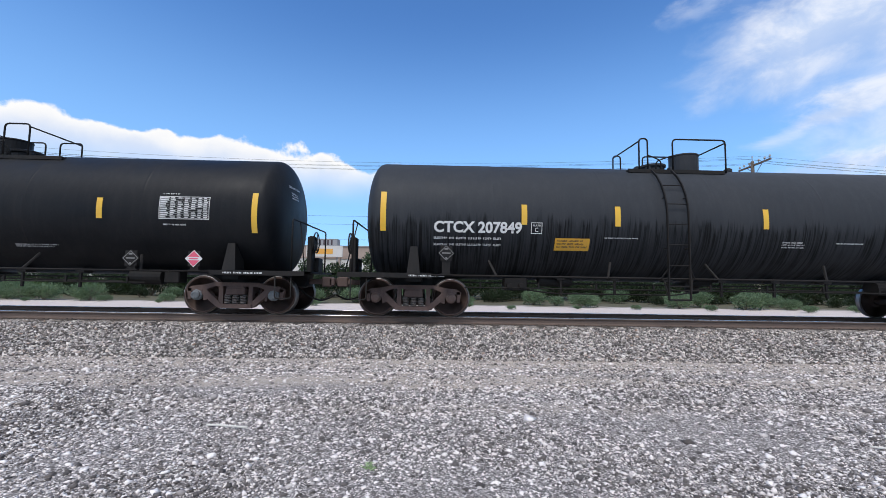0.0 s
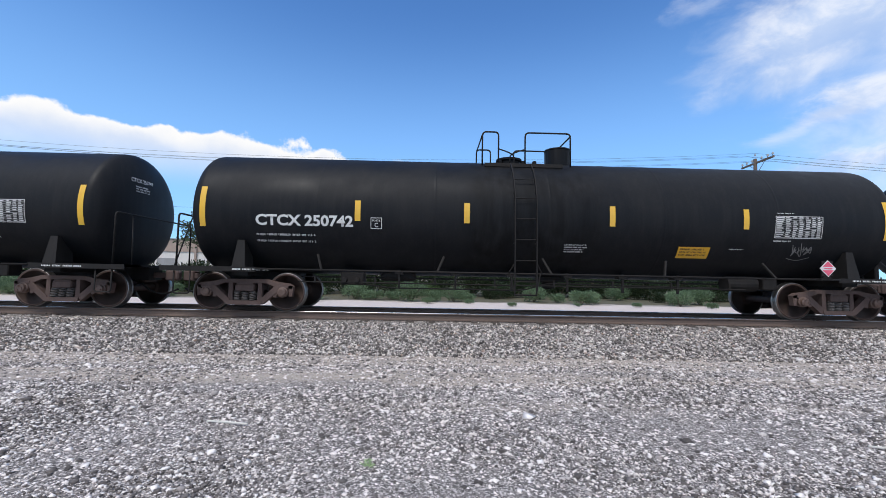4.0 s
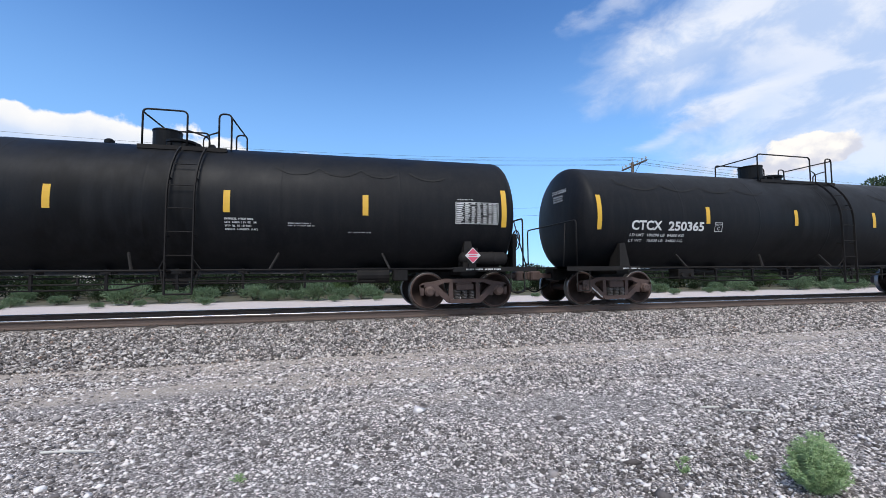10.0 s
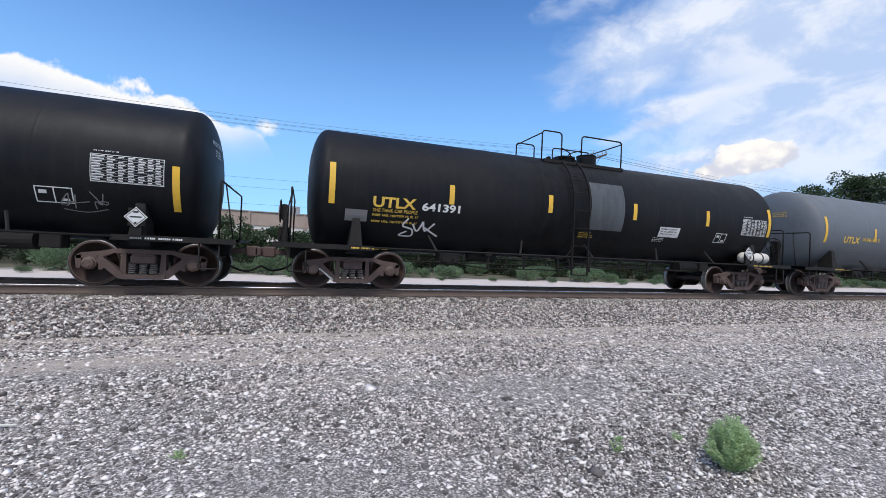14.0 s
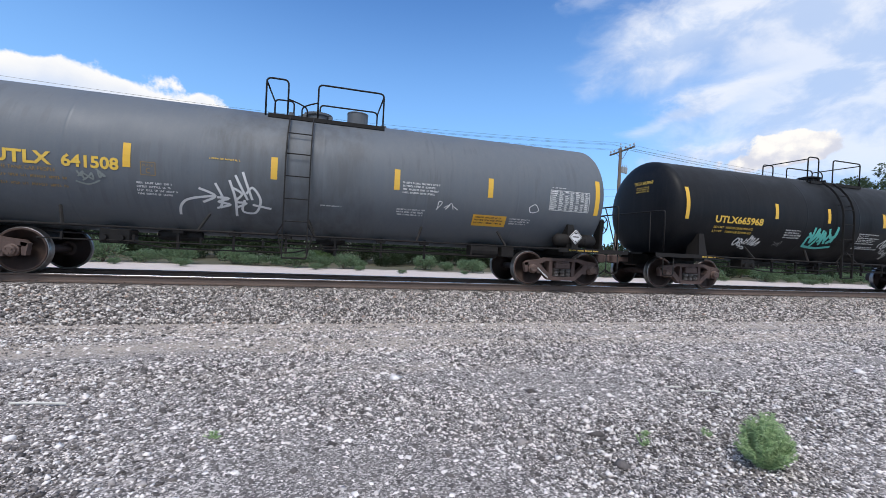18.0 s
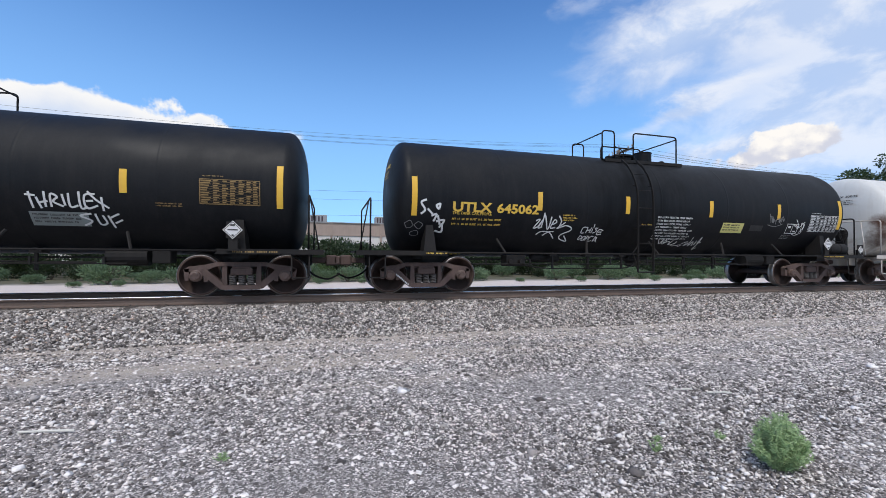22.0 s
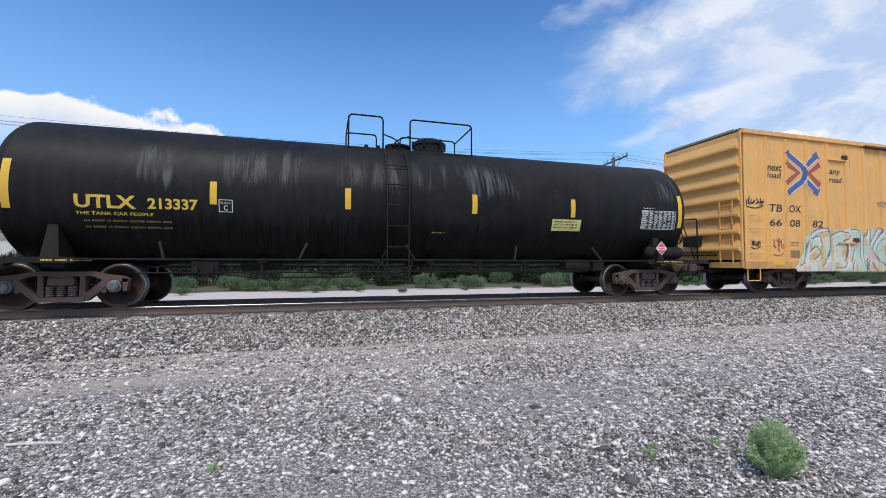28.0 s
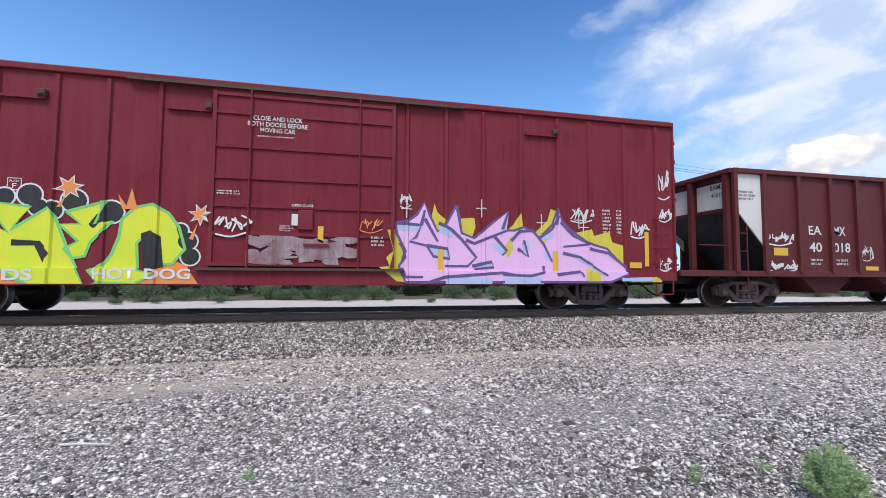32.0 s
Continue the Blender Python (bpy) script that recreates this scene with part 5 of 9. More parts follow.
def x8(car, p, K):
    brand_blocks(p, -6.2, -2.82, 4.5 * K, 17.5 * K, 6, "lettering white")
    form, _ = former(p)
    form([(-3.54, -0.57), (-3.34, -0.52), (-3.16, -0.61), (-3.15, -0.73), (-3.37, -0.65), (-3.41, -0.75), (-3.06, -0.9), (-3.13, -1.48), (-3.7, -1.24), (-3.64, -1), (-3.44, -1.16), (-3.31, -1.12), (-3.58, -0.82)], "spray silver", 0.006)
    form([(-3.14, -0.58), (-2.99, -0.5), (-3.03, -0.08), (-2.62, -0.24), (-2.74, -0.36), (-2.37, -0.14), (-2.61, -1.38), (-2.93, -1.18), (-3.02, -1.01)], "spray silver", 0.006)
    form([(-2.4, -0.5), (-2.16, -0.31), (-1.76, -0.28), (-1.43, -0.57), (-0.97, -0.92), (-1.08, -1.4), (-1.57, -1.21), (-1.85, -1.04), (-2.16, -0.73)], "spray silver", 0.006)
    form([(-2.17, -0.07), (-1.94, -0.15), (-1.16, -0.13), (-1.39, -0.27), (-1.38, -0.57), (-1.76, -0.28)], "spray silver", 0.006)
    form([(-2.49, -0.65), (-2.34, -0.77), (-2.31, -1.38), (-2.44, -1.28)], "spray silver", 0.006)
    form([(-0.94, -0.31), (-0.74, 0.09), (-0.55, 0.21), (-0.25, 0.12), (-0.06, 0), (-0.1, -0.31), (-0.52, -0.37)], "spray silver", 0.006)
    form([(-1.15, -0.42), (-0.92, -0.33), (-0.53, -0.27), (-0.13, -0.31), (-0.04, -0.39), (-0.32, -0.49), (-0.81, -0.54)], "spray silver", 0.006)
    form([(-1.15, -0.6), (-0.45, -0.8), (-0.46, -1.1), (-0.8, -0.91)], "spray silver", 0.006)
    form([(-0.46, -0.63), (-0.08, -0.58), (-0.07, -1.04), (-0.41, -1.1)], "spray silver", 0.006)
    form([(-0.01, -0.15), (0.97, 0.01), (0.92, -0.18), (1.25, -0.15), (1.32, -0.64), (1.02, -0.69), (1.27, -1.23), (0.7, -1.2), (0.47, -0.59)], "spray silver", 0.006)
    form([(1.28, -0.74), (2.15, -0.53), (2.22, -0.79), (1.91, -0.91), (2.11, -1.38), (1.82, -1.45), (1.68, -0.89), (1.33, -0.92)], "spray silver", 0.006)
    form([(1.39, -0.44), (1.57, -0.54), (2.44, -0.45), (2.23, -0.67), (1.53, -0.69)], "spray silver", 0.006)
    bands = []
    bands += [[(2.64, -0.58), (2.42, -0.88), (2.54, -1.27), (3.01, -1.32), (3.47, -1.13), (3.47, -0.91), (3.02, -0.9), (2.77, -1.06)], [(-2.23, -0.84), (-2.07, -0.89), (-2.17, -1.04), (-1.99, -1.08), (-2.09, -1.22)], [(-0.89, -1.08), (-0.77, -0.98), (-0.64, -1.06), (-0.76, -1.16), (-0.89, -1.08)], [(0.14, -0.78), (0.24, -0.69), (0.34, -0.78), (0.25, -0.88), (0.14, -0.78)]]
    p.stroke("graffiti_fill", bands[:1], 0.2, "spray silver", 0.006)
    p.stroke("graffiti_fill", bands[1:], 0.07, "spray silver", 0.007)
    ink = []
    ink += [[(-2.29, -0.49), (-1.94, -0.36), (-1.57, -0.58), (-1.38, -0.84)], [(-1.84, -0.6), (-1.61, -0.72), (-1.57, -0.82), (-1.8, -0.76), (-1.84, -0.6)], [(-1.43, -0.89), (-1.19, -0.96), (-1.23, -1.09), (-1.43, -0.96)], [(-2.85, -0.68), (-2.7, -0.57), (-2.75, -0.86), (-2.88, -0.81), (-2.85, -0.68)], [(0.61, -0.36), (0.85, -0.29), (0.82, -0.59), (0.68, -0.58), (0.61, -0.36)], [(-0.92, -0.28), (-0.53, -0.2), (-0.1, -0.26)], [(-1.08, -0.45), (-0.62, -0.36), (-0.1, -0.38), (-0.62, -0.49), (-1.08, -0.45)], [(-0.78, -0.17), (-0.64, 0.05)], [(-0.39, 0.07), (-0.19, -0.11)], [(-2.12, -0.19), (-1.76, -0.23), (-1.39, -0.25)], [(0.44, -0.17), (0.56, -0.48), (1.05, -0.39)], [(-3.51, -0.69), (-3.31, -0.72), (-3.2, -0.92)]]
    ink += [[(-2.93, -0.21), (-2.85, -0.35)], [(1.37, -0.79), (2.11, -0.65)], [(-0.35, -0.73), (-0.2, -0.7), (-0.24, -0.93), (-0.37, -0.97)], [(0.33, -0.15), (0.41, -0.57), (0.15, -0.59)], [(0.98, -0.23), (1.16, -0.38), (1.12, -0.6)]]
    p.stroke("graffiti_outline", ink, 0.045, "spray black", 0.010)
    for k, (u, v, r) in enumerate(((-3.72, -0.7, 0.17), (-2.18, -0.21, 0.12), (0.14, 0, 0.15), (1.87, -0.41, 0.18), (-1.18, -0.61, 0.11), (0.46, -1.07, 0.17), (1.34, -1.15, 0.19), (2.95, -0.88, 0.11), (-3.39, -1.07, 0.12))):
        form([(u + r * math.cos(i * math.pi / 8), v + r * math.sin(i * math.pi / 8)) for i in range(16)], "spray gold", 0.012, "graffiti_dot")
    p.scribble(5.2, 5.9, -40 * K, -27 * K, "lettering dim", 5, 3, 0.02)


def x9(car, p, K):
    p.block("worn_patch", -0.1, 1.05, -27 * K, 25 * K, "tank grey dark", 0.001, "pale repainted patch")
    tag = []
    tag += [[(-5.21, -0.76), (-5.33, -0.96), (-5.09, -1.05), (-5.09, -1.25), (-5.38, -1.24), (-5.21, -1.11)], [(-5.09, -0.89), (-4.96, -1.09), (-4.84, -0.82)], [(-4.84, -0.82), (-4.76, -1.07), (-4.55, -0.85)], [(-4.8, -0.97), (-4.58, -1.11), (-4.41, -1.22)]]
    p.stroke("graffiti_tag", tag, 0.045, "spray white", 0.006, label="hand-sprayed tag of quick looping lines")
    p.block("plaque", -6.7, -6.2, -35 * K, -24 * K, "lettering dim", 0.003)


def x11(car, p, K):
    tag = []
    tag += [[(-2.71, -1.26), (-2.66, -1.01), (-2.48, -0.85), (-2.01, -0.75)], [(-2.31, -0.61), (-2.01, -0.75), (-2.25, -0.91)], [(-2, -0.48), (-1.87, -0.8), (-1.94, -1.03)], [(-1.98, -0.78), (-1.75, -0.79), (-1.96, -0.88), (-1.73, -0.93), (-2, -1.03)], [(-1.73, -0.4), (-1.63, -0.78), (-1.63, -1.21)], [(-1.68, -0.55), (-1.5, -0.67), (-1.63, -0.85), (-1.42, -0.87), (-1.64, -1)], [(-1.62, -0.29), (-1.39, -0.8)], [(-1.48, -0.21), (-1.3, -0.79)], [(-1.45, -0.8), (-1.5, -1.07), (-1.25, -1.09), (-1.14, -0.78), (-1.29, -0.52), (-1.41, -0.66)], [(-1.3, -0.9), (-0.93, -0.97)]]
    p.stroke("graffiti_tag", tag, 0.05, "spray white", 0.006, label="hand-sprayed tag of quick looping lines")
    tag = []
    tag += [[(2.73, -0.7), (2.86, -0.53), (2.78, -0.5), (2.76, -0.66)], [(2.91, -0.64), (3.06, -0.56), (2.96, -0.68), (3.09, -0.52), (3.15, -0.67)], [(3.14, -0.59), (3.27, -0.67)], [(5.14, -0.48), (5.3, -0.39), (5.41, -0.54), (5.21, -0.6), (5.14, -0.48)]]
    p.stroke("graffiti_tag", tag, 0.02, "spray white", 0.006, label="hand-sprayed tag of quick looping lines")
    p.scribble(-4.4, -4.0, -24 * K, -14 * K, "spray grey", 23, 2, 0.03)


def x12(car, p, K):
    tag = []
    tag += [[(-4.89, -0.9), (-4.97, -1.05), (-4.89, -1.17), (-4.78, -0.98), (-4.89, -0.9)], [(-4.78, -0.92), (-4.67, -0.97), (-4.77, -1.13), (-4.63, -1.18)], [(-4.69, -0.97), (-4.58, -1.08), (-4.52, -0.9)], [(-4.53, -1.11), (-4.41, -1.01), (-4.5, -0.96)], [(-4.38, -0.78), (-4.43, -0.95), (-4.31, -0.83), (-4.35, -1.13)], [(-4.31, -0.94), (-4.22, -0.88), (-4.27, -1.12), (-4.15, -0.99), (-4.07, -0.87), (-4.18, -1.15), (-3.95, -0.98), (-4.03, -1.17)], [(-4.64, -1.25), (-4.49, -1.2), (-4.36, -1.31), (-4.52, -1.27)], [(-4.86, -1.1), (-4.72, -1.06), (-4.59, -1.21)]]
    p.stroke("graffiti_tag", tag, 0.045, "spray white", 0.006, label="hand-sprayed tag of quick looping lines")
    tag = []
    tag += [[(-3.39, -0.94), (-3.26, -1.02), (-3.36, -1.09), (-3.16, -0.98), (-3.11, -1.13), (-3.05, -0.91), (-3.23, -1.11)]]
    p.stroke("graffiti_tag", tag, 0.016, "lettering dim", 0.006, label="hand-sprayed tag of quick looping lines")
    tag = []
    tag += [[(1.41, -0.93), (1.37, -0.83), (1.48, -0.72), (1.6, -0.63), (1.53, -0.9), (1.67, -0.97), (1.7, -1.12)], [(1.6, -0.84), (1.75, -0.7), (1.66, -0.92), (1.8, -0.83), (1.8, -0.67), (1.92, -0.49), (1.94, -0.82), (2.08, -0.7), (2.16, -0.6)], [(1.86, -0.72), (2.04, -0.76), (2.18, -0.67)], [(1.93, -0.87), (2.1, -0.75), (2.15, -0.94)], [(2.24, -0.69), (2.29, -0.93), (2.36, -0.69), (2.41, -0.98), (2.5, -0.7), (2.59, -1.3)], [(2.51, -0.78), (2.69, -0.64), (2.65, -0.91), (2.75, -1.05), (2.89, -1.47), (2.92, -1.39)], [(2.57, -0.94), (2.77, -0.85)], [(2.84, -1.18), (2.94, -1.14), (2.85, -1.32), (3.05, -1.03), (3, -1.31), (3.29, -1.49)]]
    tag += [[(1.78, -1.05), (1.87, -1.02), (1.78, -1.15), (1.9, -1.14)], [(1.95, -1.07), (2.03, -1.23), (2.09, -1.09), (2.11, -1.44), (2.21, -1.22)], [(2.27, -0.93), (2.33, -1.05), (2.19, -1.06), (2.32, -0.93)]]
    p.stroke("graffiti_tag", tag, 0.032, "spray white", 0.006, label="hand-sprayed tag of quick looping lines")
    tag = []
    tag += [[(3.53, -0.3), (3.65, -0.65), (3.57, -0.61), (3.74, -0.39), (3.69, -0.52), (3.89, -0.69)], [(3.76, -0.34), (3.94, -0.35), (3.79, -0.49)], [(3.92, -0.69), (3.99, -0.27), (4.09, -0.63), (4.21, -0.25), (4.27, -0.62)], [(4.14, -0.47), (4.34, -0.3), (4.22, -0.51), (4.37, -0.58)], [(4.57, -0.31), (4.53, -0.65), (4.35, -0.56), (4.65, -0.51)], [(4.45, -0.71), (4.61, -0.65), (4.51, -0.94)], [(4.63, -0.57), (4.73, -1.09)], [(4.56, -0.79), (4.83, -0.84)]]
    p.stroke("graffiti_tag", tag, 0.05, "spray white", 0.006, label="hand-sprayed tag of quick looping lines")
    p.scribble(-2.08, -0.84, -39 * K, -12 * K, "spray teal", 32, 5, 0.085)
    p.block("dark_panel", 0.0, 1.62, -1.05, -0.42, "tar black", 0.001, "black overpainted panel")
    p.block("dark_panel", 1.5, 2.5, -1.1, -0.5, "tar black", 0.0014)
    for k, row in enumerate(("FLANGE GASKETS-GYLON 3545", "", "PRO MNO A-4073 BOLT 02/2019", "", "", "FLANGE GASKET-GYLON 3545", "", "BOV HANDLE MUST BE LOCKED", "IN CLOSED POSITION BEFORE LOADING")):
        v = -0.46 - k * 0.066
        if row:
            p.text(row, 0.18, 0.18 + len(row) * 0.038, v - 0.042, v, "lettering white", 0.02)
    p.bars(0.18, 0.7, -0.575, -0.53, 1, "lettering white", 3)
    p.bars(0.18, 1.1, -0.78, -0.665, 2, "lettering white", 4)
    p.bars(5.95, 6.5, -0.72, -0.64, 1, "lettering dull gold", 6)


def x13(car, p, K):
    tag = []
    tag += [[(-3.47, -0.73), (-3.26, -0.65)], [(-3.35, -0.54), (-3.38, -0.85)], [(-3.2, -0.58), (-3.01, -0.57), (-3.03, -0.75), (-3.22, -0.76), (-3.2, -0.58)], [(-2.89, -0.52), (-2.9, -0.83)], [(-2.89, -0.59), (-2.81, -0.62), (-2.89, -0.72)], [(-2.45, -0.55), (-2.67, -0.65), (-2.61, -0.8), (-2.48, -0.73), (-2.51, -0.57), (-2.67, -0.65)], [(-2.39, -0.64), (-2.31, -0.62)], [(-2.4, -0.74), (-2.31, -0.71)], [(-2.02, -0.57), (-2.22, -0.6), (-2.24, -0.82), (-2.07, -0.81), (-2.07, -0.59)], [(-2.04, -0.55), (-1.8, -0.7)], [(-1.92, -0.59), (-1.97, -0.88)]]
    p.stroke("graffiti_tag", tag, 0.035, "spray white", 0.006, label="hand-sprayed tag of quick looping lines")
    tag = []
    tag += [[(2.77, -0.46), (2.93, -0.47)], [(2.83, -0.4), (2.87, -0.72)], [(2.94, -0.5), (3, -0.72)], [(3.07, -0.39), (3.07, -0.69)], [(2.96, -0.61), (3.11, -0.57)], [(3.16, -0.69), (3.17, -0.44), (3.27, -0.49), (3.2, -0.58), (3.35, -0.67)], [(3.35, -0.43), (3.38, -0.65)], [(3.45, -0.41), (3.46, -0.67), (3.59, -0.64)], [(3.62, -0.37), (3.63, -0.69), (3.74, -0.66)], [(3.88, -0.41), (3.71, -0.44), (3.72, -0.69), (3.91, -0.63)], [(3.72, -0.55), (3.84, -0.54)], [(3.98, -0.46), (3.99, -0.74)], [(3.76, -0.36), (3.89, -0.52), (4.09, -0.68)], [(3.77, -0.8), (3.58, -0.85), (3.75, -0.96), (3.6, -1.07)], [(3.83, -0.8), (3.88, -1.03), (3.99, -1), (3.95, -0.83)], [(4.04, -0.83), (4.11, -1.11)]]
    tag += [[(4.07, -0.88), (4.23, -0.79)], [(4.13, -1), (4.27, -0.92)]]
    p.stroke("graffiti_tag", tag, 0.038, "spray white", 0.006, label="hand-sprayed tag of quick looping lines")
    p.scribble(-6.75, -6.3, -22 * K, -8 * K, "lettering dim", 44, 2, 0.02)


def x14(car, p, K):
    tag = []
    tag += [[(-6.58, -0.23), (-6.71, -0.3), (-6.61, -0.47), (-6.71, -0.57)], [(-6.55, -0.44), (-6.42, -0.57)], [(-6.35, -0.36), (-6.25, -0.32), (-6.28, -0.44), (-6.35, -0.36)], [(-6.45, -0.61), (-6.32, -0.57), (-6.39, -0.75)], [(-6.29, -0.6), (-6.22, -0.83)], [(-6.32, -0.75), (-6.12, -0.71), (-6.23, -0.91)], [(-6.16, -0.82), (-6.16, -1.03), (-6.33, -0.99)]]
    p.stroke("graffiti_tag", tag, 0.05, "spray white", 0.006, label="hand-sprayed tag of quick looping lines")
    tag = []
    tag += [[(-7.08, -0.81), (-6.94, -0.74), (-6.89, -0.89), (-7.02, -0.93), (-7.08, -0.81)], [(-6.85, -0.85), (-6.75, -0.77), (-6.64, -0.84), (-6.73, -0.96), (-6.85, -0.85)], [(-6.93, -1.05), (-6.77, -1), (-6.74, -1.13), (-6.91, -1.14), (-6.93, -1.05)]]
    p.stroke("graffiti_tag", tag, 0.016, "lettering dim", 0.006, label="hand-sprayed tag of quick looping lines")
    tag = []
    tag += [[(-3.69, -0.65), (-3.58, -0.62), (-3.72, -0.84), (-3.61, -0.81), (-3.5, -0.62), (-3.59, -0.84), (-3.48, -0.81)], [(-3.47, -0.44), (-3.51, -0.84), (-3.46, -0.49), (-3.31, -0.89), (-3.26, -0.53)], [(-3.21, -0.74), (-3.09, -0.68), (-3.16, -0.61), (-3.24, -0.83), (-3.1, -0.82)], [(-3.05, -0.5), (-2.96, -0.65), (-3.02, -0.85)], [(-2.83, -0.67), (-3.05, -0.85), (-2.81, -0.76), (-2.64, -0.81), (-2.63, -0.9), (-2.87, -1.03), (-2.87, -1.16), (-2.63, -1.25), (-2.77, -1.06)], [(-3.6, -1.05), (-3.48, -0.95), (-3.23, -0.97), (-3.05, -1.16)], [(-3.41, -1.07), (-3.27, -0.96), (-3.11, -0.94)]]
    p.stroke("graffiti_tag", tag, 0.035, "spray white", 0.006, label="hand-sprayed tag of quick looping lines")
    tag = []
    tag += [[(-2.14, -0.79), (-2.26, -0.8), (-2.29, -0.95), (-2.2, -0.96)], [(-2.12, -0.79), (-2.14, -0.96)], [(-2.14, -0.88), (-2.01, -0.86)], [(-2.01, -0.79), (-2.04, -0.96)], [(-1.94, -0.7), (-1.94, -0.79)], [(-1.96, -0.82), (-1.98, -0.96)], [(-1.8, -0.81), (-1.89, -0.81), (-1.83, -0.89), (-1.93, -0.96)], [(-1.62, -0.87), (-1.76, -0.85), (-1.79, -1), (-1.65, -0.98)], [(-1.77, -0.92), (-1.66, -0.92)], [(-2.27, -1.04), (-2.3, -1.18), (-2.19, -1.11), (-2.27, -1.04)], [(-2.16, -1.07), (-2.09, -1.07), (-2.12, -1.19), (-2.19, -1.19), (-2.16, -1.07)], [(-2.03, -1.04), (-2.08, -1.21)], [(-2.04, -1.07), (-1.97, -1.09), (-2.06, -1.14)], [(-1.85, -1.07), (-1.93, -1.07), (-1.98, -1.23), (-1.86, -1.21)]]
    tag += [[(-1.78, -1.06), (-1.82, -1.23), (-1.72, -1.13), (-1.78, -1.08), (-1.7, -1.26)]]
    p.stroke("graffiti_tag", tag, 0.028, "spray white", 0.006, label="hand-sprayed tag of quick looping lines")
    tag = []
    tag += [[(0.35, -1.12), (0.44, -1.28), (0.51, -1.12), (0.52, -1.28), (0.64, -1.23), (0.62, -1.11), (0.56, -1.23), (0.76, -1.19), (0.78, -1.31), (0.88, -1.11), (0.8, -1.31), (0.98, -1.27), (1.02, -1.18), (0.92, -1.36), (1.24, -1.31), (1.18, -1.4)], [(1.24, -1.26), (1.42, -1.18), (1.36, -1.35), (1.51, -1.21)], [(1.52, -1.02), (1.52, -1.35), (1.6, -1.17), (1.66, -1.34)], [(1.71, -1.13), (1.72, -1.32)], [(1.78, -1.21), (1.84, -1.01), (1.81, -1.49), (1.9, -1.43)], [(1.77, -1.23), (1.91, -1.2)]]
    p.stroke("graffiti_tag", tag, 0.024, "spray white", 0.006, label="hand-sprayed tag of quick looping lines")
    p.scribble(4.1, 4.7, -20 * K, -9 * K, "lettering dim", 55, 4, 0.02)
    p.scribble(5.2, 5.6, -30 * K, -12 * K, "spray white", 56, 2, 0.02)
    p.block("worn_patch", 3.45, 3.95, -29 * K, -22 * K, "spray black", 0.002)


def x15(car, p, K):
    p.text("THANK GOD I'M ALIVE 2021", -5.09, -1.89, -39.5 * K, -33 * K, "spray black", 0.02, 0.1)
    p.scribble(-6.75, -5.24, -43 * K, -33 * K, "spray black", 61, 7, 0.05)


def x17(car, p, K):
    p.text("THE TANK CAR PEOPLE", -6.6, -5.3, -24 * K, -21.5 * K, "lettering yellow", 0.01)


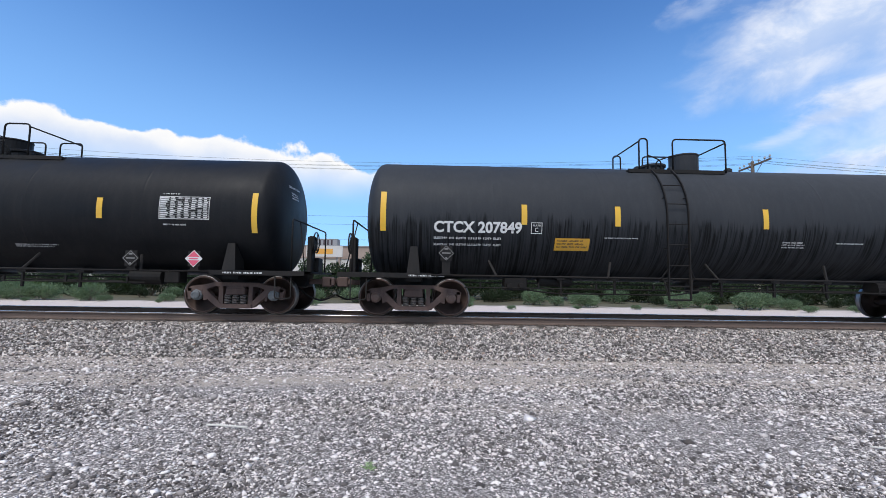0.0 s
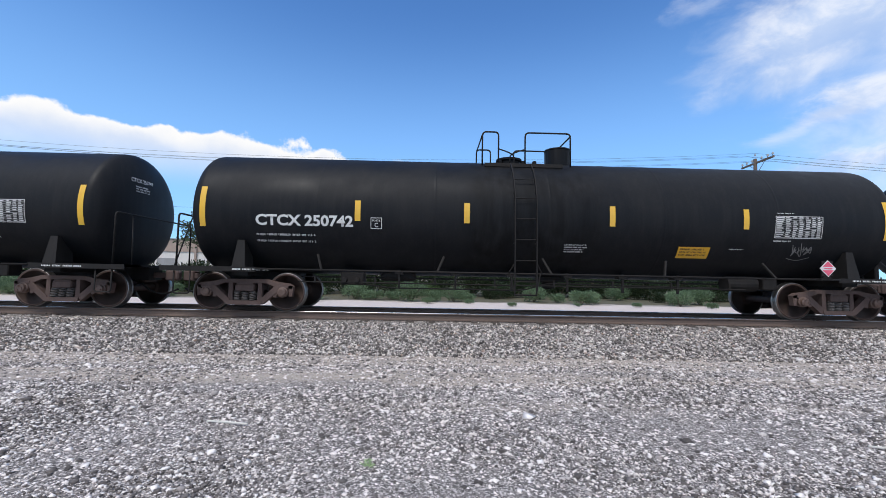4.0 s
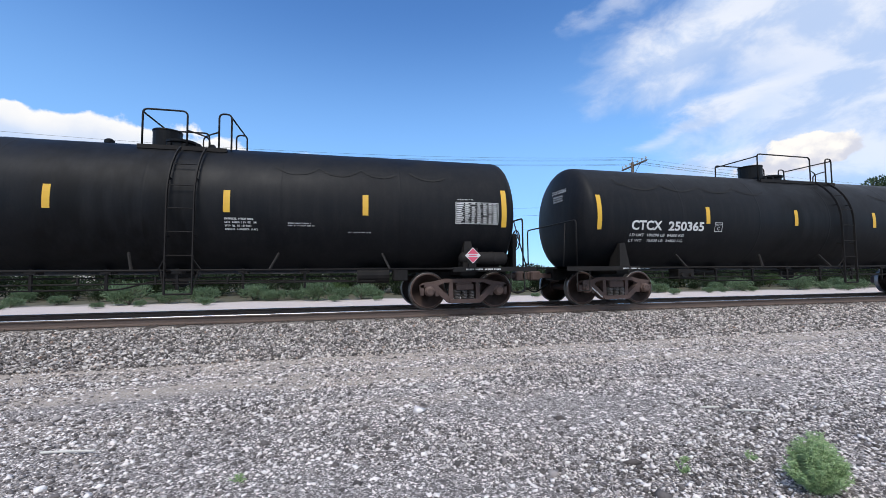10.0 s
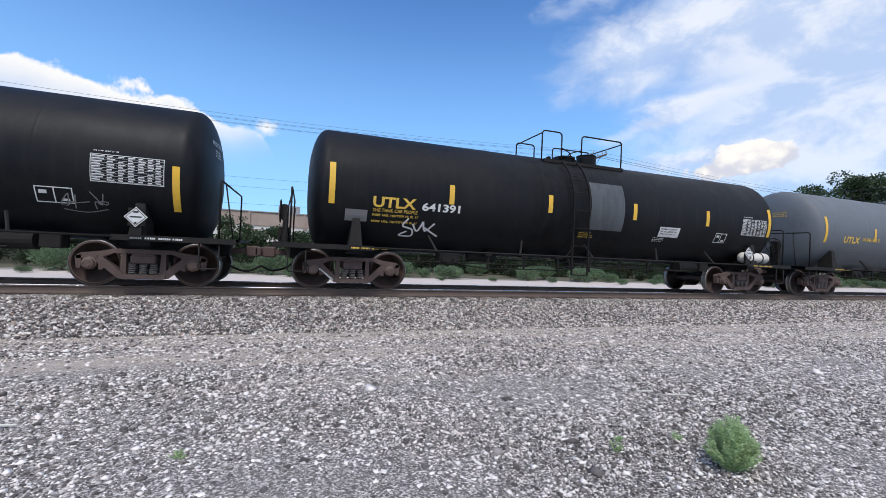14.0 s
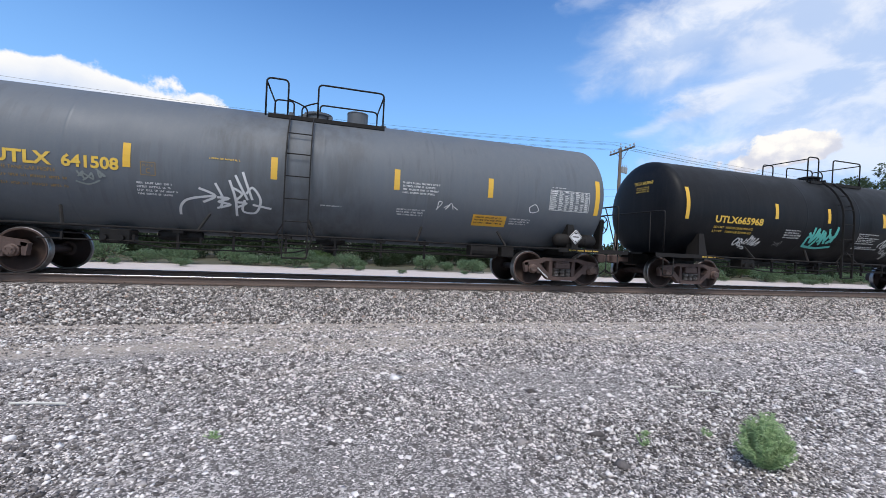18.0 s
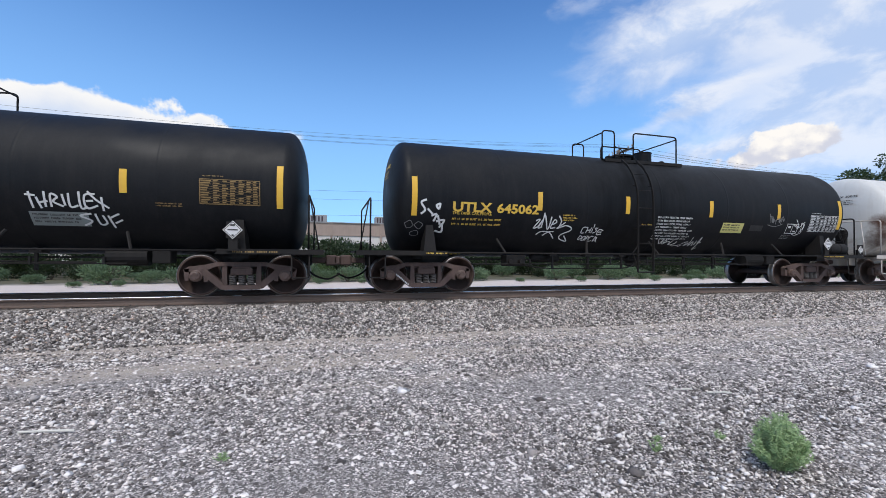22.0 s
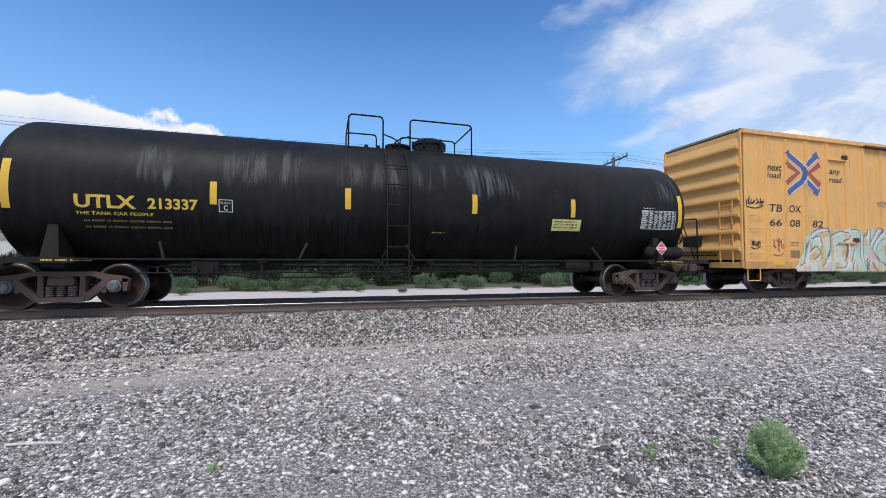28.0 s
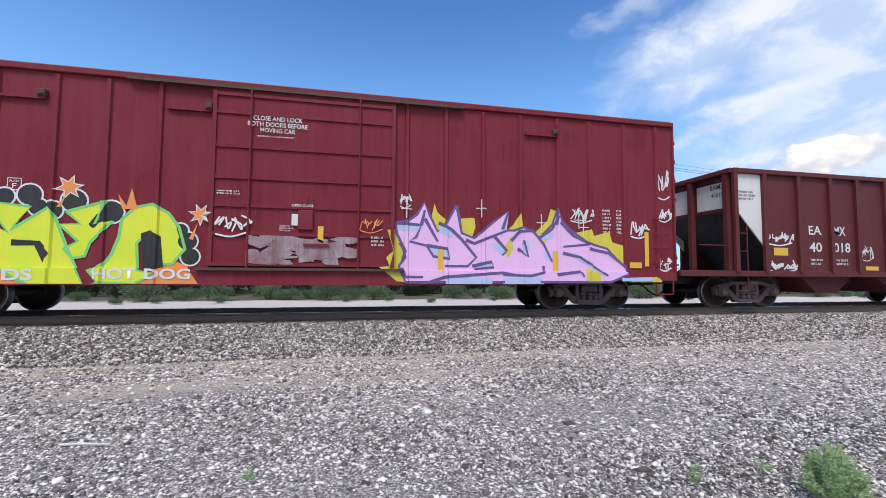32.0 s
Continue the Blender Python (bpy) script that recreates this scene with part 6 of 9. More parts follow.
SPECS = [
    dict(BLK, cx=-11.87, c=14.15, label="black rail tank car with clean paint and white data table", lad=0.86, plat=(0.1, 2.63), hoops=[hoops(0.2, 0.71), hoops(1.11, 1.72)], domes=[("dome", 0.66, 0.33, 0.5)], ticks=(-4.66, -2.43, 1.21, 4.14), tick=8.55, ends=(-8.0, 7.61), endtop=15.55, text=[("CTCX", -6.79, -5.88, -3.67, 0.24)], print=[(5.57, 6.07, -13.11, 0.06, 1), (2.12, 3.14, -33.71, 0.1, 2)], table=(5.47, 6.6, 10.9), placards=((6.38, 1.28, "red"), (5.0, 1.27, "dark")), blue=1, brake=1),
    dict(mat="tank black dusty", fr="frame black", cx=6.43, c=14.09, label="dusty black rail tank car with dark oil drips down its flank", lad=-0.95, plat=(-1.73, 0.73), hoops=[hoops(-1.4, -1.18), hoops(-0.53, 0.84)], domes=[("dome", 0.21, 0.36, 0.5), ("vent", 1.45, 0.1, 0.2)], ticks=(-4.5, -2.31, 1.21, 4.31), tick=9.76, ends=(-7.76, 7.8), endtop=19.76, text=[("CTCX 207849", -6.59, -4.55, -6.0, 0.27)], print=[(-6.59, -4.57, -20.0, 0.1, 1), (-6.59, -4.57, -26.0, 0.1, 1), (1.65, 2.24, -19.3, 0.18, 3), (-2.6, -1.81, -18.15, 0.05, 1), (2.94, 3.63, -19.35, 0.06, 1), (4.81, 5.5, -22.42, 0.05, 1)], plate=(-4.34, -6.08), table=(6.54, 7.68, 0.52), panels=((-3.76, -2.94, -19.6, "panel orange"),), box=(6.04, 6.56, -19.46), placards=((7.1, 1.34, "red"), (-6.3, 1.5, "dark")), brake=-1, short="CTCX 207849"),
    dict(BLK, cx=24.91, c=14.28, label="black rail tank car with clean white lettering", lad=-0.74, plat=(-1.5, 1.01), hoops=[hoops(-1.34, -0.9), hoops(-0.25, 0.95)], domes=[("dome", 0.48, 0.33, 0.5), ("vent", -2.0, 0.1, 0.2)], ticks=(-4.44, -1.98, 1.45, 4.32), tick=6.39, ends=(-8.02, 7.78), endtop=16.39, text=[("CTCX 250749", -6.72, -4.63, -6.85, 0.26), ("LD LMT  188100 LB  85300 KG", -6.79, -5.21, -23.34, 0.085), ("LT WT    74900 LB  34000 KG", -6.79, -5.21, -29.84, 0.085)], print=[(-3.97, -3.28, -26.16, 0.22, 3), (-0.02, 0.47, -35.62, 0.2, 4), (5.12, 6.0, -31.21, 0.06, 1)], plate=(-4.1, -8.15), table=(5.41, 6.55, 1.75), panels=((3.83, 4.67, -26.06, "panel orange"),), placards=((6.0, 1.3, "red"),), brake=-1, short="CTCX 250749", tagged=-1),
    dict(BLK, cx=43.41, c=14.28, label="black rail tank car with a chalk drawing by its table", lad=-0.61, plat=(-1.49, 0.46), hoops=[hoops(-1.54, -1.13), hoops(-0.46, 0.69)], domes=[("dome", 0.58, 0.34, 0.5)], ticks=(-4.47, -1.96, 1.43, 4.59), tick=7.68, ends=(-7.99, 7.97), endtop=17.68, text=[("CTCX 250742", -6.79, -4.57, -5.95, 0.26)], print=[(-6.79, -5.08, -22.95, 0.09, 1), (-6.79, -5.08, -28.95, 0.09, 1), (0.36, 0.91, -27.34, 0.24, 4), (4.28, 4.68, -28.55, 0.05, 1), (5.28, 5.69, -19.6, 0.06, 1)], plate=(-4.17, -7.09), table=(5.28, 6.41, 2.4), panels=((3.07, 3.83, -27.48, "panel orange"),), placards=((6.37, 1.26, "red"),), brake=1, short="CTCX 250742", extra=lambda car, p, K: p.scribble(5.75, 6.3, -39 * K, -25 * K, "lettering dim", 3, 4, 0.018)),
    dict(mat="tank black streaked", fr="frame black", cx=61.76, c=13.96, label="black rail tank car streaked with white run marks", lad=-0.73, plat=(-1.36, 0.49), hoops=[hoops(-1.38, -0.99), hoops(-0.35, 0.53)], domes=[("round", 0.17, 0.3, 0.55), ("vent", 0.75, 0.1, 0.2)], ticks=(-5.47, -1.56, 0.58, 2.73, 5.23), tick=1.93, ends=(-7.64, 7.76), endtop=1.43, text=[("CTCX", -6.42, -5.57, -6.91, 0.25), ("250024", -5.37, -4.31, -7.02, 0.25)], print=[(-6.35, -4.66, -22.92, 0.09, 1), (-6.35, -4.66, -28.92, 0.09, 1), (-2.37, -1.68, -29.33, 0.05, 1), (1.2, 1.8, -24.7, 0.18, 3), (0.21, 0.61, -29.59, 0.12, 2), (4.58, 5.18, -30.04, 0.06, 1)], plate=(-4.03, -6.66), table=(5.58, 6.71, 4.85), panels=((2.97, 3.83, -23.38, "panel orange"),), placards=((7.08, 1.3, "red"),), brake=-1, short="CTCX 250024", blue=1, tagged=-1),
    dict(BLK, cx=80.0, c=14.08, label="black rail tank car with a faded dark patch near its ladder", lad=0.8, plat=(-0.37, 1.47), hoops=[hoops(-0.4, 0.4), hoops(1.12, 1.59)], domes=[("dome", -0.02, 0.28, 0.52), ("vent", -0.79, 0.09, 0.16)], ticks=(-5.19, -2.89, -0.6, 1.66, 4.63), tick=0.57, ends=(-7.64, 7.86), endtop=1.07, text=[("CTCX", -6.22, -5.26, -8.29, 0.25), ("250896", -4.96, -3.79, -8.32, 0.25), ("LD LMT  188800 LBS  85700 KGS", -6.17, -4.46, -24.3, 0.075), ("LT WT    74100 LBS  33600 KGS", -6.17, -4.46, -30.3, 0.075)], print=[(-2.45, -1.74, -26.37, 0.1, 2), (1.67, 2.28, -25.46, 0.22, 4), (3.89, 4.49, -33.51, 0.08, 2), (5.4, 5.7, -25.54, 0.04, 1)], plate=(-3.61, -7.85), table=(5.46, 6.6, 5.0), panels=((3.05, 3.85, -25.0, "panel orange"),), placards=((7.19, 1.34, "red"),), brake=-1, short="CTCX 250896", tagged=1),
    dict(BLK, cx=98.29, c=14.01, label="black rail tank car with wavy seams along its upper flank", lad=0.86, plat=(-0.27, 1.5), hoops=[hoops(-0.22, 0.66), hoops(1.31, 1.57)], domes=[("dome", -0.01, 0.3, 0.45), ("vent", -1.2, 0.1, 0.2)], ticks=(-4.43, -1.48, 1.69, 4.56), tick=10.48, ends=(-7.65, 7.9), endtop=19.98, text=[("CTCX", -6.74, -5.85, 3.02, 0.26), ("250163", -5.66, -4.56, 2.93, 0.26), ("LD LMT  187500 LB  85050 KG", -6.6, -4.88, -21.49, 0.085), ("LT WT    75500 LB  34250 KG", -6.6, -4.88, -27.49, 0.085)], print=[(1.65, 2.32, -11.65, 0.3, 4), (2.91, 3.49, -14.75, 0.1, 2), (4.18, 4.77, -21.85, 0.05, 1)], plate=(-4.1, 2.31), table=(6.67, 7.75, 6.95), placards=((7.05, 1.31, "red"),), brake=1, short="CTCX 250163", tagged=-1, reservoir=7.41, extra=lambda car, p, K: (sag(p, -6.9, -2.5, 35, K, 5), sag(p, 2.6, 5.4, 34, K, 3), sag(p, 5.6, 6.6, 33, K, 1))),
    dict(BLK, cx=116.69, c=14.22, label="black rail tank car with wavy seams and a yellow notice panel", lad=0.66, plat=(-1.69, 1.4), hoops=[hoops(-1.66, 0.5), hoops(1.17, 1.43)], domes=[("dome", -1.05, 0.34, 0.5)], ticks=(-4.42, -1.23, 1.95, 5.26), tick=10.33, ends=(-7.85, 8.02), endtop=19.83, text=[("CTCX", -6.88, -5.92, -5.58, 0.26), ("250365", -5.72, -4.55, -5.77, 0.26), ("LD LMT  186200 LB  84500 KG", -6.9, -5.18, -19.08, 0.08), ("LT WT    76800 LB  34800 KG", -6.9, -5.18, -25.08, 0.08)], print=[(4.39, 4.97, -22.89, 0.1, 2)], plate=(-4.19, -6.01), table=(6.74, 7.82, 3.73), panels=((3.27, 4.19, -21.71, "panel orange"),), box=(6.05, 6.54, -22.16), placards=((6.97, 1.48, "red"),), brake=1, short="CTCX 250365", tagged=-1, reservoir=7.43, extra=lambda car, p, K: (sag(p, -7.0, -2.0, 34, K, 4), sag(p, 2.2, 6.8, 34, K, 4), sag(p, -7.2, -6.8, 40, K, 1))),
    dict(BLK, cx=134.35, c=12.93, label="black rail tank car with silver graffiti and white trade mark", lad=0.14, plat=(-1.89, 1.19), hoops=[hoops(-1.91, -0.22), hoops(0.53, 1.19)], domes=[("lid", -0.89, 0.46, 0.36)], ticks=(-3.69, -1.36, 1.52, 3.9), tick=-0.04, ends=(-6.78, 7.07), endtop=0.46, text=[("PROX  72734", -5.94, -4.24, -6.01, 0.22), ("LD LMT  191 100 LB  86 700 KG", -5.89, -4.25, -20.51, 0.075), ("LT WT    71 900 LB  32 600 KG", -5.89, -4.25, -26.51, 0.075)], table=(5.68, 6.87, 4.45), panels=((1.86, 2.66, 11.29, "panel orange"),), box=(4.82, 5.39, -21.47), placards=((6.48, 1.38, "white"),), brake=-1, short="PROX 72734", extra=x8),
    dict(BLK, cx=151.41, c=12.88, label="black rail tank car with yellow lettering and a pale repainted patch", lad=-0.49, plat=(-1.27, 1.51), hoops=[hoops(-1.28, -0.63), hoops(0.06, 1.51)], ink="lettering yellow", domes=[("dome", 0.81, 0.3, 0.35)], ticks=(-4.19, -1.4, 1.43, 4.27), tick=7.74, ends=(-7.01, 7.05), endtop=17.74, text=[("UTLX", -6.09, -5.07, -8.48, 0.25), ("641391", -4.92, -3.95, -10.63, 0.2, "lettering white"), ("THE TANK CAR PEOPLE", -6.09, -5.02, -18.98, 0.08)], print=[(-6.09, -4.63, -23.98, 0.1, 1), (-6.09, -4.63, -29.98, 0.1, 1), (-0.35, 0.14, -27.73, 0.2, 3), (2.28, 2.77, -28.07, 0.16, 3, "lettering white")], table=(5.79, 6.91, 2.47), panels=((2.43, 3.21, -15.09, "placard white"),), box=(4.72, 5.2, -17.39), placards=((5.95, 1.38, "white"),), brake=-1, short="UTLX 641391", extra=x9, tagged=-1, reservoir=6.62, reservoir_mat="stick wood"),
    dict(mat="tank grey", fr="frame black", cx=168.51, c=12.93, label="grey rail tank car with a pale yellow notice panel", lad=-0.61, plat=(-1.68, 1.2), hoops=[hoops(-1.68, -1.14), hoops(-0.29, 0.77)], ink="lettering yellow", domes=[("dome", 0.56, 0.3, 0.35)], ticks=(-4.2, -1.2, 1.7, 4.39), tick=6.31, ends=(-7.08, 7.12), endtop=17.31, text=[("UTLX", -6.04, -5.1, -7.75, 0.24)], print=[(-4.95, -3.91, -7.75, 0.24, 1), (1.69, 2.8, -12.33, 0.72, 8, "lettering white"), (-6.04, -4.55, -23.75, 0.18, 2, "lettering dim")], table=(5.68, 6.8, 4.0), panels=((1.9, 2.68, 4.0, "panel pale yellow"),), placards=((6.42, 1.38, "white"),), brake=-1, extra=lambda car, p, K: p.scribble(3.9, 4.6, -33 * K, -22 * K, "spray grey", 6, 3, 0.02)),
    dict(mat="tank grey", fr="frame black", cx=185.47, c=12.84, label="grey rail tank car with yellow lettering and a white tag", lad=-0.4, plat=(-1.14, 1.48), hoops=[hoops(-1.21, -0.74), hoops(-0.08, 1.45)], ink="lettering yellow", domes=[("dome", 0.88, 0.26, 0.36), ("vent", 1.54, 0.09, 0.16)], ticks=(-3.55, -0.88, 1.75, 4.06), tick=8.76, ends=(-6.86, 7.1), endtop=16.76, text=[("UTLX", -5.65, -4.75, -2.97, 0.24), ("641508", -4.6, -3.68, -3.02, 0.24), ("THE TANK CAR PEOPLE", -5.6, -4.7, -13.98, 0.07, "lettering dull gold")], print=[(-5.6, -4.2, -19.98, 0.09, 1, "lettering dull gold"), (-5.6, -4.2, -25.98, 0.09, 1, "lettering dull gold"), (-3.4, -2.7, -19.08, 0.3, 4, "lettering white"), (1.89, 2.88, -1.33, 0.3, 4, "lettering white"), (1.79, 2.48, -25.33, 0.2, 3, "lettering white"), (4.68, 5.28, -27.46, 0.2, 3, "lettering white"), (0.09, 0.59, -27.25, 0.05, 1, "lettering white"), (-2.11, -1.51, 3.86, 0.06, 1)], plate=(-3.32, -4.08), plate_ink="lettering dull gold", table=(5.7, 6.86, 3.5), panels=((3.69, 4.58, -26.0, "panel orange"),), placards=((6.42, 1.33, "white"),), brake=1, short="UTLX 641508", extra=x11, tagged=1, reservoir=6.58),
    dict(BLK, cx=202.64, c=12.79, label="black rail tank car with yellow lettering and teal and white tags", lad=-0.62, plat=(-1.27, 1.2), hoops=[hoops(-1.29, -0.78), hoops(-0.08, 1.29)], ink="lettering yellow", ticks=(-3.64, -1.35, 1.3, 3.51), tick=12.27, ends=(-7.06, 7.22), endtop=21.77, text=[("UTLX665968", -6.01, -4.15, -6.86, 0.22), ("LD LMT  190500 LB 86 400 KG", -6.0, -4.5, -18.86, 0.07), ("LT WT    72500 LB 32 900 KG", -6.0, -4.5, -23.86, 0.07)], print=[(-3.14, -2.36, -17.04, 0.32, 4, "lettering white"), ], table=(5.75, 6.92, 5.38), panels=((3.6, 4.48, -26.48, "panel orange"),), box=(5.07, 5.56, -24.57), placards=((6.32, 1.37, "white"),), brake=1, short="UTLX 665968", extra=x12, reservoir=6.87),
    dict(BLK, cx=219.69, c=12.83, label="black rail tank car with dull gold lettering and white tags", lad=0.52, plat=(-1.38, 1.31), hoops=[hoops(-1.39, 0.25), hoops(0.93, 1.31)], ink="lettering dull gold", domes=[("vent", -1.77, 0.09, 0.16)], ticks=(-4.24, -2.03, 1.45, 4.35), tick=6.69, ends=(-6.84, 7.22), endtop=16.19, text=[("UTLX", -6.09, -5.06, -12.95, 0.24), ("645467", -4.89, -3.72, -13.12, 0.24)], print=[(-6.07, -4.69, -26.96, 0.18, 2, "lettering dim"), (-4.49, -3.7, -28.18, 0.06, 1), (1.53, 2.13, -14.03, 0.2, 3), (4.89, 5.38, -17.51, 0.1, 2)], table=(5.68, 6.83, 2.38, "lettering dull gold"), panels=((2.77, 3.71, -27.21, "spray grey"),), placards=((6.34, 1.43, "white"),), brake=-1, short="UTLX 645467", extra=x13),
    dict(BLK, cx=236.72, c=12.96, label="black rail tank car with yellow lettering and several white tags", lad=-0.5, plat=(-1.23, 1.47), hoops=[hoops(-1.25, -0.84), hoops(-0.19, 1.36)], ink="lettering yellow", domes=[("dome", 0.79, 0.26, 0.36), ("vent", 1.52, 0.09, 0.16)], ticks=(-3.62, -0.98, 1.88, 4.5), tick=5.89, ends=(-6.87, 7.14), endtop=14.39, text=[("UTLX", -5.93, -4.92, -6.93, 0.24), ("645062", -4.79, -3.65, -6.96, 0.24), ("THE TANK CAR PEOPLE", -5.93, -4.92, -15.93, 0.07)], print=[(-5.93, -4.36, -21.93, 0.09, 1), (-5.93, -4.36, -26.93, 0.09, 1), (0.04, 1.37, -13.11, 0.75, 8, "lettering white"), (-2.93, -2.52, -15.02, 0.2, 3), (-0.47, -0.06, -22.09, 0.05, 1), (4.84, 5.25, -30.25, 0.16, 3, "lettering dim")], table=(5.84, 7.06, -5.0), panels=((2.38, 3.18, -17.5, "panel pale yellow"),), box=(4.92, 5.41, -16.0), placards=((6.39, 1.38, "white"),), brake=1, short="UTLX 645062", extra=x14, tagged=-1, reservoir=7.04),
    dict(mat="tank white", fr="frame white", cx=254.74, c=14.92, label="white rail tank car with brown grime on its belly", lad=0.08, plat=(-0.94, 1.45), hoops=[hoops(-0.92, -0.0), hoops(0.65, 1.53)], ink="lettering black", double=True, domes=[("dome", -0.69, 0.21, 0.4), ("vent", -1.71, 0.16, 0.26)], ticks=(-4.26, -1.53, 1.46, 4.53), tick=-9.43, ends=(-7.88, 8.08), endtop=-8.43, text=[("TJRX", -7.04, -6.31, 0.7, 0.24), ("30032", -6.17, -5.26, 0.62, 0.24), ("LD LMT  192800 LBS    87 450 KG", -7.04, -5.26, -13.8, 0.075), ("LT WT    70200 LBS    31 850 KG   NEW 6-92", -7.04, -4.5, -19.8, 0.075)], print=[(2.01, 2.6, -9.59, 0.1, 2, "lettering dull gold"), (5.05, 5.34, -11.86, 0.3, 4)], plate=(-4.78, 1.0), plate_ink="lettering black", table=(6.12, 7.01, 0.05, "lettering dim"), panels=((1.91, 2.65, -15.58, "panel pale yellow"),), placards=((5.04, 1.23, "red"), (-9.39, 1.22, "small")), brake=-1, short="TJRX 30032", extra=x15, reservoir=7.99, dome_mat="tank grey"),
    dict(mat="tank grey dark", fr="frame black", cx=274.93, c=16.94, label="dark grey rail tank car with a pale yellow notice panel", lad=-0.6, plat=(-1.36, 1.35), hoops=[hoops(-1.4, -0.95), hoops(1.02, 1.59)], ink="lettering yellow", domes=[("dome", -0.38, 0.2, 0.35), ("vent", 2.01, 0.17, 0.3)], ticks=(-5.6, -2.4, 2.59, 5.75), tick=-9.0, ends=(-8.6, 8.77), endtop=3.0, text=[("UTLX", -7.55, -6.6, -7.19, 0.24)], print=[(-6.4, -5.38, -7.19, 0.24, 1), (0.92, 1.68, -21.41, 0.05, 1, "lettering dull gold"), (7.0, 7.22, -26.85, 0.1, 3)], table=(7.46, 8.55, 3.0), panels=((4.49, 5.24, -16.5, "panel pale yellow"),), placards=((8.55, 1.27, "red"),), brake=1, r=1.45, past=-0.04, longer=0.2),
    dict(mat="tank black smeared", fr="frame black", r=1.53, cx=294.53, c=13.96, label="black rail tank car smeared with pale and dark run marks", lad=-0.4, plat=(-1.48, 1.61), hoops=[hoops(-1.49, -0.65), hoops(0.03, 1.68)], ink="lettering yellow", domes=[("lid", 0.7, 0.42, 0.42)], ticks=(-4.22, -1.52, 1.49, 4.22), tick=7.37, ends=(-7.65, 7.69), endtop=17.37, text=[("UTLX", -6.6, -5.59, -6.34, 0.26), ("213337", -5.39, -4.5, -7.39, 0.22)], print=[(-6.48, -4.99, -24.84, 0.08, 1, "lettering dull gold"), (-6.48, -4.99, -29.84, 0.08, 1, "lettering dull gold"), (0.46, 0.86, -29.15, 0.04, 1)], plate=(-4.12, -6.45), table=(6.38, 7.54, -0.42), panels=((3.63, 4.48, -12.79, "panel pale yellow"),), placards=((6.94, 1.35, "red"),), brake=1, short="UTLX 213337", blue=-1, extra=x17, reservoir=7.3),
]
for sp in SPECS:
    tank_car(sp)


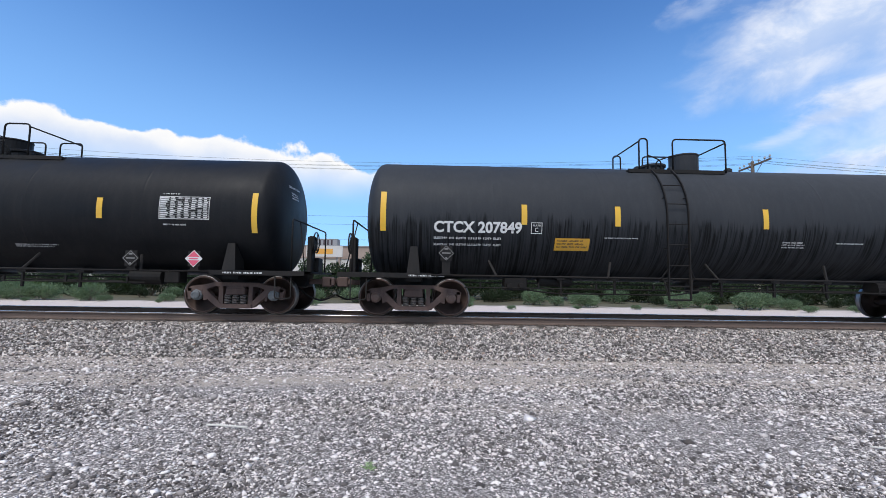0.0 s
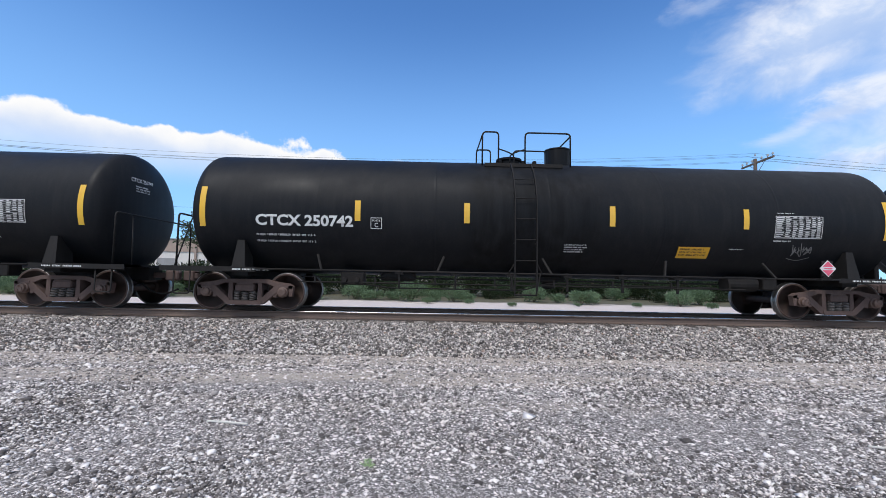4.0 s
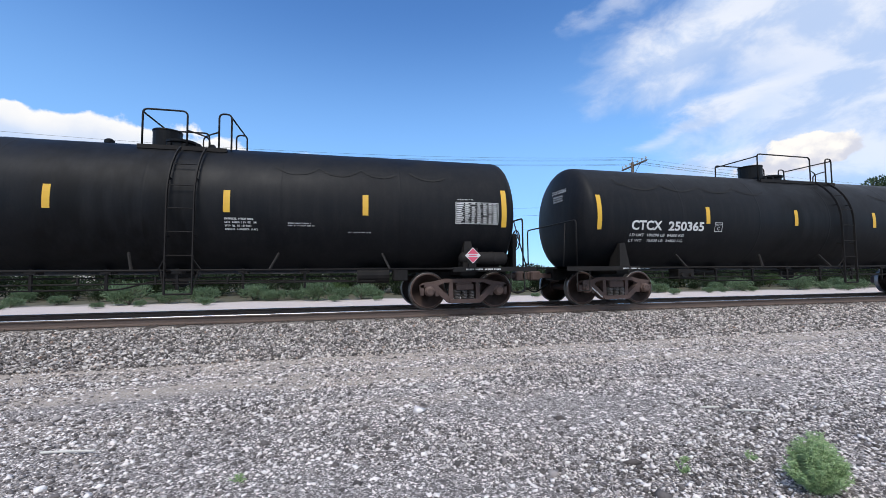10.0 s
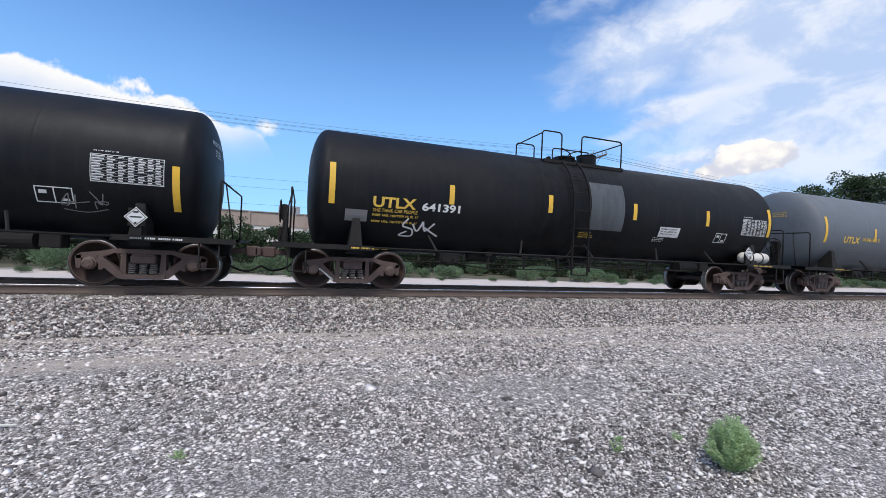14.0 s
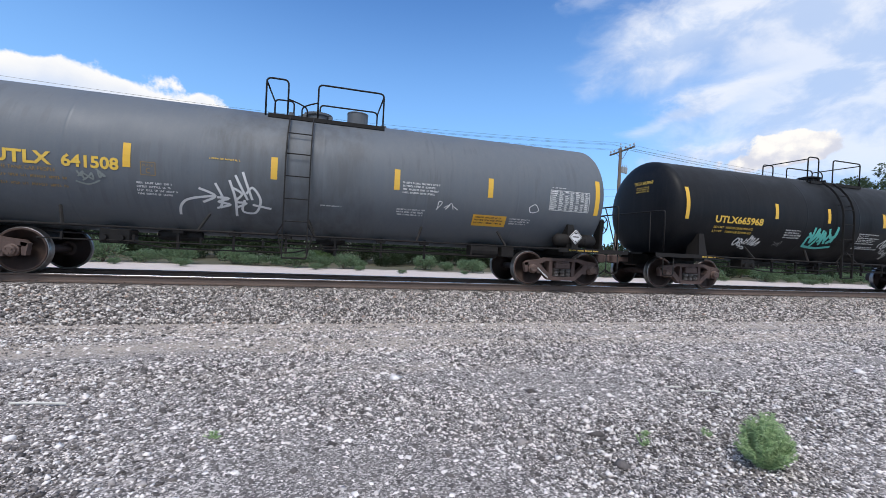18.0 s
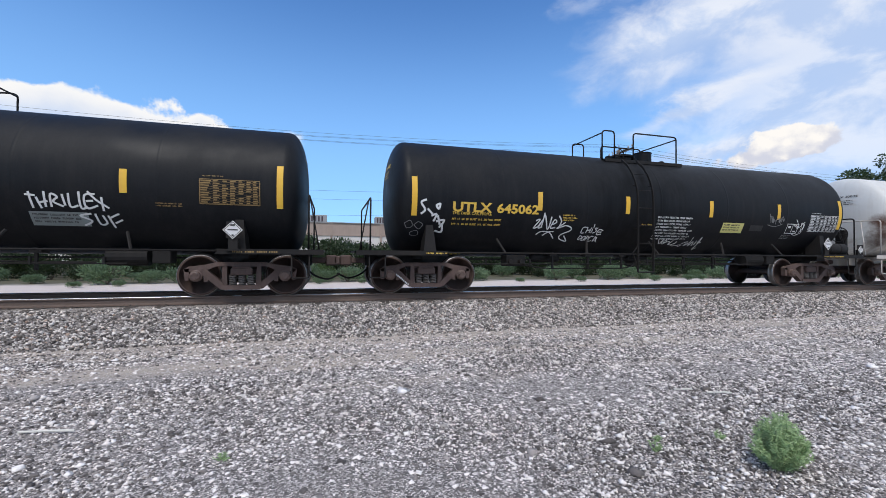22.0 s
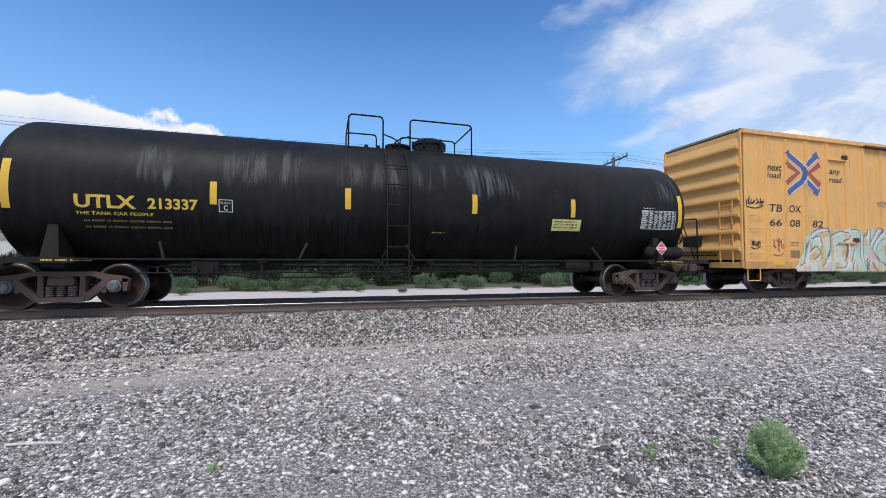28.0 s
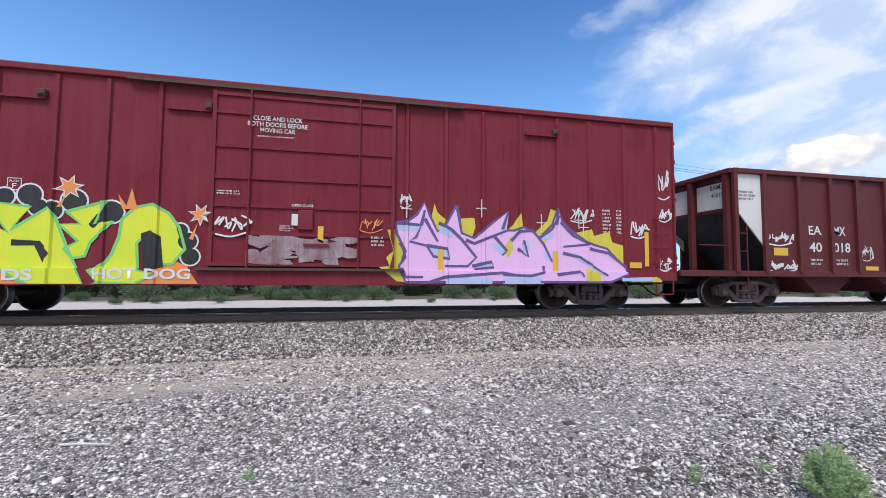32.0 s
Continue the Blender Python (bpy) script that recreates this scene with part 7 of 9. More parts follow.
# ---------------------------------------------------------------- boxcars
def box_car(sp):
    car = new("boxcar")
    tagged(car, sp["label"], "boxcar", "cars of the freight train")
    c, half, body_mat = sp["c"], 9.43, sp["mat"]
    z0, z1, y0 = 0.98, 4.98, -1.46
    for s in (-1, 1):
        truck(car, s * c / 2)
        part("coupler", cached("coupler", coupler_mesh), car, pose(s * (half - 0.25), 0, 0, 0, 0, 0 if s > 0 else 180))
        part("brake_hose", cached("hose", hose_mesh), car, pose(s * (half - 0.2), 0, 0, 0, 0, 0 if s > 0 else 180))
    bm = blank()
    box(bm, -half, half, -0.3, 0.3, 0.66, 1.0)
    for x in np.linspace(-half + 0.4, half - 0.4, 11):
        box(bm, x - 0.05, x + 0.05, -1.4, 1.4, 0.82, 0.98)
    part("centre_sill", mesh_of(bm, "frame black"), car)
    bm = blank()
    box(bm, -half, half, -1.4, 1.4, 0.985, 1.05)
    part("floor_deck", mesh_of(bm, "frame black"), car)
    # sides, door openings closed by the doors
    d0, d1 = sp["door"]
    for y, sy in ((y0, -1), (-y0, 1)):
        for a, b in ((-half, d0), (d1, half)):
            bm = blank()
            box(bm, a, b, min(y, y - sy * 0.05), max(y, y - sy * 0.05), z0, z1)
            part("side_panel", mesh_of(bm, body_mat), car)
    ribs = [(x - 0.06, x + 0.06) for x in sp["ribs"]]
    for x in sp["ribs"]:
        for sy in (-1, 1):
            bm = blank()
            k = [(x - 0.06, 0.0), (x - 0.035, 0.05), (x + 0.035, 0.05), (x + 0.06, 0.0)]
            va = [bm.verts.new((u, sy * (1.46 + e), z0)) for u, e in k]
            vb = [bm.verts.new((u, sy * (1.46 + e), z1 - 0.12)) for u, e in k]
            for i in range(3):
                bm.faces.new((va[i], va[i + 1], vb[i + 1], vb[i]))
            bm.faces.new(va), bm.faces.new(vb[::-1])
            part("side_post", mesh_of(bm, body_mat), car)
    # side sill, deeper between the trucks, and top chord
    for sy in (-1, 1):
        bm = blank()
        vs = [(-half, 1.0), (-half, 0.78), (-c / 2 + 1.4, 0.78), (-c / 2 + 1.75, 0.66), (c / 2 - 1.75, 0.66), (c / 2 - 1.4, 0.78), (half, 0.78), (half, 1.0)]
        va = [bm.verts.new((x, sy * 1.515, z)) for x, z in vs]
        vb = [bm.verts.new((x, sy * 1.44, z)) for x, z in vs]
        bm.faces.new(va), bm.faces.new(vb[::-1])
        for i in range(len(vs)):
            bm.faces.new((va[i], vb[i], vb[(i + 1) % len(vs)], va[(i + 1) % len(vs)]))
        part("side_sill", mesh_of(bm, sp.get("sill", body_mat)), car)
        bm = blank()
        box(bm, -half, half, sy * 1.53 if sy < 0 else 1.43, -1.43 if sy < 0 else 1.53, 4.90, 5.03, 0.015)
        part("top_chord", mesh_of(bm, sp.get("chord", body_mat)), car)
    # ends with horizontal corrugations
    for s in (-1, 1):
        end = part("end_wall", cached(("end", body_mat), lambda: end_wall_mesh(body_mat)), car, pose(s * half, 0, 0, 0, 0, 0 if s < 0 else 180))
        for k in range(7):
            part("corrugation", cached(("corrugation", body_mat), lambda: corrugation_mesh(body_mat)), end, pose(-0.002, 0, 1.25 + k * 0.52))
        bm = blank()
        for k in range(5):
            tube(bm, [(-0.1, -1.2, 1.3 + k * 0.36), (-0.1, -0.78, 1.3 + k * 0.36)], 0.014, 6)
        for y in (-1.2, -0.78):
            box(bm, -0.115, -0.085, y - 0.02, y + 0.02, 0.95, 2.9)
        part("end_ladder", mesh_of(bm, body_mat), end)
        bm = blank()
        box(bm, -0.26, -0.02, -0.6, 1.3, 1.18, 1.22)
        box(bm, -0.3, -0.05, -0.1, 0.45, 1.5, 1.85, 0.02)
        part("end_step", mesh_of(bm, "frame black"), end)
        bm = blank()
        tube(bm, bend([(s * (half - 0.1), -1.49, 0.8), (s * (half - 0.1), -1.49, 0.42), (s * (half - 0.6), -1.49, 0.42), (s * (half - 0.6), -1.49, 0.8)], 0.05), 0.017, 6)
        part("stirrup_step", mesh_of(bm, sp.get("step", body_mat)), car)
        for k in range(4):
            bm = blank()
            x = s * (half - 0.45)
            tube(bm, bend([(x - 0.2, -1.47, 1.25 + k * 0.38), (x - 0.2, -1.55, 1.25 + k * 0.38), (x + 0.2, -1.55, 1.25 + k * 0.38), (x + 0.2, -1.47, 1.25 + k * 0.38)], 0.03), 0.012, 6)
            part("grab_iron", mesh_of(bm, body_mat), car)
    bm = blank()
    box(bm, 0, 0.76, -1.45, 1.45, 5.03, 5.07)
    box(bm, 0, 0.05, -1.2, 1.2, 5.07, 5.1)
    panel = mesh_of(bm, "boxcar roof")
    for x in np.linspace(-half, half - 0.78, 24):
        part("roof_panel", panel, car, pose(x, 0, 0))
    # unseen solid filler added between the doors, stops sky showing through their gap
    bm = blank()
    box(bm, d0, d1, -1.40, 1.40, 1.06, 4.9)
    part("lining", mesh_of(bm, "frame black"), car)
    # short guide rails and latches high and low beside the doors
    for u, z in sp["guides"]:
        bm = blank()
        box(bm, u - 0.42, u + 0.42, -1.535, -1.46, z - 0.025, z + 0.025)
        guide = part("door_guide", mesh_of(bm, body_mat), car)
        bm = blank()
        box(bm, u + 0.3, u + 0.44, -1.57, -1.46, z + 0.02, z + 0.17, 0.015)
        box(bm, u + 0.33, u + 0.41, -1.60, -1.57, z + 0.05, z + 0.08)
        part("latch", mesh_of(bm, "door track"), guide)
    # doors
    for sy in (-1, 1):
        for k, (a, b) in enumerate(sp["leaves"]):
            bm = blank()
            yy = sorted((sy * 1.47, sy * 1.53))
            box(bm, a + (0.01 if k == 0 else 0.004), b - (0.01 if k == len(sp["leaves"]) - 1 else 0.004), *yy, 1.06, 4.88)
            door = part("door", mesh_of(bm, sp["door_mat"]), car, None, sp["door_label"])
            bm = blank()
            yy = sorted((sy * 1.53, sy * 1.565))
            for z in (1.1, 1.75, 2.35, 2.95, 3.62, 4.35, 4.74):
                box(bm, a + 0.03, b - 0.03, *yy, z - 0.035, z + 0.035)
            yy = sorted((sy * 1.53, sy * 1.572))
            for x in (a + 0.05, b - 0.05):
                box(bm, x - 0.04, x + 0.04, *yy, 1.08, 4.79)
            part("door_frame", mesh_of(bm, sp["door_mat"]), door)
            for f in (0.2, 0.79):
                bm = blank()
                x = a + (b - a) * f
                tube(bm, [(x, sy * 1.585, 1.0), (x, sy * 1.585, 4.86)], 0.022, 6)
                part("lock_rod", mesh_of(bm, sp["door_mat"]), door)
            bm = blank()
            x = a + (b - a) * 0.5
            box(bm, x - 0.16, x + 0.16, *sorted((sy * 1.535, sy * 1.6)), 1.85, 2.3, 0.02)
            part("lock_box", mesh_of(bm, sp["door_mat"]), door)
            bm = blank()
            box(bm, x - 0.03, x + 0.5, *sorted((sy * 1.58, sy * 1.62)), 1.5, 1.56)
            part("lock_lever", mesh_of(bm, sp["door_mat"]), door)
        yy = sorted((sy * 1.47, sy * 1.6))
        for a, b, z in ((d0 - 1.6, d1 + 1.6, 4.86), (d0 - 0.2, d1 + 0.2, 0.97)):
            bm = blank()
            box(bm, a, b, *yy, z, z + 0.06)
            part("door_track", mesh_of(bm, "door track"), car)
    cuts = [q for x in sp["ribs"] for q in (x - 0.065, x - 0.035, x + 0.035, x + 0.065)] + [d0, d1]

    def surf(u, v, e):
        k = 0.004 + e
        for x in sp["ribs"]:
            t = abs(u - x)
            if t < 0.066:
                k += 0.05 * min(1.0, (0.066 - t) / 0.03)
        if v < 1.0:
            k += 0.055
        if d0 <= u <= d1:
            k += 0.11 if v > 1.0 else 0.0
        return (u, y0 - k, v)

    p = Painter(car, surf, cuts, [0.999, 1.001], 0.69)
    sp["paint"](car, p)
    place(car, sp["cx"])


def end_wall_mesh(mat):
    bm = blank()
    box(bm, 0.0, 0.06, -1.46, 1.46, 0.8, 4.98)
    for y in (-1.46, 1.40):
        box(bm, -0.05, 0.0, y, y + 0.06, 0.8, 5.0)
    return mesh_of(bm, mat, "end_wall")


def corrugation_mesh(mat):
    bm = blank()
    pts = [(0.0, 0.0), (-0.13, 0.10), (-0.13, 0.16), (0.0, 0.44)]
    va = [bm.verts.new((x, -1.40, z)) for x, z in pts]
    vb = [bm.verts.new((x, 1.40, z)) for x, z in pts]
    for i in range(3):
        bm.faces.new((va[i], vb[i], vb[i + 1], va[i + 1]))
    bm.faces.new(va), bm.faces.new(vb[::-1])
    return mesh_of(bm, mat, "corrugation")


def paint_yellow(car, p):
    p.text("next", -8.40, -7.80, 3.82, 4.02, "lettering black", 0.015, 0.15)
    p.text("load", -8.42, -7.83, 3.60, 3.79, "lettering black", 0.015, 0.15)
    p.text("any", -5.68, -5.15, 3.82, 4.02, "lettering black", 0.015, 0.15)
    p.text("road", -5.70, -5.10, 3.60, 3.79, "lettering black", 0.015, 0.15)
    # crossed road emblem
    for m, e, lines in (("lettering white", 0.002, ([(-7.56, 4.41), (-6.94, 4.06), (-6.8, 3.85), (-6.93, 3.56), (-7.5, 3.21)], [(-6.25, 4.43), (-6.76, 4.06)], [(-6.75, 3.6), (-6.25, 3.25)])),
                        ("logo blue", 0.004, ([(-7.56, 4.41), (-6.94, 4.06), (-6.8, 3.85), (-6.93, 3.56), (-7.5, 3.21)], [(-6.25, 4.43), (-6.76, 4.06)], [(-6.75, 3.6), (-6.25, 3.25)])),
                        ("logo red", 0.006, ([(-7.66, 4.14), (-7.08, 3.84), (-7.66, 3.45)], [(-6.12, 4.16), (-6.62, 3.84), (-6.12, 3.47)]))):
        p.stroke("emblem", lines, 0.24 if m == "lettering white" else 0.18, m, e, curve=False)
    for u, v, q in ((-7.52, 4.39, 1), (-7.48, 3.24, -1), (-6.28, 4.41, 1), (-6.28, 3.27, -1)):
        bm = blank()
        poly(bm, [(u - 0.2, v + q * 0.02), (u + 0.02, v + q * 0.16), (u + 0.16, v - q * 0.1)])
        p.put("emblem", bm, "logo blue", 0.0055)
    for s, u0, u1 in (("TB", -8.36, -7.82), ("OX", -7.52, -7.0)):
        p.text(s, u0, u1, 2.55, 2.78, "lettering black", 0.012, 0.1)
    for s, u0, u1 in (("66", -8.36, -7.85), ("08", -7.5, -7.05), ("82", -6.52, -6.04)):
        p.text(s, u0, u1, 2.1, 2.32, "lettering black", 0.012, 0.1)
    p.scribble(-9.3, -8.6, 2.7, 2.98, "spray black", 71, 5, 0.03)
    p.scribble(-9.15, -8.75, 1.45, 1.68, "spray black", 72, 3, 0.025)
    p.scribble(-8.25, -7.8, 1.25, 1.75, "logo red", 73, 3, 0.025)
    p.scribble(-3.4, -2.7, 2.95, 3.1, "spray grey", 74, 4, 0.02)
    p.block("reflective_stripe", -8.45, -8.32, 1.12, 2.06, "stripe yellow", 0.002)
    p.block("yellow_tab", -8.36, -7.86, 0.9, 1.06, "stripe yellow", 0.003)
    p.block("dark_plate", -7.5, -7.1, 1.12, 1.35, "lettering dull gold", 0.003)
    p.bars(-7.5, -7.05, 1.45, 1.62, 2, "lettering dull gold", 3)
    for u in (-6.1, -3.0, 3.0, 6.25):
        p.block("reflective_stripe", u - 0.06, u + 0.06, 1.05, 1.55, "stripe yellow", 0.014)
    # faded mint pieces on either side of the doors
    form, _ = former(p)
    form([(-7.4, 0.81), (-6.96, 1.27), (-6.86, 1.79), (-6.41, 2.06), (-5.88, 2.08), (-5.23, 2), (-4.78, 2.13), (-4.09, 2.04), (-3.61, 2.17), (-3.12, 2.08), (-2.68, 1.97), (-2.52, 1.46), (-2.74, 0.65), (-7.3, 0.66)], "spray mint", 0.003)
    ink = []
    ink += [[(-7.2, 0.86), (-6.91, 1.07), (-6.81, 1.58), (-6.51, 1.96), (-5.99, 2.08), (-5.83, 1.93), (-5.88, 1.18), (-6.19, 0.87)], [(-6.71, 1.28), (-6.4, 1.49), (-6.19, 1.28), (-6.5, 1.07)], [(-5.77, 1.82), (-5.23, 2), (-4.78, 1.85), (-5.12, 1.68)], [(-5.5, 1.51), (-5.01, 1.63), (-5.11, 0.87), (-5.55, 0.81)], [(-4.78, 2.07), (-4.32, 1.98), (-4.32, 1.2), (-4.08, 0.65), (-4.77, 0.65), (-4.61, 1.42)], [(-4.15, 1.82), (-3.95, 2.1), (-3.95, 1.54), (-3.43, 2.12), (-3.25, 2.01), (-3.71, 1.44), (-3.09, 0.71), (-3.61, 0.71), (-4.03, 1.15), (-4.14, 0.65)], [(-3.12, 1.96), (-2.68, 1.92), (-3, 1.56), (-2.62, 1.57), (-2.81, 1.22)], [(-6.61, 1.74), (-6.2, 1.81), (-6.09, 1.5)]]
    p.stroke("graffiti_highlight", [[(u + 0.06, v - 0.05) for u, v in ln] for ln in ink], 0.05, "spray white", 0.005)
    p.stroke("graffiti_outline", ink, 0.036, "spray slate", 0.0075)
    p.stroke("graffiti_outline", [[(u + 0.16, v - 0.10) for u, v in ln[1:-1]] for ln in ink if len(ln) > 4], 0.018, "spray slate", 0.009)
    form([(3.13, 2.09), (3.53, 2.16), (4.23, 2.04), (4.96, 2.16), (5.34, 2.02), (5.73, 2.1), (6.86, 1.98), (6.93, 1.7), (7.14, 1.51), (6.86, 0.75), (2.65, 0.72), (2.97, 1.03), (2.91, 1.48), (3.13, 1.6)], "spray mint", 0.003)
    ink = []
    ink += [[(3.59, 2.08), (4, 1.92), (3.94, 1.57), (3.59, 1.21)], [(3.94, 1.13), (4.35, 1.99), (4.42, 1.64), (4.12, 1.28)], [(4.38, 1.87), (4.72, 2), (5.06, 1.89), (4.97, 1.59), (5.16, 1.23), (4.79, 1.14)], [(4.48, 1.13), (4.97, 1.29), (5.03, 1.47)], [(5.34, 1.93), (5.79, 2.04), (5.99, 1.86), (5.73, 1.67)], [(5.47, 1.14), (5.86, 1.06), (5.6, 0.99)], [(6.38, 1.93), (6.86, 1.89), (6.66, 1.57), (7.07, 1.48)]]
    p.stroke("graffiti_outline", ink, 0.022, "spray slate", 0.006)
    # right end lettering
    p.block("brand_panel", 5.74, 8.4, 3.83, 4.32, "lettering black", 0.003, "black trade mark panel with white stripes")
    bm = blank()
    for u0, u1 in ((5.95, 6.75), (6.62, 7.42), (7.5, 8.22)):
        quad(bm, u0, u1, 4.14, 4.25), quad(bm, u0 + 0.3, u0 + 0.5, 3.9, 4.14)
    quad(bm, 5.9, 7.3, 4.0, 4.03), quad(bm, 5.9, 7.3, 4.07, 4.09)
    p.put("brand_mark", bm, "lettering white", 0.006)
    p.text("Railcar Pooling", 5.42, 8.62, 3.30, 3.60, "lettering black", 0.015, 0.12)
    p.text("Experts", 6.2, 7.85, 2.87, 3.15, "lettering black", 0.015, 0.12)
    p.bars(6.2, 7.9, 2.52, 2.74, 1, "lettering black", 9, fill=0.9, name="web_address_bar")
    p.bars(7.3, 8.0, 2.0, 2.3, 5, "lettering dull gold", 10)
    p.bars(7.3, 8.1, 1.3, 1.6, 2, "lettering white", 11)
    p.block("yellow_tab", 8.1, 8.6, 0.9, 1.06, "stripe yellow", 0.003)
    p.block("reflective_stripe", 8.55, 8.68, 1.06, 1.95, "stripe yellow", 0.003)
    p.scribble(8.0, 8.5, 1.3, 1.9, "logo red", 75, 3, 0.025)
    p.scribble(2.75, 3.5, 2.4, 3.2, "spray black", 76, 4, 0.018)
    p.scribble(8.2, 8.75, 2.7, 3.2, "spray grey", 77, 3, 0.018)
    # doors
    for k, s in enumerate(("CLOSE THIS DOOR", "BEFORE CLOSING", "MAIN DOOR")):
        w = len(s) * 0.034
        p.text(s, -1.22 - w, -1.22 + w, 4.17 - k * 0.13, 4.27 - k * 0.13, "lettering white", 0.01)
    for k, s in enumerate(("CLOSE AND LOCK", "BOTH DOORS BEFORE", "MOVING CAR")):
        w = len(s) * 0.034
        p.text(s, 1.28 - w, 1.28 + w, 4.15 - k * 0.13, 4.25 - k * 0.13, "lettering white", 0.01)
    p.block("yellow_tab", -0.92, -0.2, 1.46, 1.88, "boxcar yellow", 0.0)
    p.block("reflective_stripe", 0.3, 0.43, 1.46, 1.92, "stripe yellow", 0.002)
    p.block("sticker", 1.95, 2.2, 4.2, 4.45, "placard white", 0.0)
    p.block("sticker", 0.28, 0.5, 3.75, 3.98, "placard white", 0.0)
    p.block("sticker", -1.55, -1.3, 1.85, 2.05, "placard white", 0.0)
    p.block("sticker", 1.1, 1.32, 1.78, 1.98, "placard white", 0.0)
    for u0, u1, v0, v1, n in ((-2.3, -1.7, 1.9, 2.1, 3), (-2.2, -1.9, 1.5, 1.62, 2), (-1.9, -1.4, 1.25, 1.38, 2), (-1.6, -1.0, 2.2, 2.34, 2), (0.3, 0.6, 2.9, 3.2, 3), (0.35, 0.65, 2.62, 2.74, 1), (1.6, 2.2, 2.55, 2.75, 3), (1.0, 1.6, 2.2, 2.4, 2), (1.8, 2.3, 1.5, 1.95, 4), (0.7, 1.3, 1.45, 1.62, 2)):
        p.bars(u0, u1, v0, v1, n, "lettering white", int(u0 * 50) % 91, 0.0)
    p.scribble(0.7, 1.3, 1.25, 1.5, "spray white", 78, 4, 0.03)


def paint_red(car, p):
    for s, u0, u1 in (("A", -8.42, -8.15), ("T", -8.0, -7.76), ("W", -7.42, -7.08)):
        p.text(s, u0, u1, 2.86, 3.16, "lettering white", 0.012)
    for s, u0, u1 in (("840", -8.42, -7.82), ("87", -7.42, -7.02)):
        p.text(s, u0, u1, 2.44, 2.66, "lettering white", 0.012)
    p.scribble(-8.5, -7.6, 2.75, 3.0, "spray orange", 91, 5, 0.025)
    p.scribble(-9.25, -8.75, 3.1, 3.6, "spray white", 92, 4, 0.035)
    p.block("graffiti_fill", -9.28, -8.72, 2.9, 3.15, "spray orange", 0.002)
    # lime piece on an orange ground, black bubbles behind
    form, letter = former(p)
    form([(-8.68, 0.98), (-8.44, 1.14), (-7.89, 1.12), (-7.64, 1.15), (-6.9, 0.99), (-6.58, 1.08), (-6.15, 1.17), (-5.86, 0.94), (-5.46, 0.89), (-4.94, 0.65), (-4.04, 0.65), (-3.48, 0.96), (-2.9, 0.93), (-2.6, 1.19), (-2.3, 1.06), (-2.03, 0.65), (-6.57, 0.65), (-6.63, 0.76), (-8.6, 0.79)], "spray orange", 0.003, "graffiti_ground")
    for k, (u, v, r) in enumerate(((-8.05, 2.15, 0.17), (-7.84, 2.27, 0.18), (-7.59, 2.19, 0.16), (-7.41, 2.06, 0.14), (-7.2, 2.1, 0.16), (-6.93, 2.2, 0.18), (-6.56, 2.35, 0.23), (-6.06, 2.26, 0.14), (-5.81, 2.3, 0.14), (-5.52, 2.37, 0.16), (-5.11, 2.42, 0.20), (-4.96, 2.18, 0.16), (-4.72, 2.13, 0.17), (-4.36, 2.33, 0.22), (-3.71, 2.13, 0.22), (-3.93, 1.94, 0.18), (-2.44, 1.79, 0.14), (-2.3, 1.57, 0.18), (-2.24, 1.25, 0.17), (-8.61, 1.19, 0.14))):
        for rr, m, e in ((r + 0.035, "spray white", 0.004), (r, "spray black", 0.006)):
            form([(u + rr * math.cos(i * math.pi / 8), v + rr * math.sin(i * math.pi / 8)) for i in range(16)], m, e + k * 0.0001, "graffiti_bubble")
    letter([(-8.5, 2.29), (-8.23, 2.31), (-8.15, 2.03), (-8.09, 1.78), (-7.97, 2.15), (-7.77, 2.24), (-7.57, 2.17), (-7.3, 1.95), (-7.18, 1.55), (-7.07, 1.16), (-7.22, 1.04), (-7.48, 1.15), (-7.64, 1.15), (-7.7, 1.54), (-7.78, 1.71), (-7.9, 1.54), (-7.94, 1.18), (-8.39, 1.17), (-8.2, 1.42), (-8.43, 1.53)], "spray lime", "spray green")
    letter([(-7.24, 1.89), (-7.09, 2.04), (-6.72, 2.11), (-6.5, 2.3), (-6.01, 2.38), (-5.92, 2.17), (-6.02, 1.82), (-6.16, 1.72), (-6.43, 1.57), (-6.48, 1.4), (-6.21, 1.49), (-6.05, 1.64), (-5.93, 1.58), (-6.37, 1.26), (-6.58, 1.08), (-7.01, 1.05), (-7.15, 1.27), (-7.18, 1.61)], "spray lime", "spray green")
    letter([(-6.15, 1.32), (-5.99, 1.58), (-5.88, 1.61), (-5.7, 1.5), (-5.94, 2), (-5.42, 1.66), (-5.83, 2.27), (-5.08, 2.18), (-5.39, 1.72), (-4.78, 2.19), (-4.66, 1.98), (-4.41, 1.32), (-4.1, 0.65), (-5, 0.65), (-5.47, 0.94), (-5.92, 0.94), (-6.15, 1.17)], "spray lime", "spray green")
    letter([(-4.48, 2.11), (-3.87, 2.32), (-3.8, 2.35), (-3.99, 1.88), (-3.67, 1.95), (-4.05, 1.51), (-4.13, 1.23), (-4.35, 1.19), (-4.5, 1.37), (-4.26, 1.53), (-4.6, 1.86), (-4.23, 1.87)], "spray lime", "spray green")
    letter([(-3.55, 1.64), (-3.52, 1.98), (-3.29, 2.24), (-2.97, 2.32), (-2.67, 2.14), (-2.47, 1.86), (-2.34, 1.41), (-2.57, 1.09), (-2.9, 1.09), (-2.97, 1.46), (-3.03, 1.72), (-3.23, 1.52), (-3.19, 0.96), (-2.9, 0.9), (-3.22, 0.68), (-3.85, 0.71), (-4.04, 0.95), (-3.79, 1.08), (-3.67, 1.27)], "spray lime", "spray green")
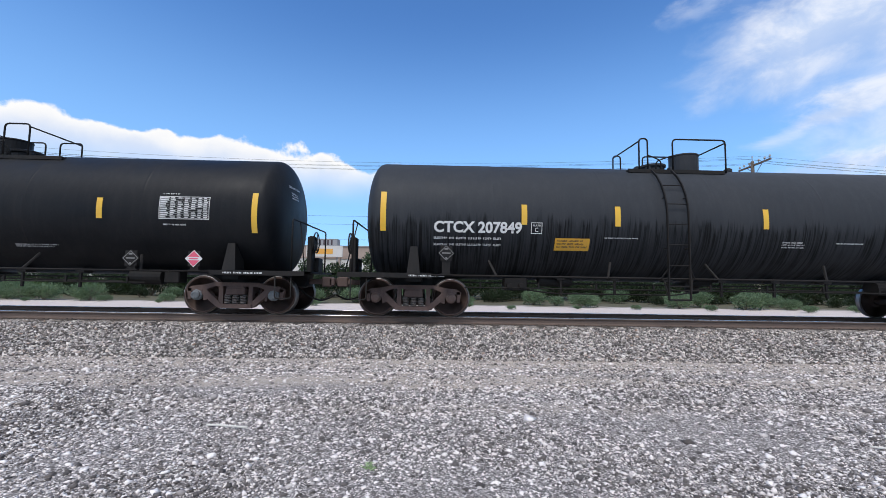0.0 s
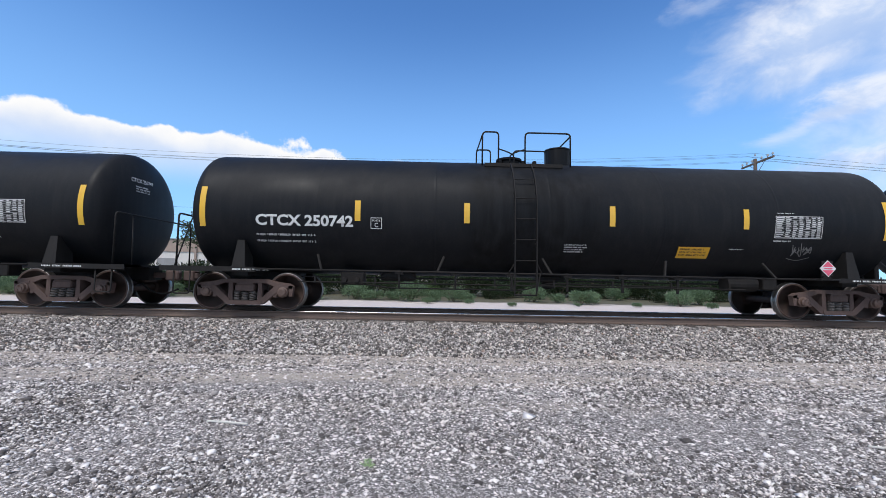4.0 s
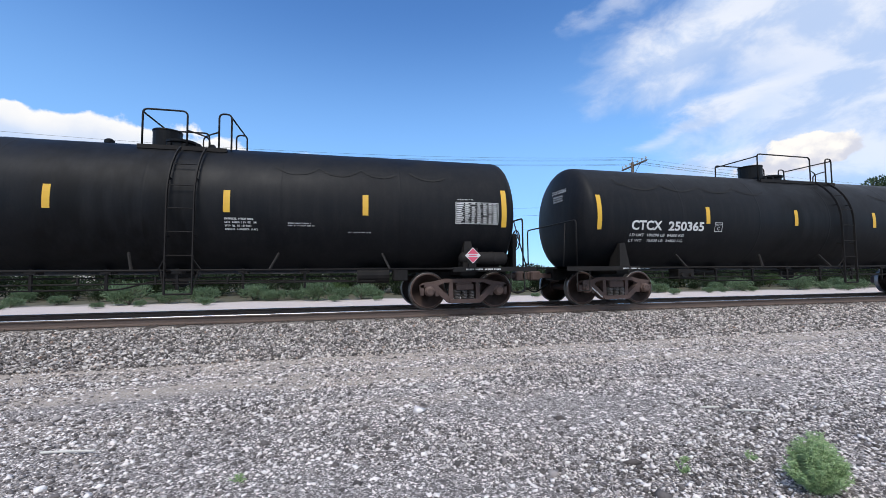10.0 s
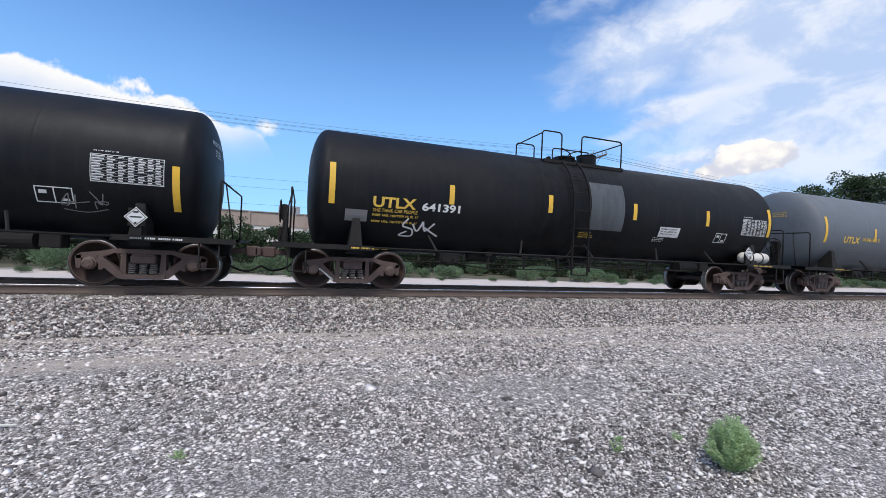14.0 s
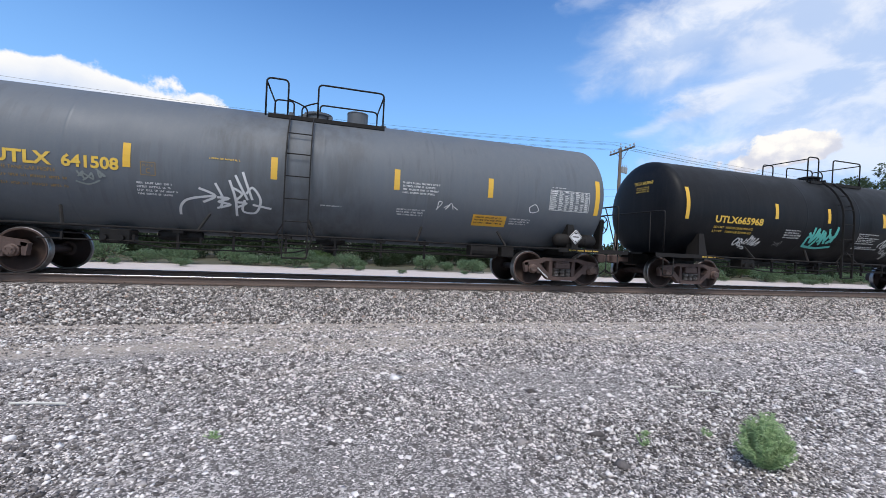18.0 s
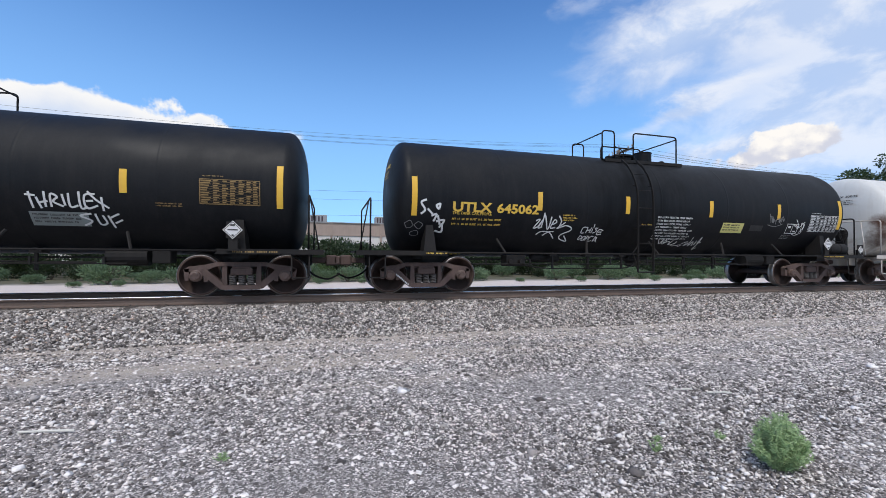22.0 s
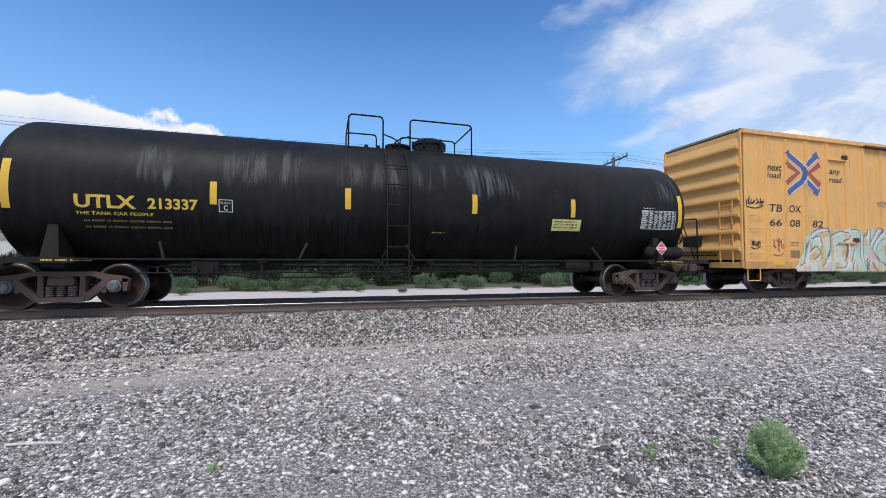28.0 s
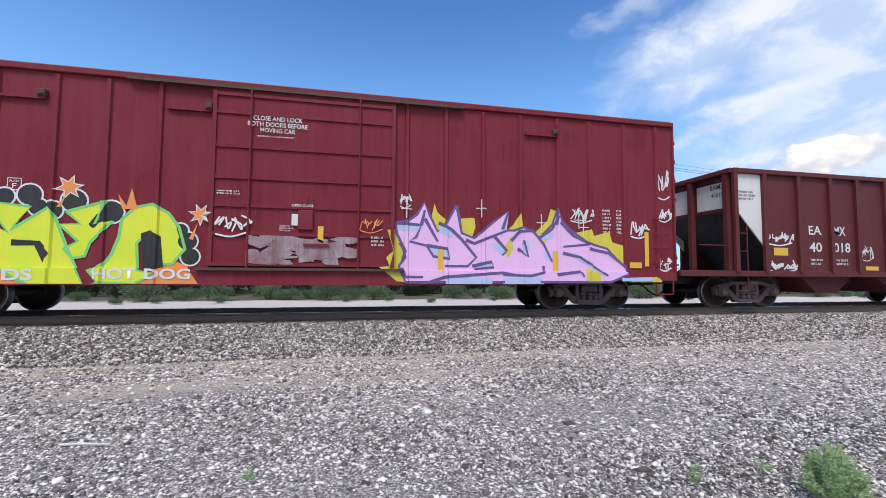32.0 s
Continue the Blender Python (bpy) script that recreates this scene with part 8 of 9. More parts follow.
    form([(-7.88, 1.54), (-7.73, 1.71), (-7.66, 1.18), (-7.84, 1.18)], "spray black", 0.0135)
    form([(-6.92, 1.48), (-6.44, 1.72), (-6.46, 1.49), (-6.8, 1.31)], "spray black", 0.0135)
    form([(-5.36, 1.54), (-4.89, 1.52), (-4.71, 1.28), (-4.83, 1.1), (-4.98, 1.43), (-5.36, 1.42)], "spray black", 0.0135)
    form([(-3.16, 1.71), (-3, 1.78), (-2.8, 1.66), (-2.73, 1.03), (-3.09, 0.96)], "spray black", 0.0135)
    form([(-5.82, 1.76), (-5.71, 1.65), (-5.79, 1.59)], "spray black", 0.0135)
    for u, v, r, n in ((-8.98, 1.95, 0.5, 8), (-6.26, 2.66, 0.32, 6), (-4.46, 2.6, 0.27, 6), (-2.07, 2.13, 0.25, 7), (-7.02, 2.45, 0.2, 5)):
        star(p, u, v, r, "spray orange", "spray white", n)
    for pts in ([(-3.6, 2.5), (-3.52, 2.2), (-3.4, 2.2)], [(-3.36, 2.64), (-3.46, 2.2), (-3.24, 2.2)], [(-2.12, 1.95), (-2.28, 1.62), (-2.2, 1.6)], [(-4.5, 2.45), (-4.66, 2.2), (-4.58, 2.2)], [(-6.2, 2.5), (-5.75, 2.25), (-5.82, 2.2)]):
        form(pts, "spray orange", 0.011)
    for word, u0, u1, v0, v1 in (("HOT", -3.95, -3.2, 0.78, 1.0), ("DOG", -3.05, -2.2, 0.78, 1.0), ("ROIDS", -6.15, -4.95, 0.75, 0.98)):
        p.text(word, u0, u1, v0, v1, "spray white", 0.03, 0.0, 0.016)
    p.block("reflective_stripe", -8.45, -8.33, 1.2, 2.2, "stripe yellow", 0.02)
    p.plate_box(-5.5, 2.5, 0.24, letter="F")
    # lilac piece with a yellow halo
    form([(1.81, 1.91), (2.08, 1.96), (2.28, 1.45), (2.14, 0.95), (2.24, 0.73), (2.04, 0.75), (1.8, 0.95), (1.63, 1.07), (1.87, 1.09), (1.79, 1.29), (1.96, 1.44)], "spray yellow", 0.003, "graffiti_halo")
    form([(2.83, 2.21), (2.91, 2.57), (2.98, 2.37), (3.17, 2.2), (3.09, 1.81), (2.88, 1.96)], "spray yellow", 0.003, "graffiti_halo")
    form([(3.45, 2.23), (3.88, 2.27), (3.91, 2.04), (3.8, 1.73), (3.51, 1.88)], "spray yellow", 0.003, "graffiti_halo")
    form([(4.59, 1.9), (4.86, 2.12), (5.06, 2.42), (5.1, 2.1), (5.03, 1.55), (4.59, 1.64)], "spray yellow", 0.003, "graffiti_halo")
    form([(5.43, 1.95), (5.77, 2.26), (5.86, 2.56), (6, 2.51), (6.01, 2.16), (5.65, 1.5), (5.51, 1.61)], "spray yellow", 0.003, "graffiti_halo")
    form([(6.42, 1.95), (6.99, 2.08), (7.05, 1.91), (7.48, 2.03), (7.56, 1.76), (7.87, 1.68), (7.87, 1.1), (7.25, 1.37), (6.77, 1.66)], "spray yellow", 0.003, "graffiti_halo")
    form([(7.98, 0.74), (8.81, 0.88), (8.97, 0.74)], "spray yellow", 0.003, "graffiti_halo")
    letter([(2, 2.09), (2.3, 2.15), (2.5, 2.3), (2.67, 2.59), (2.79, 2.31), (2.99, 1.91), (3.22, 2.15), (3.44, 2.55), (3.51, 2.29), (3.57, 1.89), (3.88, 1.78), (4.37, 2.19), (4.74, 2.45), (4.59, 1.98), (4.89, 1.99), (5.14, 2.08), (5.43, 1.95), (5.54, 1.82), (5.89, 2.15), (6.04, 2.57), (6.18, 2.24), (6.48, 1.98), (6.89, 1.72), (7.41, 1.59), (7.68, 1.32), (7.89, 1.15), (7.95, 0.93), (7.48, 0.74), (2.24, 0.73), (2.14, 0.95), (2.09, 1.1), (2.23, 1.3), (2.16, 1.59), (2.03, 1.86)], "spray pink", "spray violet")
    form([(6.79, 1.09), (7.18, 0.98), (7.18, 0.76), (6.79, 0.76)], "spray yellow", 0.0125)
    form([(4.59, 1.48), (4.81, 1.86), (4.86, 1.54), (4.75, 1.33)], "spray yellow", 0.0125)
    form([(5.54, 1.71), (5.74, 1.8), (5.71, 1.56)], "spray yellow", 0.0125)
    form([(3.51, 2.24), (3.72, 2.24), (3.59, 1.9)], "spray yellow", 0.0125)
    form([(2.03, 2.06), (2.55, 2.08), (2.6, 1.95), (2.13, 1.91)], "spray ice", 0.0135)
    form([(3.01, 2.09), (3.19, 2.07), (3.38, 1.77), (3.04, 1.89)], "spray ice", 0.0135)
    form([(2.76, 1.55), (2.99, 1.58), (3.28, 1.44), (3.25, 1.31), (2.99, 1.33)], "spray ice", 0.0135)
    form([(4.53, 1.98), (4.75, 2.41), (4.7, 2.01), (4.56, 1.8)], "spray ice", 0.0135)
    form([(4.28, 1.66), (4.48, 1.67), (4.67, 1.46), (4.53, 1.41)], "spray ice", 0.0135)
    form([(5.51, 1.9), (5.95, 1.97), (5.86, 1.8), (5.57, 1.8)], "spray ice", 0.0135)
    form([(5.09, 1.76), (5.28, 1.71), (5.22, 1.34), (5.09, 1.55)], "spray ice", 0.0135)
    form([(5.71, 1.66), (5.91, 1.27), (5.71, 1.29)], "spray ice", 0.0135)
    form([(6.32, 1.46), (6.53, 1.46), (7.3, 0.9), (7.12, 0.98)], "spray ice", 0.0135)
    form([(3.94, 1.22), (4.28, 1.25), (4.31, 1.14), (3.99, 1.09)], "spray ice", 0.0135)
    form([(3.2, 0.83), (4.31, 0.83), (4.31, 0.65), (3.15, 0.65)], "spray ice", 0.0135)
    form([(4.58, 0.83), (5.56, 0.86), (5.65, 0.65), (4.58, 0.65)], "spray ice", 0.0135)
    form([(7.79, 0.85), (8.68, 0.87), (8.68, 0.77), (7.79, 0.76)], "spray ice", 0.0135)
    ink = []
    ink += [[(2.03, 2.09), (2.6, 2.05), (2.48, 1.77), (2.33, 1.67), (2.73, 1.58)], [(2.68, 2.21), (2.99, 1.68)], [(2.73, 1.58), (3.22, 1.51), (3.28, 1.28), (2.89, 1.33), (2.73, 1.58)], [(3.01, 2.12), (3.32, 1.97), (3.56, 1.75), (3.93, 1.32), (3.72, 1.11), (3.15, 1.11)], [(3.67, 1.73), (3.88, 1.65), (4.37, 1.85), (4.78, 2.01)], [(4.37, 1.85), (4.7, 1.49), (4.58, 1.38)], [(3.83, 1.11), (4.31, 1.22), (4.37, 1.09), (3.88, 1.04)], [(4.81, 1.73), (5.03, 1.97), (5.37, 2), (5.65, 1.69), (5.88, 1.24)], [(4.97, 1.54), (5.25, 1.36), (5.14, 1.76), (5.09, 1.65)], [(5.54, 1.82), (5.89, 2.05), (6.07, 2.38)]]
    ink += [[(6.12, 2.24), (6.47, 1.9), (6.89, 1.69), (6.18, 1.62)], [(6.17, 1.46), (6.65, 1.36), (7.39, 0.9)], [(5.65, 1.13), (5.65, 0.97), (5.31, 0.89), (4.58, 0.91)], [(2.59, 0.65), (3.15, 0.85), (4.58, 0.96), (5.03, 0.89)], [(2.14, 1.05), (2.24, 0.85), (2.64, 0.85)], [(5.99, 0.92), (6.64, 1), (6.73, 0.87)], [(6.89, 1.58), (7.44, 1.48), (7.89, 1.15)], [(2.11, 1.64), (2.23, 1.44), (2.16, 1.24)], [(3.45, 2.54), (3.57, 1.89)], [(4.59, 2.01), (4.74, 2.44)], [(2.6, 2.05), (2.68, 2.41)], [(6.04, 2.54), (6.01, 2.16)]]
    p.stroke("graffiti_outline", ink, 0.085, "spray violet", 0.0165, 0.05, curve=False)
    for u, v in ((2.25, 2.42), (4.05, 2.5), (5.6, 2.2), (6.62, 2.3), (6.75, 2.12)):
        p.stroke("graffiti_highlight", [[(u, v + 0.22), (u, v - 0.22)], [(u - 0.13, v), (u + 0.13, v)]], 0.022, "spray white", 0.017, curve=False)
    p.block("reflective_stripe", 3.0, 3.12, 1.0, 1.5, "stripe yellow", 0.02)
    p.block("reflective_stripe", 5.9, 6.02, 1.0, 1.5, "stripe yellow", 0.02)
    p.block("reflective_stripe", 8.5, 8.62, 1.15, 2.05, "stripe yellow", 0.02)
    p.block("yellow_tab", 8.05, 8.4, 1.1, 1.25, "stripe yellow", 0.02)
    p.scribble(8.95, 9.3, 3.0, 3.75, "spray white", 95, 2, 0.035)
    p.scribble(8.95, 9.3, 2.4, 2.7, "spray white", 96, 3, 0.035)
    p.scribble(8.95, 9.3, 1.1, 1.4, "spray white", 97, 3, 0.04)
    p.scribble(8.1, 8.6, 1.95, 2.35, "spray white", 98, 3, 0.04)
    p.scribble(6.4, 7.0, 2.3, 2.7, "spray white", 99, 4, 0.03)
    p.scribble(2.1, 2.35, 2.5, 2.8, "spray white", 100, 2, 0.03)
    p.bars(7.3, 7.55, 1.95, 2.6, 7, "lettering white", 12)
    p.bars(7.7, 7.85, 1.95, 2.6, 7, "lettering white", 13)
    # door
    for k, s in enumerate(("CLOSE AND LOCK", "BOTH DOORS BEFORE", "MOVING CAR")):
        w = len(s) * 0.036
        p.text(s, -0.58 - w, -0.58 + w, 4.21 - k * 0.13, 4.31 - k * 0.13, "lettering white", 0.01)
    p.bars(-1.0, -0.2, 3.83, 3.88, 1, "lettering white", 14)
    p.text("OPEN CLOSE", -0.25, 0.2, 2.36, 2.42, "lettering white", 0.01)
    p.block("sticker", -0.25, 0.0, 1.95, 2.2, "placard white", 0.0)
    p.scribble(-1.75, -1.15, 1.75, 2.2, "spray white", 101, 3, 0.035)
    rng = random.Random(31)
    bm = blank()
    for k in range(46):
        u, v = rng.uniform(-1.1, 1.0), rng.uniform(1.14, 1.68)
        w, h = rng.uniform(0.12, 0.5), rng.uniform(0.03, 0.2)
        pts = [(u + w * math.cos(a) * rng.uniform(0.5, 1.0), v + h * math.sin(a) * rng.uniform(0.5, 1.0)) for a in np.linspace(0, 2 * math.pi, 9)[:-1]]
        done = set(bm.verts)
        poly(bm, [(min(1.15, max(-1.15, x)), min(1.72, max(1.1, z))) for x, z in pts])
        for q in bm.verts:
            if q not in done:
                q.co.z = 0.0002 * k
    p.put("worn_patch", bm, "scuffed red", 0.0, "scuffed bare metal on the door")
    p.block("reflective_stripe", 0.3, 0.42, 1.5, 1.95, "stripe yellow", 0.004)
    for u0, u1, v0, v1, n in ((-1.75, -1.3, 2.55, 2.66, 2), (-0.5, -0.2, 1.8, 1.95, 3), (1.45, 1.75, 1.5, 1.75, 3)):
        p.bars(u0, u1, v0, v1, n, "lettering white", int(u0 * 70) % 91, 0.0)
    p.scribble(1.2, 1.7, 1.9, 2.2, "spray orange", 102, 3, 0.02)


box_car(dict(cx=314.08, c=14.22, mat="boxcar yellow", label="yellow boxcar with black double doors and faded graffiti", door=(-2.5, 2.56), leaves=((-2.5, 0.03), (0.03, 2.56)),
             ribs=(-8.5, -7.65, -6.78, -5.82, -4.95, -4.06, -3.2, 3.4, 4.3, 5.16, 6.12, 6.95, 7.92, 8.87), door_mat="boxcar door black", door_label="black steel plug door with lock rods", sill="sill yellow", guides=((-5.4, 4.35), (-4.95, 1.62), (5.6, 4.5), (5.6, 1.62)), paint=paint_yellow))
box_car(dict(cx=334.99, c=14.3, mat="boxcar red", label="dark red boxcar with lime and pink graffiti", door=(-1.9, 1.98), leaves=((-1.9, 1.98),),
             ribs=(-8.55, -7.68, -6.72, -5.75, -4.75, -3.85, -2.9, 2.25, 3.18, 4.1, 5.06, 6.05, 6.93, 7.93, 8.89), door_mat="boxcar red", door_label="dark red steel door with lock rods", guides=((-5.35, 4.35), (5.6, 4.4), (-2.35, 4.35)), paint=paint_red))


# ---------------------------------------------------------------- hopper car
def hopper_car(cx):
    car = new("hopper_car")
    tagged(car, "dark red open hopper car with white end panels", "hopper car", "cars of the freight train")
    L, c = 6.95, 8.65
    for s in (-1, 1):
        truck(car, s * c / 2 * 1.0)
        part("coupler", cached("coupler", coupler_mesh), car, pose(s * (L - 0.2), 0, 0, 0, 0, 0 if s > 0 else 180))
    bm = blank()
    box(bm, -L, L, -0.3, 0.3, 0.66, 1.0)
    part("centre_sill", mesh_of(bm, "hopper dark"), car)
    for sy in (-1, 1):
        bm = blank()
        yy = sorted((sy * 1.42, sy * 1.46))
        box(bm, -4.16, 4.16, *yy, 1.02, 3.82)
        part("side_panel", mesh_of(bm, "hopper red"), car)
        for s in (-1, 1):
            bm = blank()
            pts = [(s * 4.16, 3.82), (s * 5.06, 3.82), (s * 5.06, 2.75), (s * 4.16, 1.75)]
            va = [bm.verts.new((x, yy[0], z)) for x, z in pts]
            vb = [bm.verts.new((x, yy[1], z)) for x, z in pts]
            bm.faces.new(va), bm.faces.new(vb[::-1])
            for i in range(4):
                bm.faces.new((va[i], vb[i], vb[(i + 1) % 4], va[(i + 1) % 4]))
            part("corner_panel", mesh_of(bm, "building white"), car, None, "white painted corner panel")
        bm = blank()
        box(bm, -5.2, 5.2, *sorted((sy * 1.40, sy * 1.56)), 3.78, 3.92, 0.02)
        part("top_chord", mesh_of(bm, "hopper red"), car)
        bm = blank()
        box(bm, -L, L, *sorted((sy * 1.38, sy * 1.50)), 0.9, 1.06, 0.01)
        part("side_sill", mesh_of(bm, "hopper red"), car)
        for x in (-5.14, -4.16, -2.96, -1.8, -0.79, 0.33, 1.4, 2.5, 3.4, 4.16, 5.14):
            bm = blank()
            box(bm, x - 0.06, x + 0.06, *sorted((sy * 1.46, sy * 1.55)), 1.02, 3.8)
            part("side_post", mesh_of(bm, "hopper red"), car)
    for s in (-1, 1):
        bm = blank()
        # slope sheet
        vs = [bm.verts.new(q) for q in ((s * 5.06, -1.4, 2.8), (s * 5.06, 1.4, 2.8), (s * 2.6, 1.4, 0.95), (s * 2.6, -1.4, 0.95))]
        bm.faces.new(vs)
        ext = bmesh.ops.extrude_face_region(bm, geom=bm.faces[:])
        bmesh.ops.translate(bm, vec=(s * 0.03, 0, -0.03), verts=[v for v in ext["geom"] if isinstance(v, bmesh.types.BMVert)])
        part("slope_sheet", mesh_of(bm, "hopper dark"), car)
        bm = blank()
        box(bm, *sorted((s * 5.06, s * 5.12)), -1.42, 1.42, 2.75, 3.82)
        e = part("end_panel", mesh_of(bm, "hopper red"), car)
        bm = blank()
        for y0, y1 in ((-1.25, -0.2), (0.15, 1.25)):
            box(bm, *sorted((s * 5.121, s * 5.13)), y0, y1, 2.85, 3.6)
        part("panel_face", mesh_of(bm, "building white"), e, None, "white painted end panel")
        bm = blank()
        for y in (-1.3, -0.05, 1.3):
            box(bm, *sorted((s * 5.13, s * 5.28)), y - 0.07, y + 0.07, 1.0, 3.8)
        box(bm, *sorted((s * 5.1, s * 5.3)), -1.5, 1.5, 3.78, 3.92, 0.02)
        tube(bm, [(s * 6.3, -1.45, 1.75), (s * 5.2, -1.45, 1.75)], 0.016, 6)
        part("end_post", mesh_of(bm, "hopper red"), car)
        bm = blank()
        for x in (4.75,):
            tube(bm, [(s * x, -1.47, 0.45), (s * x, -1.47, 2.3)], 0.018, 6)
            tube(bm, [(s * 5.1, -1.47, 0.5), (s * 4.75, -1.47, 0.5)], 0.018, 6)
            tube(bm, [(s * 5.1, -1.47, 2.1), (s * 4.75, -1.47, 2.1)], 0.014, 6)
            tube(bm, [(s * 5.1, -1.47, 1.6), (s * 4.75, -1.47, 1.6)], 0.014, 6)
        part("side_ladder", mesh_of(bm, "hopper red"), car)
        bm = blank()
        box(bm, *sorted((s * 4.3, s * L)), -1.4, 1.4, 0.96, 1.04)
        part("end_deck", mesh_of(bm, "hopper dark"), car)
        bm = blank()
        pts = [(s * 0.4, 1.0), (s * 2.6, 1.0), (s * 1.9, 0.42), (s * 1.1, 0.42)]
        va = [bm.verts.new((x, -1.1, z)) for x, z in pts]
        vb = [bm.verts.new((x, 1.1, z)) for x, z in pts]
        bm.faces.new(va), bm.faces.new(vb[::-1])
        for i in range(4):
            bm.faces.new((va[i], vb[i], vb[(i + 1) % 4], va[(i + 1) % 4]))
        part("hopper_chute", mesh_of(bm, "hopper red"), car)
    p = Painter(car, lambda u, v, e: (u, -1.468 - e, v))
    p.text("EA", -2.58, -2.12, 2.12, 2.38, "lettering white", 0.015)
    p.text("MX", -1.66, -1.22, 2.12, 2.38, "lettering white", 0.015)
    p.text("40", -2.58, -2.12, 1.62, 1.9, "lettering white", 0.015)
    p.text("018", -1.68, -1.06, 1.62, 1.9, "lettering white", 0.015)
    p.bars(-2.55, -2.1, 1.2, 1.42, 2, "lettering white", 3)
    p.bars(-1.6, -1.1, 1.2, 1.42, 2, "lettering white", 4)
    p.bars(-5.0, -4.4, 3.0, 3.3, 3, "lettering dim", 5)
    p.scribble(-4.05, -3.2, 1.85, 2.15, "spray white", 111, 4, 0.04)
    p.scribble(-4.0, -3.1, 1.08, 1.35, "spray white", 112, 4, 0.045)
    p.scribble(-0.65, -0.2, 1.45, 1.9, "spray white", 113, 3, 0.02)
    p.block("yellow_tab", -3.85, -3.35, 1.5, 1.72, "stripe yellow", 0.002)
    p.block("yellow_tab", -0.5, 0.0, 1.1, 1.22, "stripe yellow", 0.002)
    e = Painter(car, lambda u, v, k: (-5.133 - k, -1.9 - u, v))
    e.text("EAMX", -1.2, -0.72, 3.42, 3.56, "lettering black", 0.012)
    e.text("40018", -1.18, -0.78, 3.2, 3.32, "lettering black", 0.012)
    place(car, cx)


hopper_car(351.5)


# ---------------------------------------------------------------- ground and track
BALLAST_TOP = RAIL_Z - 0.19


def ground_z(y):
    return float(np.interp(y, (6.95, 7.4, 8.95, 9.35, 12.2, 12.6, 14.0), (0.0, 0.06, BALLAST_TOP - 0.03, BALLAST_TOP, BALLAST_TOP, BALLAST_TOP - 0.04, 0.0)))


def build_ground():
    ys = np.unique(np.concatenate([[-600, -100, -20, -4], np.arange(-2, 16.01, 0.25), [18, 22, 26, 32, 45, 70, 120, 250, 600, 1500, 3500]]))
    xs = np.unique(np.concatenate([[-3000, -1200, -500, -200, -80], np.arange(-30, 60.1, 1.0), [80, 150, 300, 500, 1200, 3000]]))
    bm = blank()
    grid = [[bm.verts.new((x, y, ground_z(y) + (0.02 * noise.noise((x * 0.6, y * 0.6, 0)) if y < 7 else 0.0))) for x in xs] for y in ys]
    for a, b in zip(grid, grid[1:]):
        for i in range(len(xs) - 1):
            bm.faces.new((a[i], a[i + 1], b[i + 1], b[i]))
    g = new("ground", mesh_of(bm, "ground", "ground", True))
    tagged(g, "grey gravel yard with a tan dirt lane beside the track", "ground", kind="structure")


def rail_mesh(x0, x1):
    prof = [(-0.075, 0.0), (-0.075, 0.012), (-0.02, 0.03), (-0.009, 0.05), (-0.009, 0.125), (-0.036, 0.14), (-0.036, 0.165), (-0.028, 0.175), (0.028, 0.175), (0.036, 0.165), (0.036, 0.14), (0.009, 0.125), (0.009, 0.05), (0.02, 0.03), (0.075, 0.012), (0.075, 0.0)]
    bm = blank()
    a = [bm.verts.new((x0, y, z)) for y, z in prof]
    b = [bm.verts.new((x1, y, z)) for y, z in prof]
    for i in range(len(prof)):
        bm.faces.new((a[i], a[(i + 1) % len(prof)], b[(i + 1) % len(prof)], b[i]))
    bm.faces.new(a), bm.faces.new(b[::-1])
    me = mesh_of(bm, "rail rust", "rail")
    me.materials.append(MATS["rail head"])
    for f in me.polygons:
        if f.normal.z > 0.6 and f.center.z > 0.17:
            f.material_index = 1
    return me


def build_track():
    tr = new("railway_track")
    tr.location = (0, TRACK_Y, RAIL_Z - 0.175)
    tagged(tr, "single railway track with rusty rails on dark timber ties", "railway track", kind="structure")
    rail = rail_mesh(-420, 760)
    for y in (-0.755, 0.755):
        part("rail", rail, tr, pose(0, y, 0))
    bm = blank()
    box(bm, -0.115, 0.115, -1.3, 1.3, -0.19, -0.012, 0.012)
    tie = mesh_of(bm, "tie wood", "tie")
    bm = blank()
    box(bm, -0.1, 0.1, -0.19, 0.19, -0.012, 0.004)
    for x, y in ((-0.06, -0.1), (0.06, 0.1), (-0.06, 0.1), (0.06, -0.1)):
        box(bm, x - 0.012, x + 0.012, y - 0.014, y + 0.014, 0.004, 0.03)
    plate = mesh_of(bm, "tie plate steel", "tie_plate")
    rng = random.Random(4)
    for k in range(120):
        x = -22 + k * 0.53
        t = part("tie", tie, tr, pose(x + rng.uniform(-0.03, 0.03), rng.uniform(-0.05, 0.05), rng.uniform(-0.01, 0.0), 0, 0, rng.uniform(-0.8, 0.8)))
        for y in (-0.755, 0.755):
            part("tie_plate", plate, t, pose(0, y, 0))
    # the rest of the ties, out of sight along the line
    bm = blank()
    for k in range(200):
        for x in (-22.5 - k * 0.53, 42.0 + k * 0.53):
            box(bm, x - 0.11, x + 0.11, -1.3, 1.3, -0.19, -0.012)
    tagged(part("far_ties", mesh_of(bm, "tie wood", "ties"), tr), kind="stuff")


